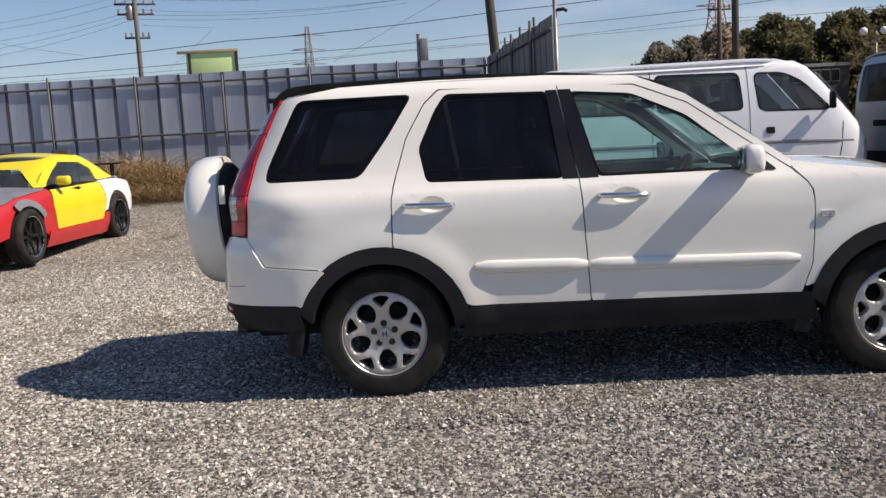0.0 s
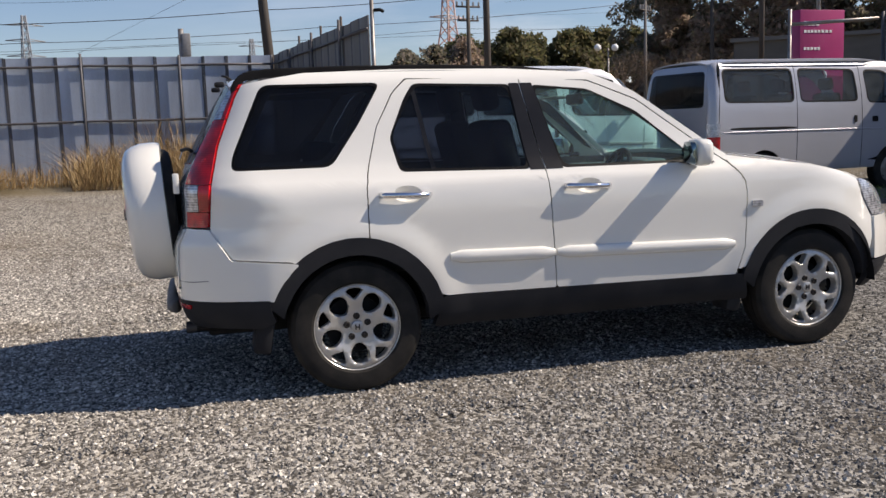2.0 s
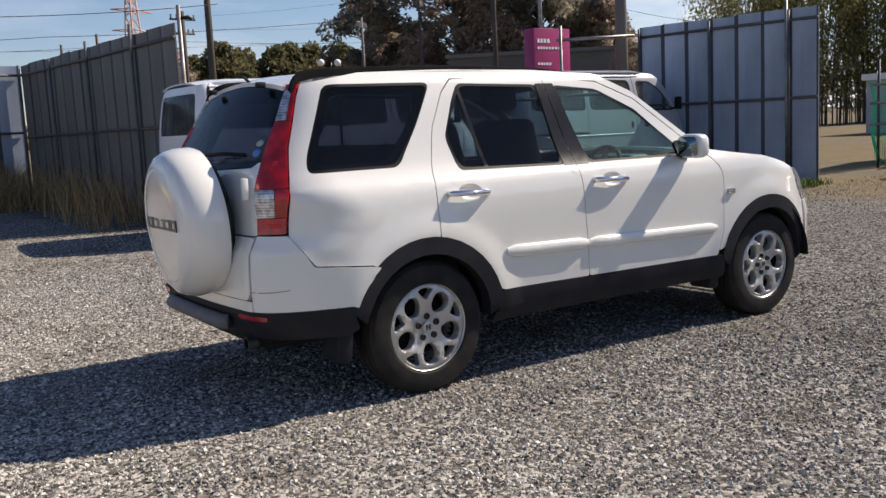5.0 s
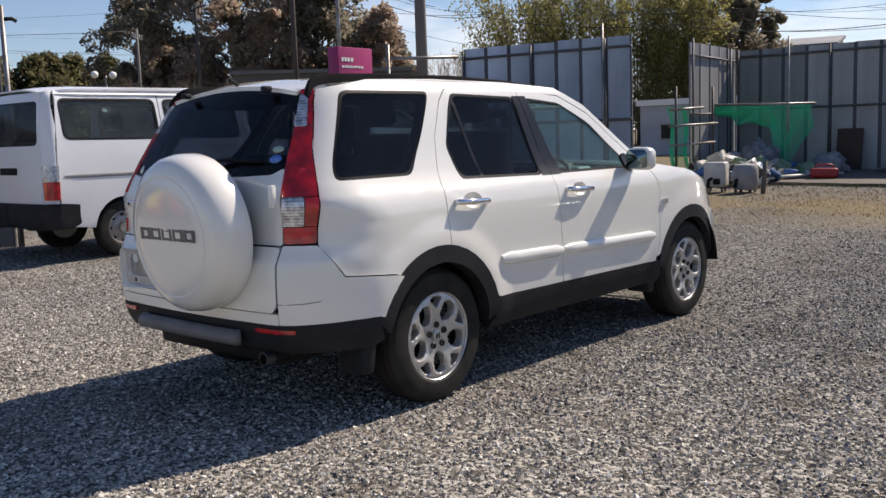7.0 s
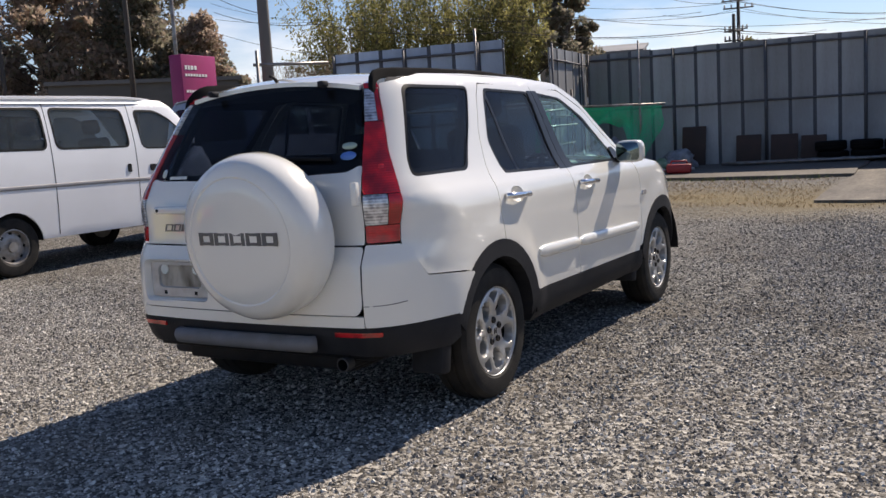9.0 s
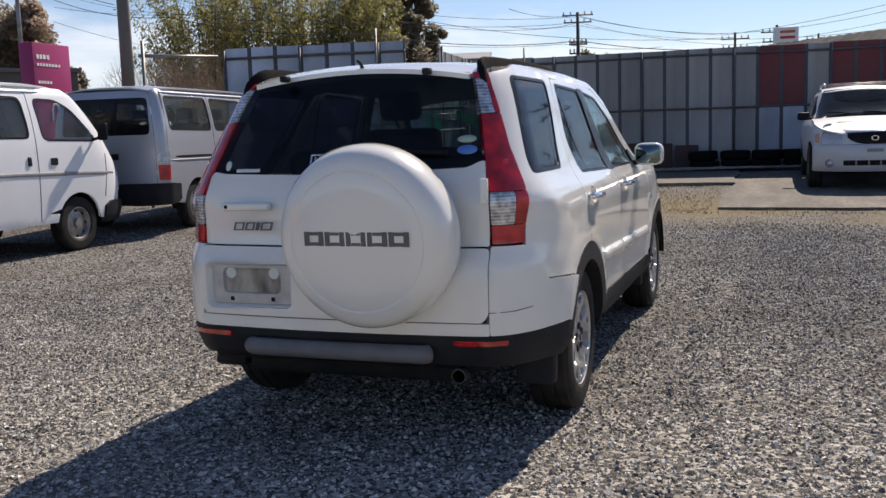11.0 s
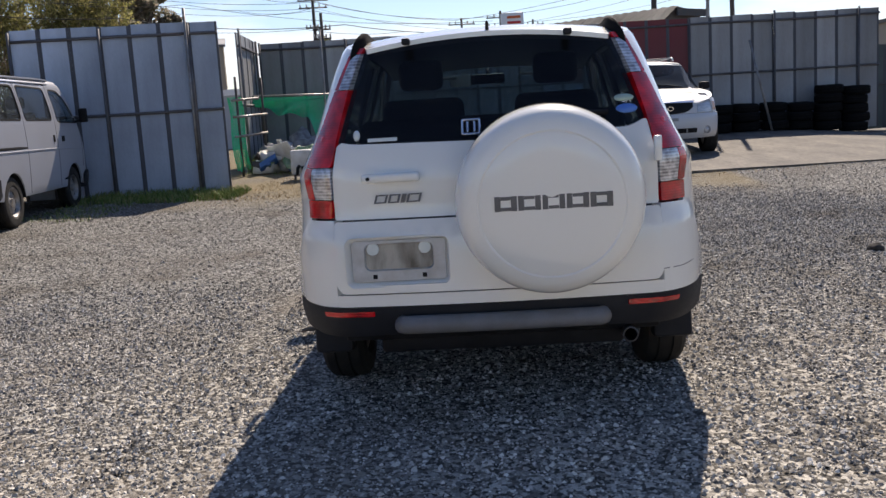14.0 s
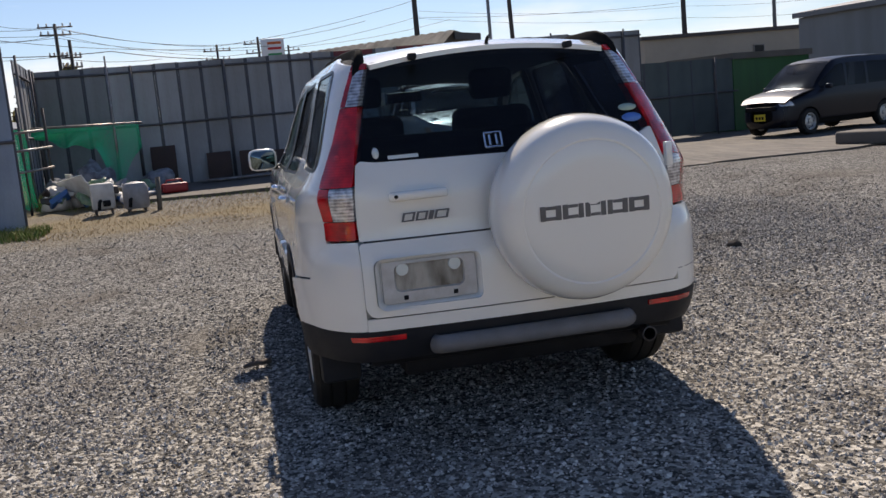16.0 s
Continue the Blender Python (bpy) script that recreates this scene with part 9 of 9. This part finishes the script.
# low bamboo and scrub on the rise to the north
for i, (x, y, h, s, k) in enumerate((
        (14.4, 60.0, 6.2, 2.4, "dark"), (16.0, 58.0, 6.4, 2.6, "dark"), (18.6, 63.0, 6.9, 2.4, "hedge"), (18.2, 58.0, 6.6, 2.4, "brown"), (19.0, 61.0, 7.2, 2.6, "hedge"), (21.5, 58.0, 7.4, 2.8, "hedge"), (24.0, 62.0, 7.3, 2.6, "hedge"), (26.5, 60.0, 7.3, 2.8, "hedge"), (29.5, 64.0, 7.8, 3.0, "hedge"), (33.0, 62.0, 7.8, 3.0, "hedge"), (36.0, 60.0, 8.2, 3.0, "hedge"), (21.0, 62.0, 6.8, 2.6, "hedge"), (23.0, 59.5, 6.9, 2.8, "hedge"), (25.3, 63.0, 7.4, 2.8, "hedge"), (28.0, 61.0, 7.5, 2.9, "hedge"), (31.0, 63.0, 7.8, 2.9, "hedge"), (-32.0, 58.0, 6.0, 2.8, "dark"), (-36.0, 55.0, 5.5, 2.8, "hedge"))):
    tree(x, y, h, s, k, 90 + i, "low bamboo clump on the rise behind the lot" if k == "hedge" else "rounded low tree on the rise behind the lot", per=120, size=0.17, low=0.05)
# the yellow-green bamboo and the dark tree behind the east yard
for i, (x, y, h, s, k) in enumerate(((35.5, 25.0, 9.5, 2.9, "bamboo"), (38.5, 23.6, 11.5, 3.0, "bamboo"), (41.5, 22.0, 11.0, 2.8, "bamboo"), (44.0, 20.6, 10.5, 2.4, "bamboo"), (47.5, 20.6, 12.5, 2.6, "dark"), (50.5, 19.6, 11.0, 2.2, "dark"))):
    if k == "bamboo":
        bamboo(x, y, h, s, 130 + i, "drooping yellow-green bamboo behind the steel fence")
    else:
        tree(x, y, h, s, k, 130 + i, "dark evergreen tree behind the steel fence", per=330, size=0.14, low=0.08)
for i, (x, y, h) in enumerate(((66.0, 12.0, 6.6), (64.0, 10.2, 6.2), (68.0, 15.0, 5.6))):
    tree(x, y, h, 1.5, "hedge", 160 + i, "small far tree beyond the east fence", per=60, size=0.3)


def bare_shrub(x, y, h, seed, label):
    """A leafless shrub of forking twigs."""
    rng = random.Random(seed)
    bm = bmesh.new()

    def grow(p, d, length, r, depth):
        q = p + d * length
        tube(bm, [p, (p + q) / 2 + Vector((rng.uniform(-0.05, 0.05), rng.uniform(-0.05, 0.05), 0)) * length, q], r, 4, cap=False, r2=r * 0.6)
        if depth:
            for _ in range(3):
                e = (d + Vector((rng.uniform(-0.7, 0.7), rng.uniform(-0.7, 0.7), rng.uniform(-0.1, 0.6)))).normalized()
                grow(q, e, length * rng.uniform(0.6, 0.85), r * 0.6, depth - 1)

    for _ in range(5):
        grow(Vector((rng.uniform(-0.4, 0.4), rng.uniform(-0.4, 0.4), 0)), Vector((rng.uniform(-0.4, 0.4), rng.uniform(-0.4, 0.4), 1)).normalized(), h * 0.36, 0.03, 4)
    ob = part("shrub", bm, mat("bare_twigs", (0.20, 0.14, 0.095), 0.9), None)
    ob.location = (x, y, 0)
    return tagged(ob, label, "shrub")


for i, (x, y, h) in enumerate(((18.4, 14.3, 3.6), (20.5, 16.0, 3.8), (22.5, 14.2, 3.6), (21.0, 40.0, 4.6), (24.0, 38.5, 4.4), (27.0, 37.0, 4.4), (26.0, 18.5, 3.8))):
    bare_shrub(x, y, h, 200 + i, "leafless brown shrub with thin twigs")

# woods that close the view all round, far off
far = []
rngf = random.Random(5)
for i in range(120):
    a = math.radians(rngf.uniform(0, 360))
    r = rngf.uniform(130, 190)
    h = rngf.uniform(3.0, 5.5) * (1.0 if not (math.radians(20) < a < math.radians(160)) else 1.25)
    far.append(((r * math.cos(a), r * math.sin(a), h * 0.55), (rngf.uniform(6, 14), rngf.uniform(6, 14), h * 0.55)))
fm = leaves(far, 260, 1.0, 9)
fm.materials.append(M_EVERGREEN)
tagged(new("far_woods", fm), "dark line of far woods round the place", "woods", kind="stuff")

# ---- loose gravel ----
def stones(name, n, x0, x1, y0, y1, small, large, seed, keep, label):
    """Crushed stones: roof-shaped chips of uneven form, lying half sunk."""
    rng = np.random.default_rng(seed)
    px, py = rng.uniform(x0, x1, n), rng.uniform(y0, y1, n)
    ok = keep(px, py)
    px, py = px[ok], py[ok]
    n = len(px)
    chip = np.array([(-1, -1, -0.5), (1, -1, -0.5), (1, 1, -0.5), (-1, 1, -0.5), (-0.5, 0, 1), (0.5, 0, 1)], float)
    size = small + (large - small) * rng.power(0.55, n) ** 2.2
    v = chip[None] * rng.uniform(0.55, 1.0, (n, 6, 3))
    v[:, 4:, 1] += rng.uniform(-0.6, 0.6, (n, 1))
    v[:, :, 2] *= rng.uniform(0.45, 0.85, n)[:, None]
    ax = rng.normal(size=(n, 3))
    ax /= np.linalg.norm(ax, axis=1)[:, None]
    an = rng.uniform(0, 0.5, n)
    c, s = np.cos(an)[:, None, None], np.sin(an)[:, None, None]
    k = ax[:, None, :]
    v = v * c + np.cross(np.broadcast_to(k, v.shape), v) * s + k * np.sum(v * k, 2, keepdims=True) * (1 - c)
    yaw = rng.uniform(0, 2 * np.pi, n)
    cy, sy = np.cos(yaw)[:, None], np.sin(yaw)[:, None]
    v = np.stack([v[:, :, 0] * cy - v[:, :, 1] * sy, v[:, :, 0] * sy + v[:, :, 1] * cy, v[:, :, 2]], 2)
    v *= (size / 2)[:, None, None]
    hz = np.array([height(a, b) + lumps(a, b) for a, b in zip(px, py)])
    v += np.stack([px, py, hz + size * 0.14], 1)[:, None, :]
    faces = np.array([0, 1, 5, 4, 2, 3, 4, 5, 1, 2, 5, 3, 0, 4])
    loops = (faces[None] + (np.arange(n) * 6)[:, None]).reshape(-1)
    starts = (np.array([0, 4, 8, 11])[None] + (np.arange(n) * 14)[:, None]).reshape(-1)
    me = bpy.data.meshes.new(name)
    me.vertices.add(n * 6)
    me.vertices.foreach_set("co", v.reshape(-1))
    me.loops.add(len(loops))
    me.loops.foreach_set("vertex_index", loops)
    me.polygons.add(len(starts))
    me.polygons.foreach_set("loop_start", starts)
    me.polygons.foreach_set("use_smooth", np.zeros(len(starts), bool))
    me.update(calc_edges=True)
    me.validate()
    me.materials.append(M_STONE)
    return tagged(new(name, me), label, "gravel", kind="stuff")


def by_car(px, py):
    """Thick round the car to the south and west, thinning out with no hard edge."""
    d = np.hypot(np.maximum(np.abs(px - 1.2) - 2.1, 0), np.maximum(np.abs(py) - 0.9, 0))
    rim = np.clip((4.9 - d) / 1.6, 0, 1) * np.clip(np.maximum(-py - 0.2, 3.0 - px) / 1.6, 0, 1)
    return np.modf(np.abs(np.sin(px * 127.1 + py * 311.7)) * 43758.5)[0] < rim


def further(px, py):
    thin = np.array([soil_at(a, b) for a, b in zip(px, py)])
    return (px < 11) & (np.abs(np.sin(px * 917.0 + py * 413.0)) > thin * 1.7)


stones("gravel", 470000, -5.8, 8.2, -5.8, 5.8, 0.010, 0.028, 11, by_car, "loose crushed grey and white gravel stones")
stones("far_gravel", 110000, -9, 11, -6.4, 9.0, 0.011, 0.030, 12, further, "scattered gravel stones across the lot")

M_DARKSTONE = mat("dark_stone", (0.055, 0.052, 0.05), 0.9, spec=0.1, col2=(0.09, 0.08, 0.07), scale=30, amount=0.6)
# a few marked loose stones and a twig by the left rear wheel
for i, (x, y, s) in enumerate(((0.15, -3.05, 0.05), (2.75, -2.95, 0.06), (0.75, -3.35, 0.05))):
    blob("stone", (x, y, -0.01), (s, s * 0.8, s * 0.7), M_DARKSTONE, "dark loose stone lying on the gravel", "stone", i + 0.5, 0.3)
bm = bmesh.new()
tube(bm, [(0.90, 1.01, 0.03), (0.85, 1.12, 0.035), (0.83, 1.16, 0.03)], 0.018, 6, r2=0.012)
tagged(part("wood_scrap", bm, M_BARK, None), "short dark piece of wood lying on the gravel", "wood scrap")
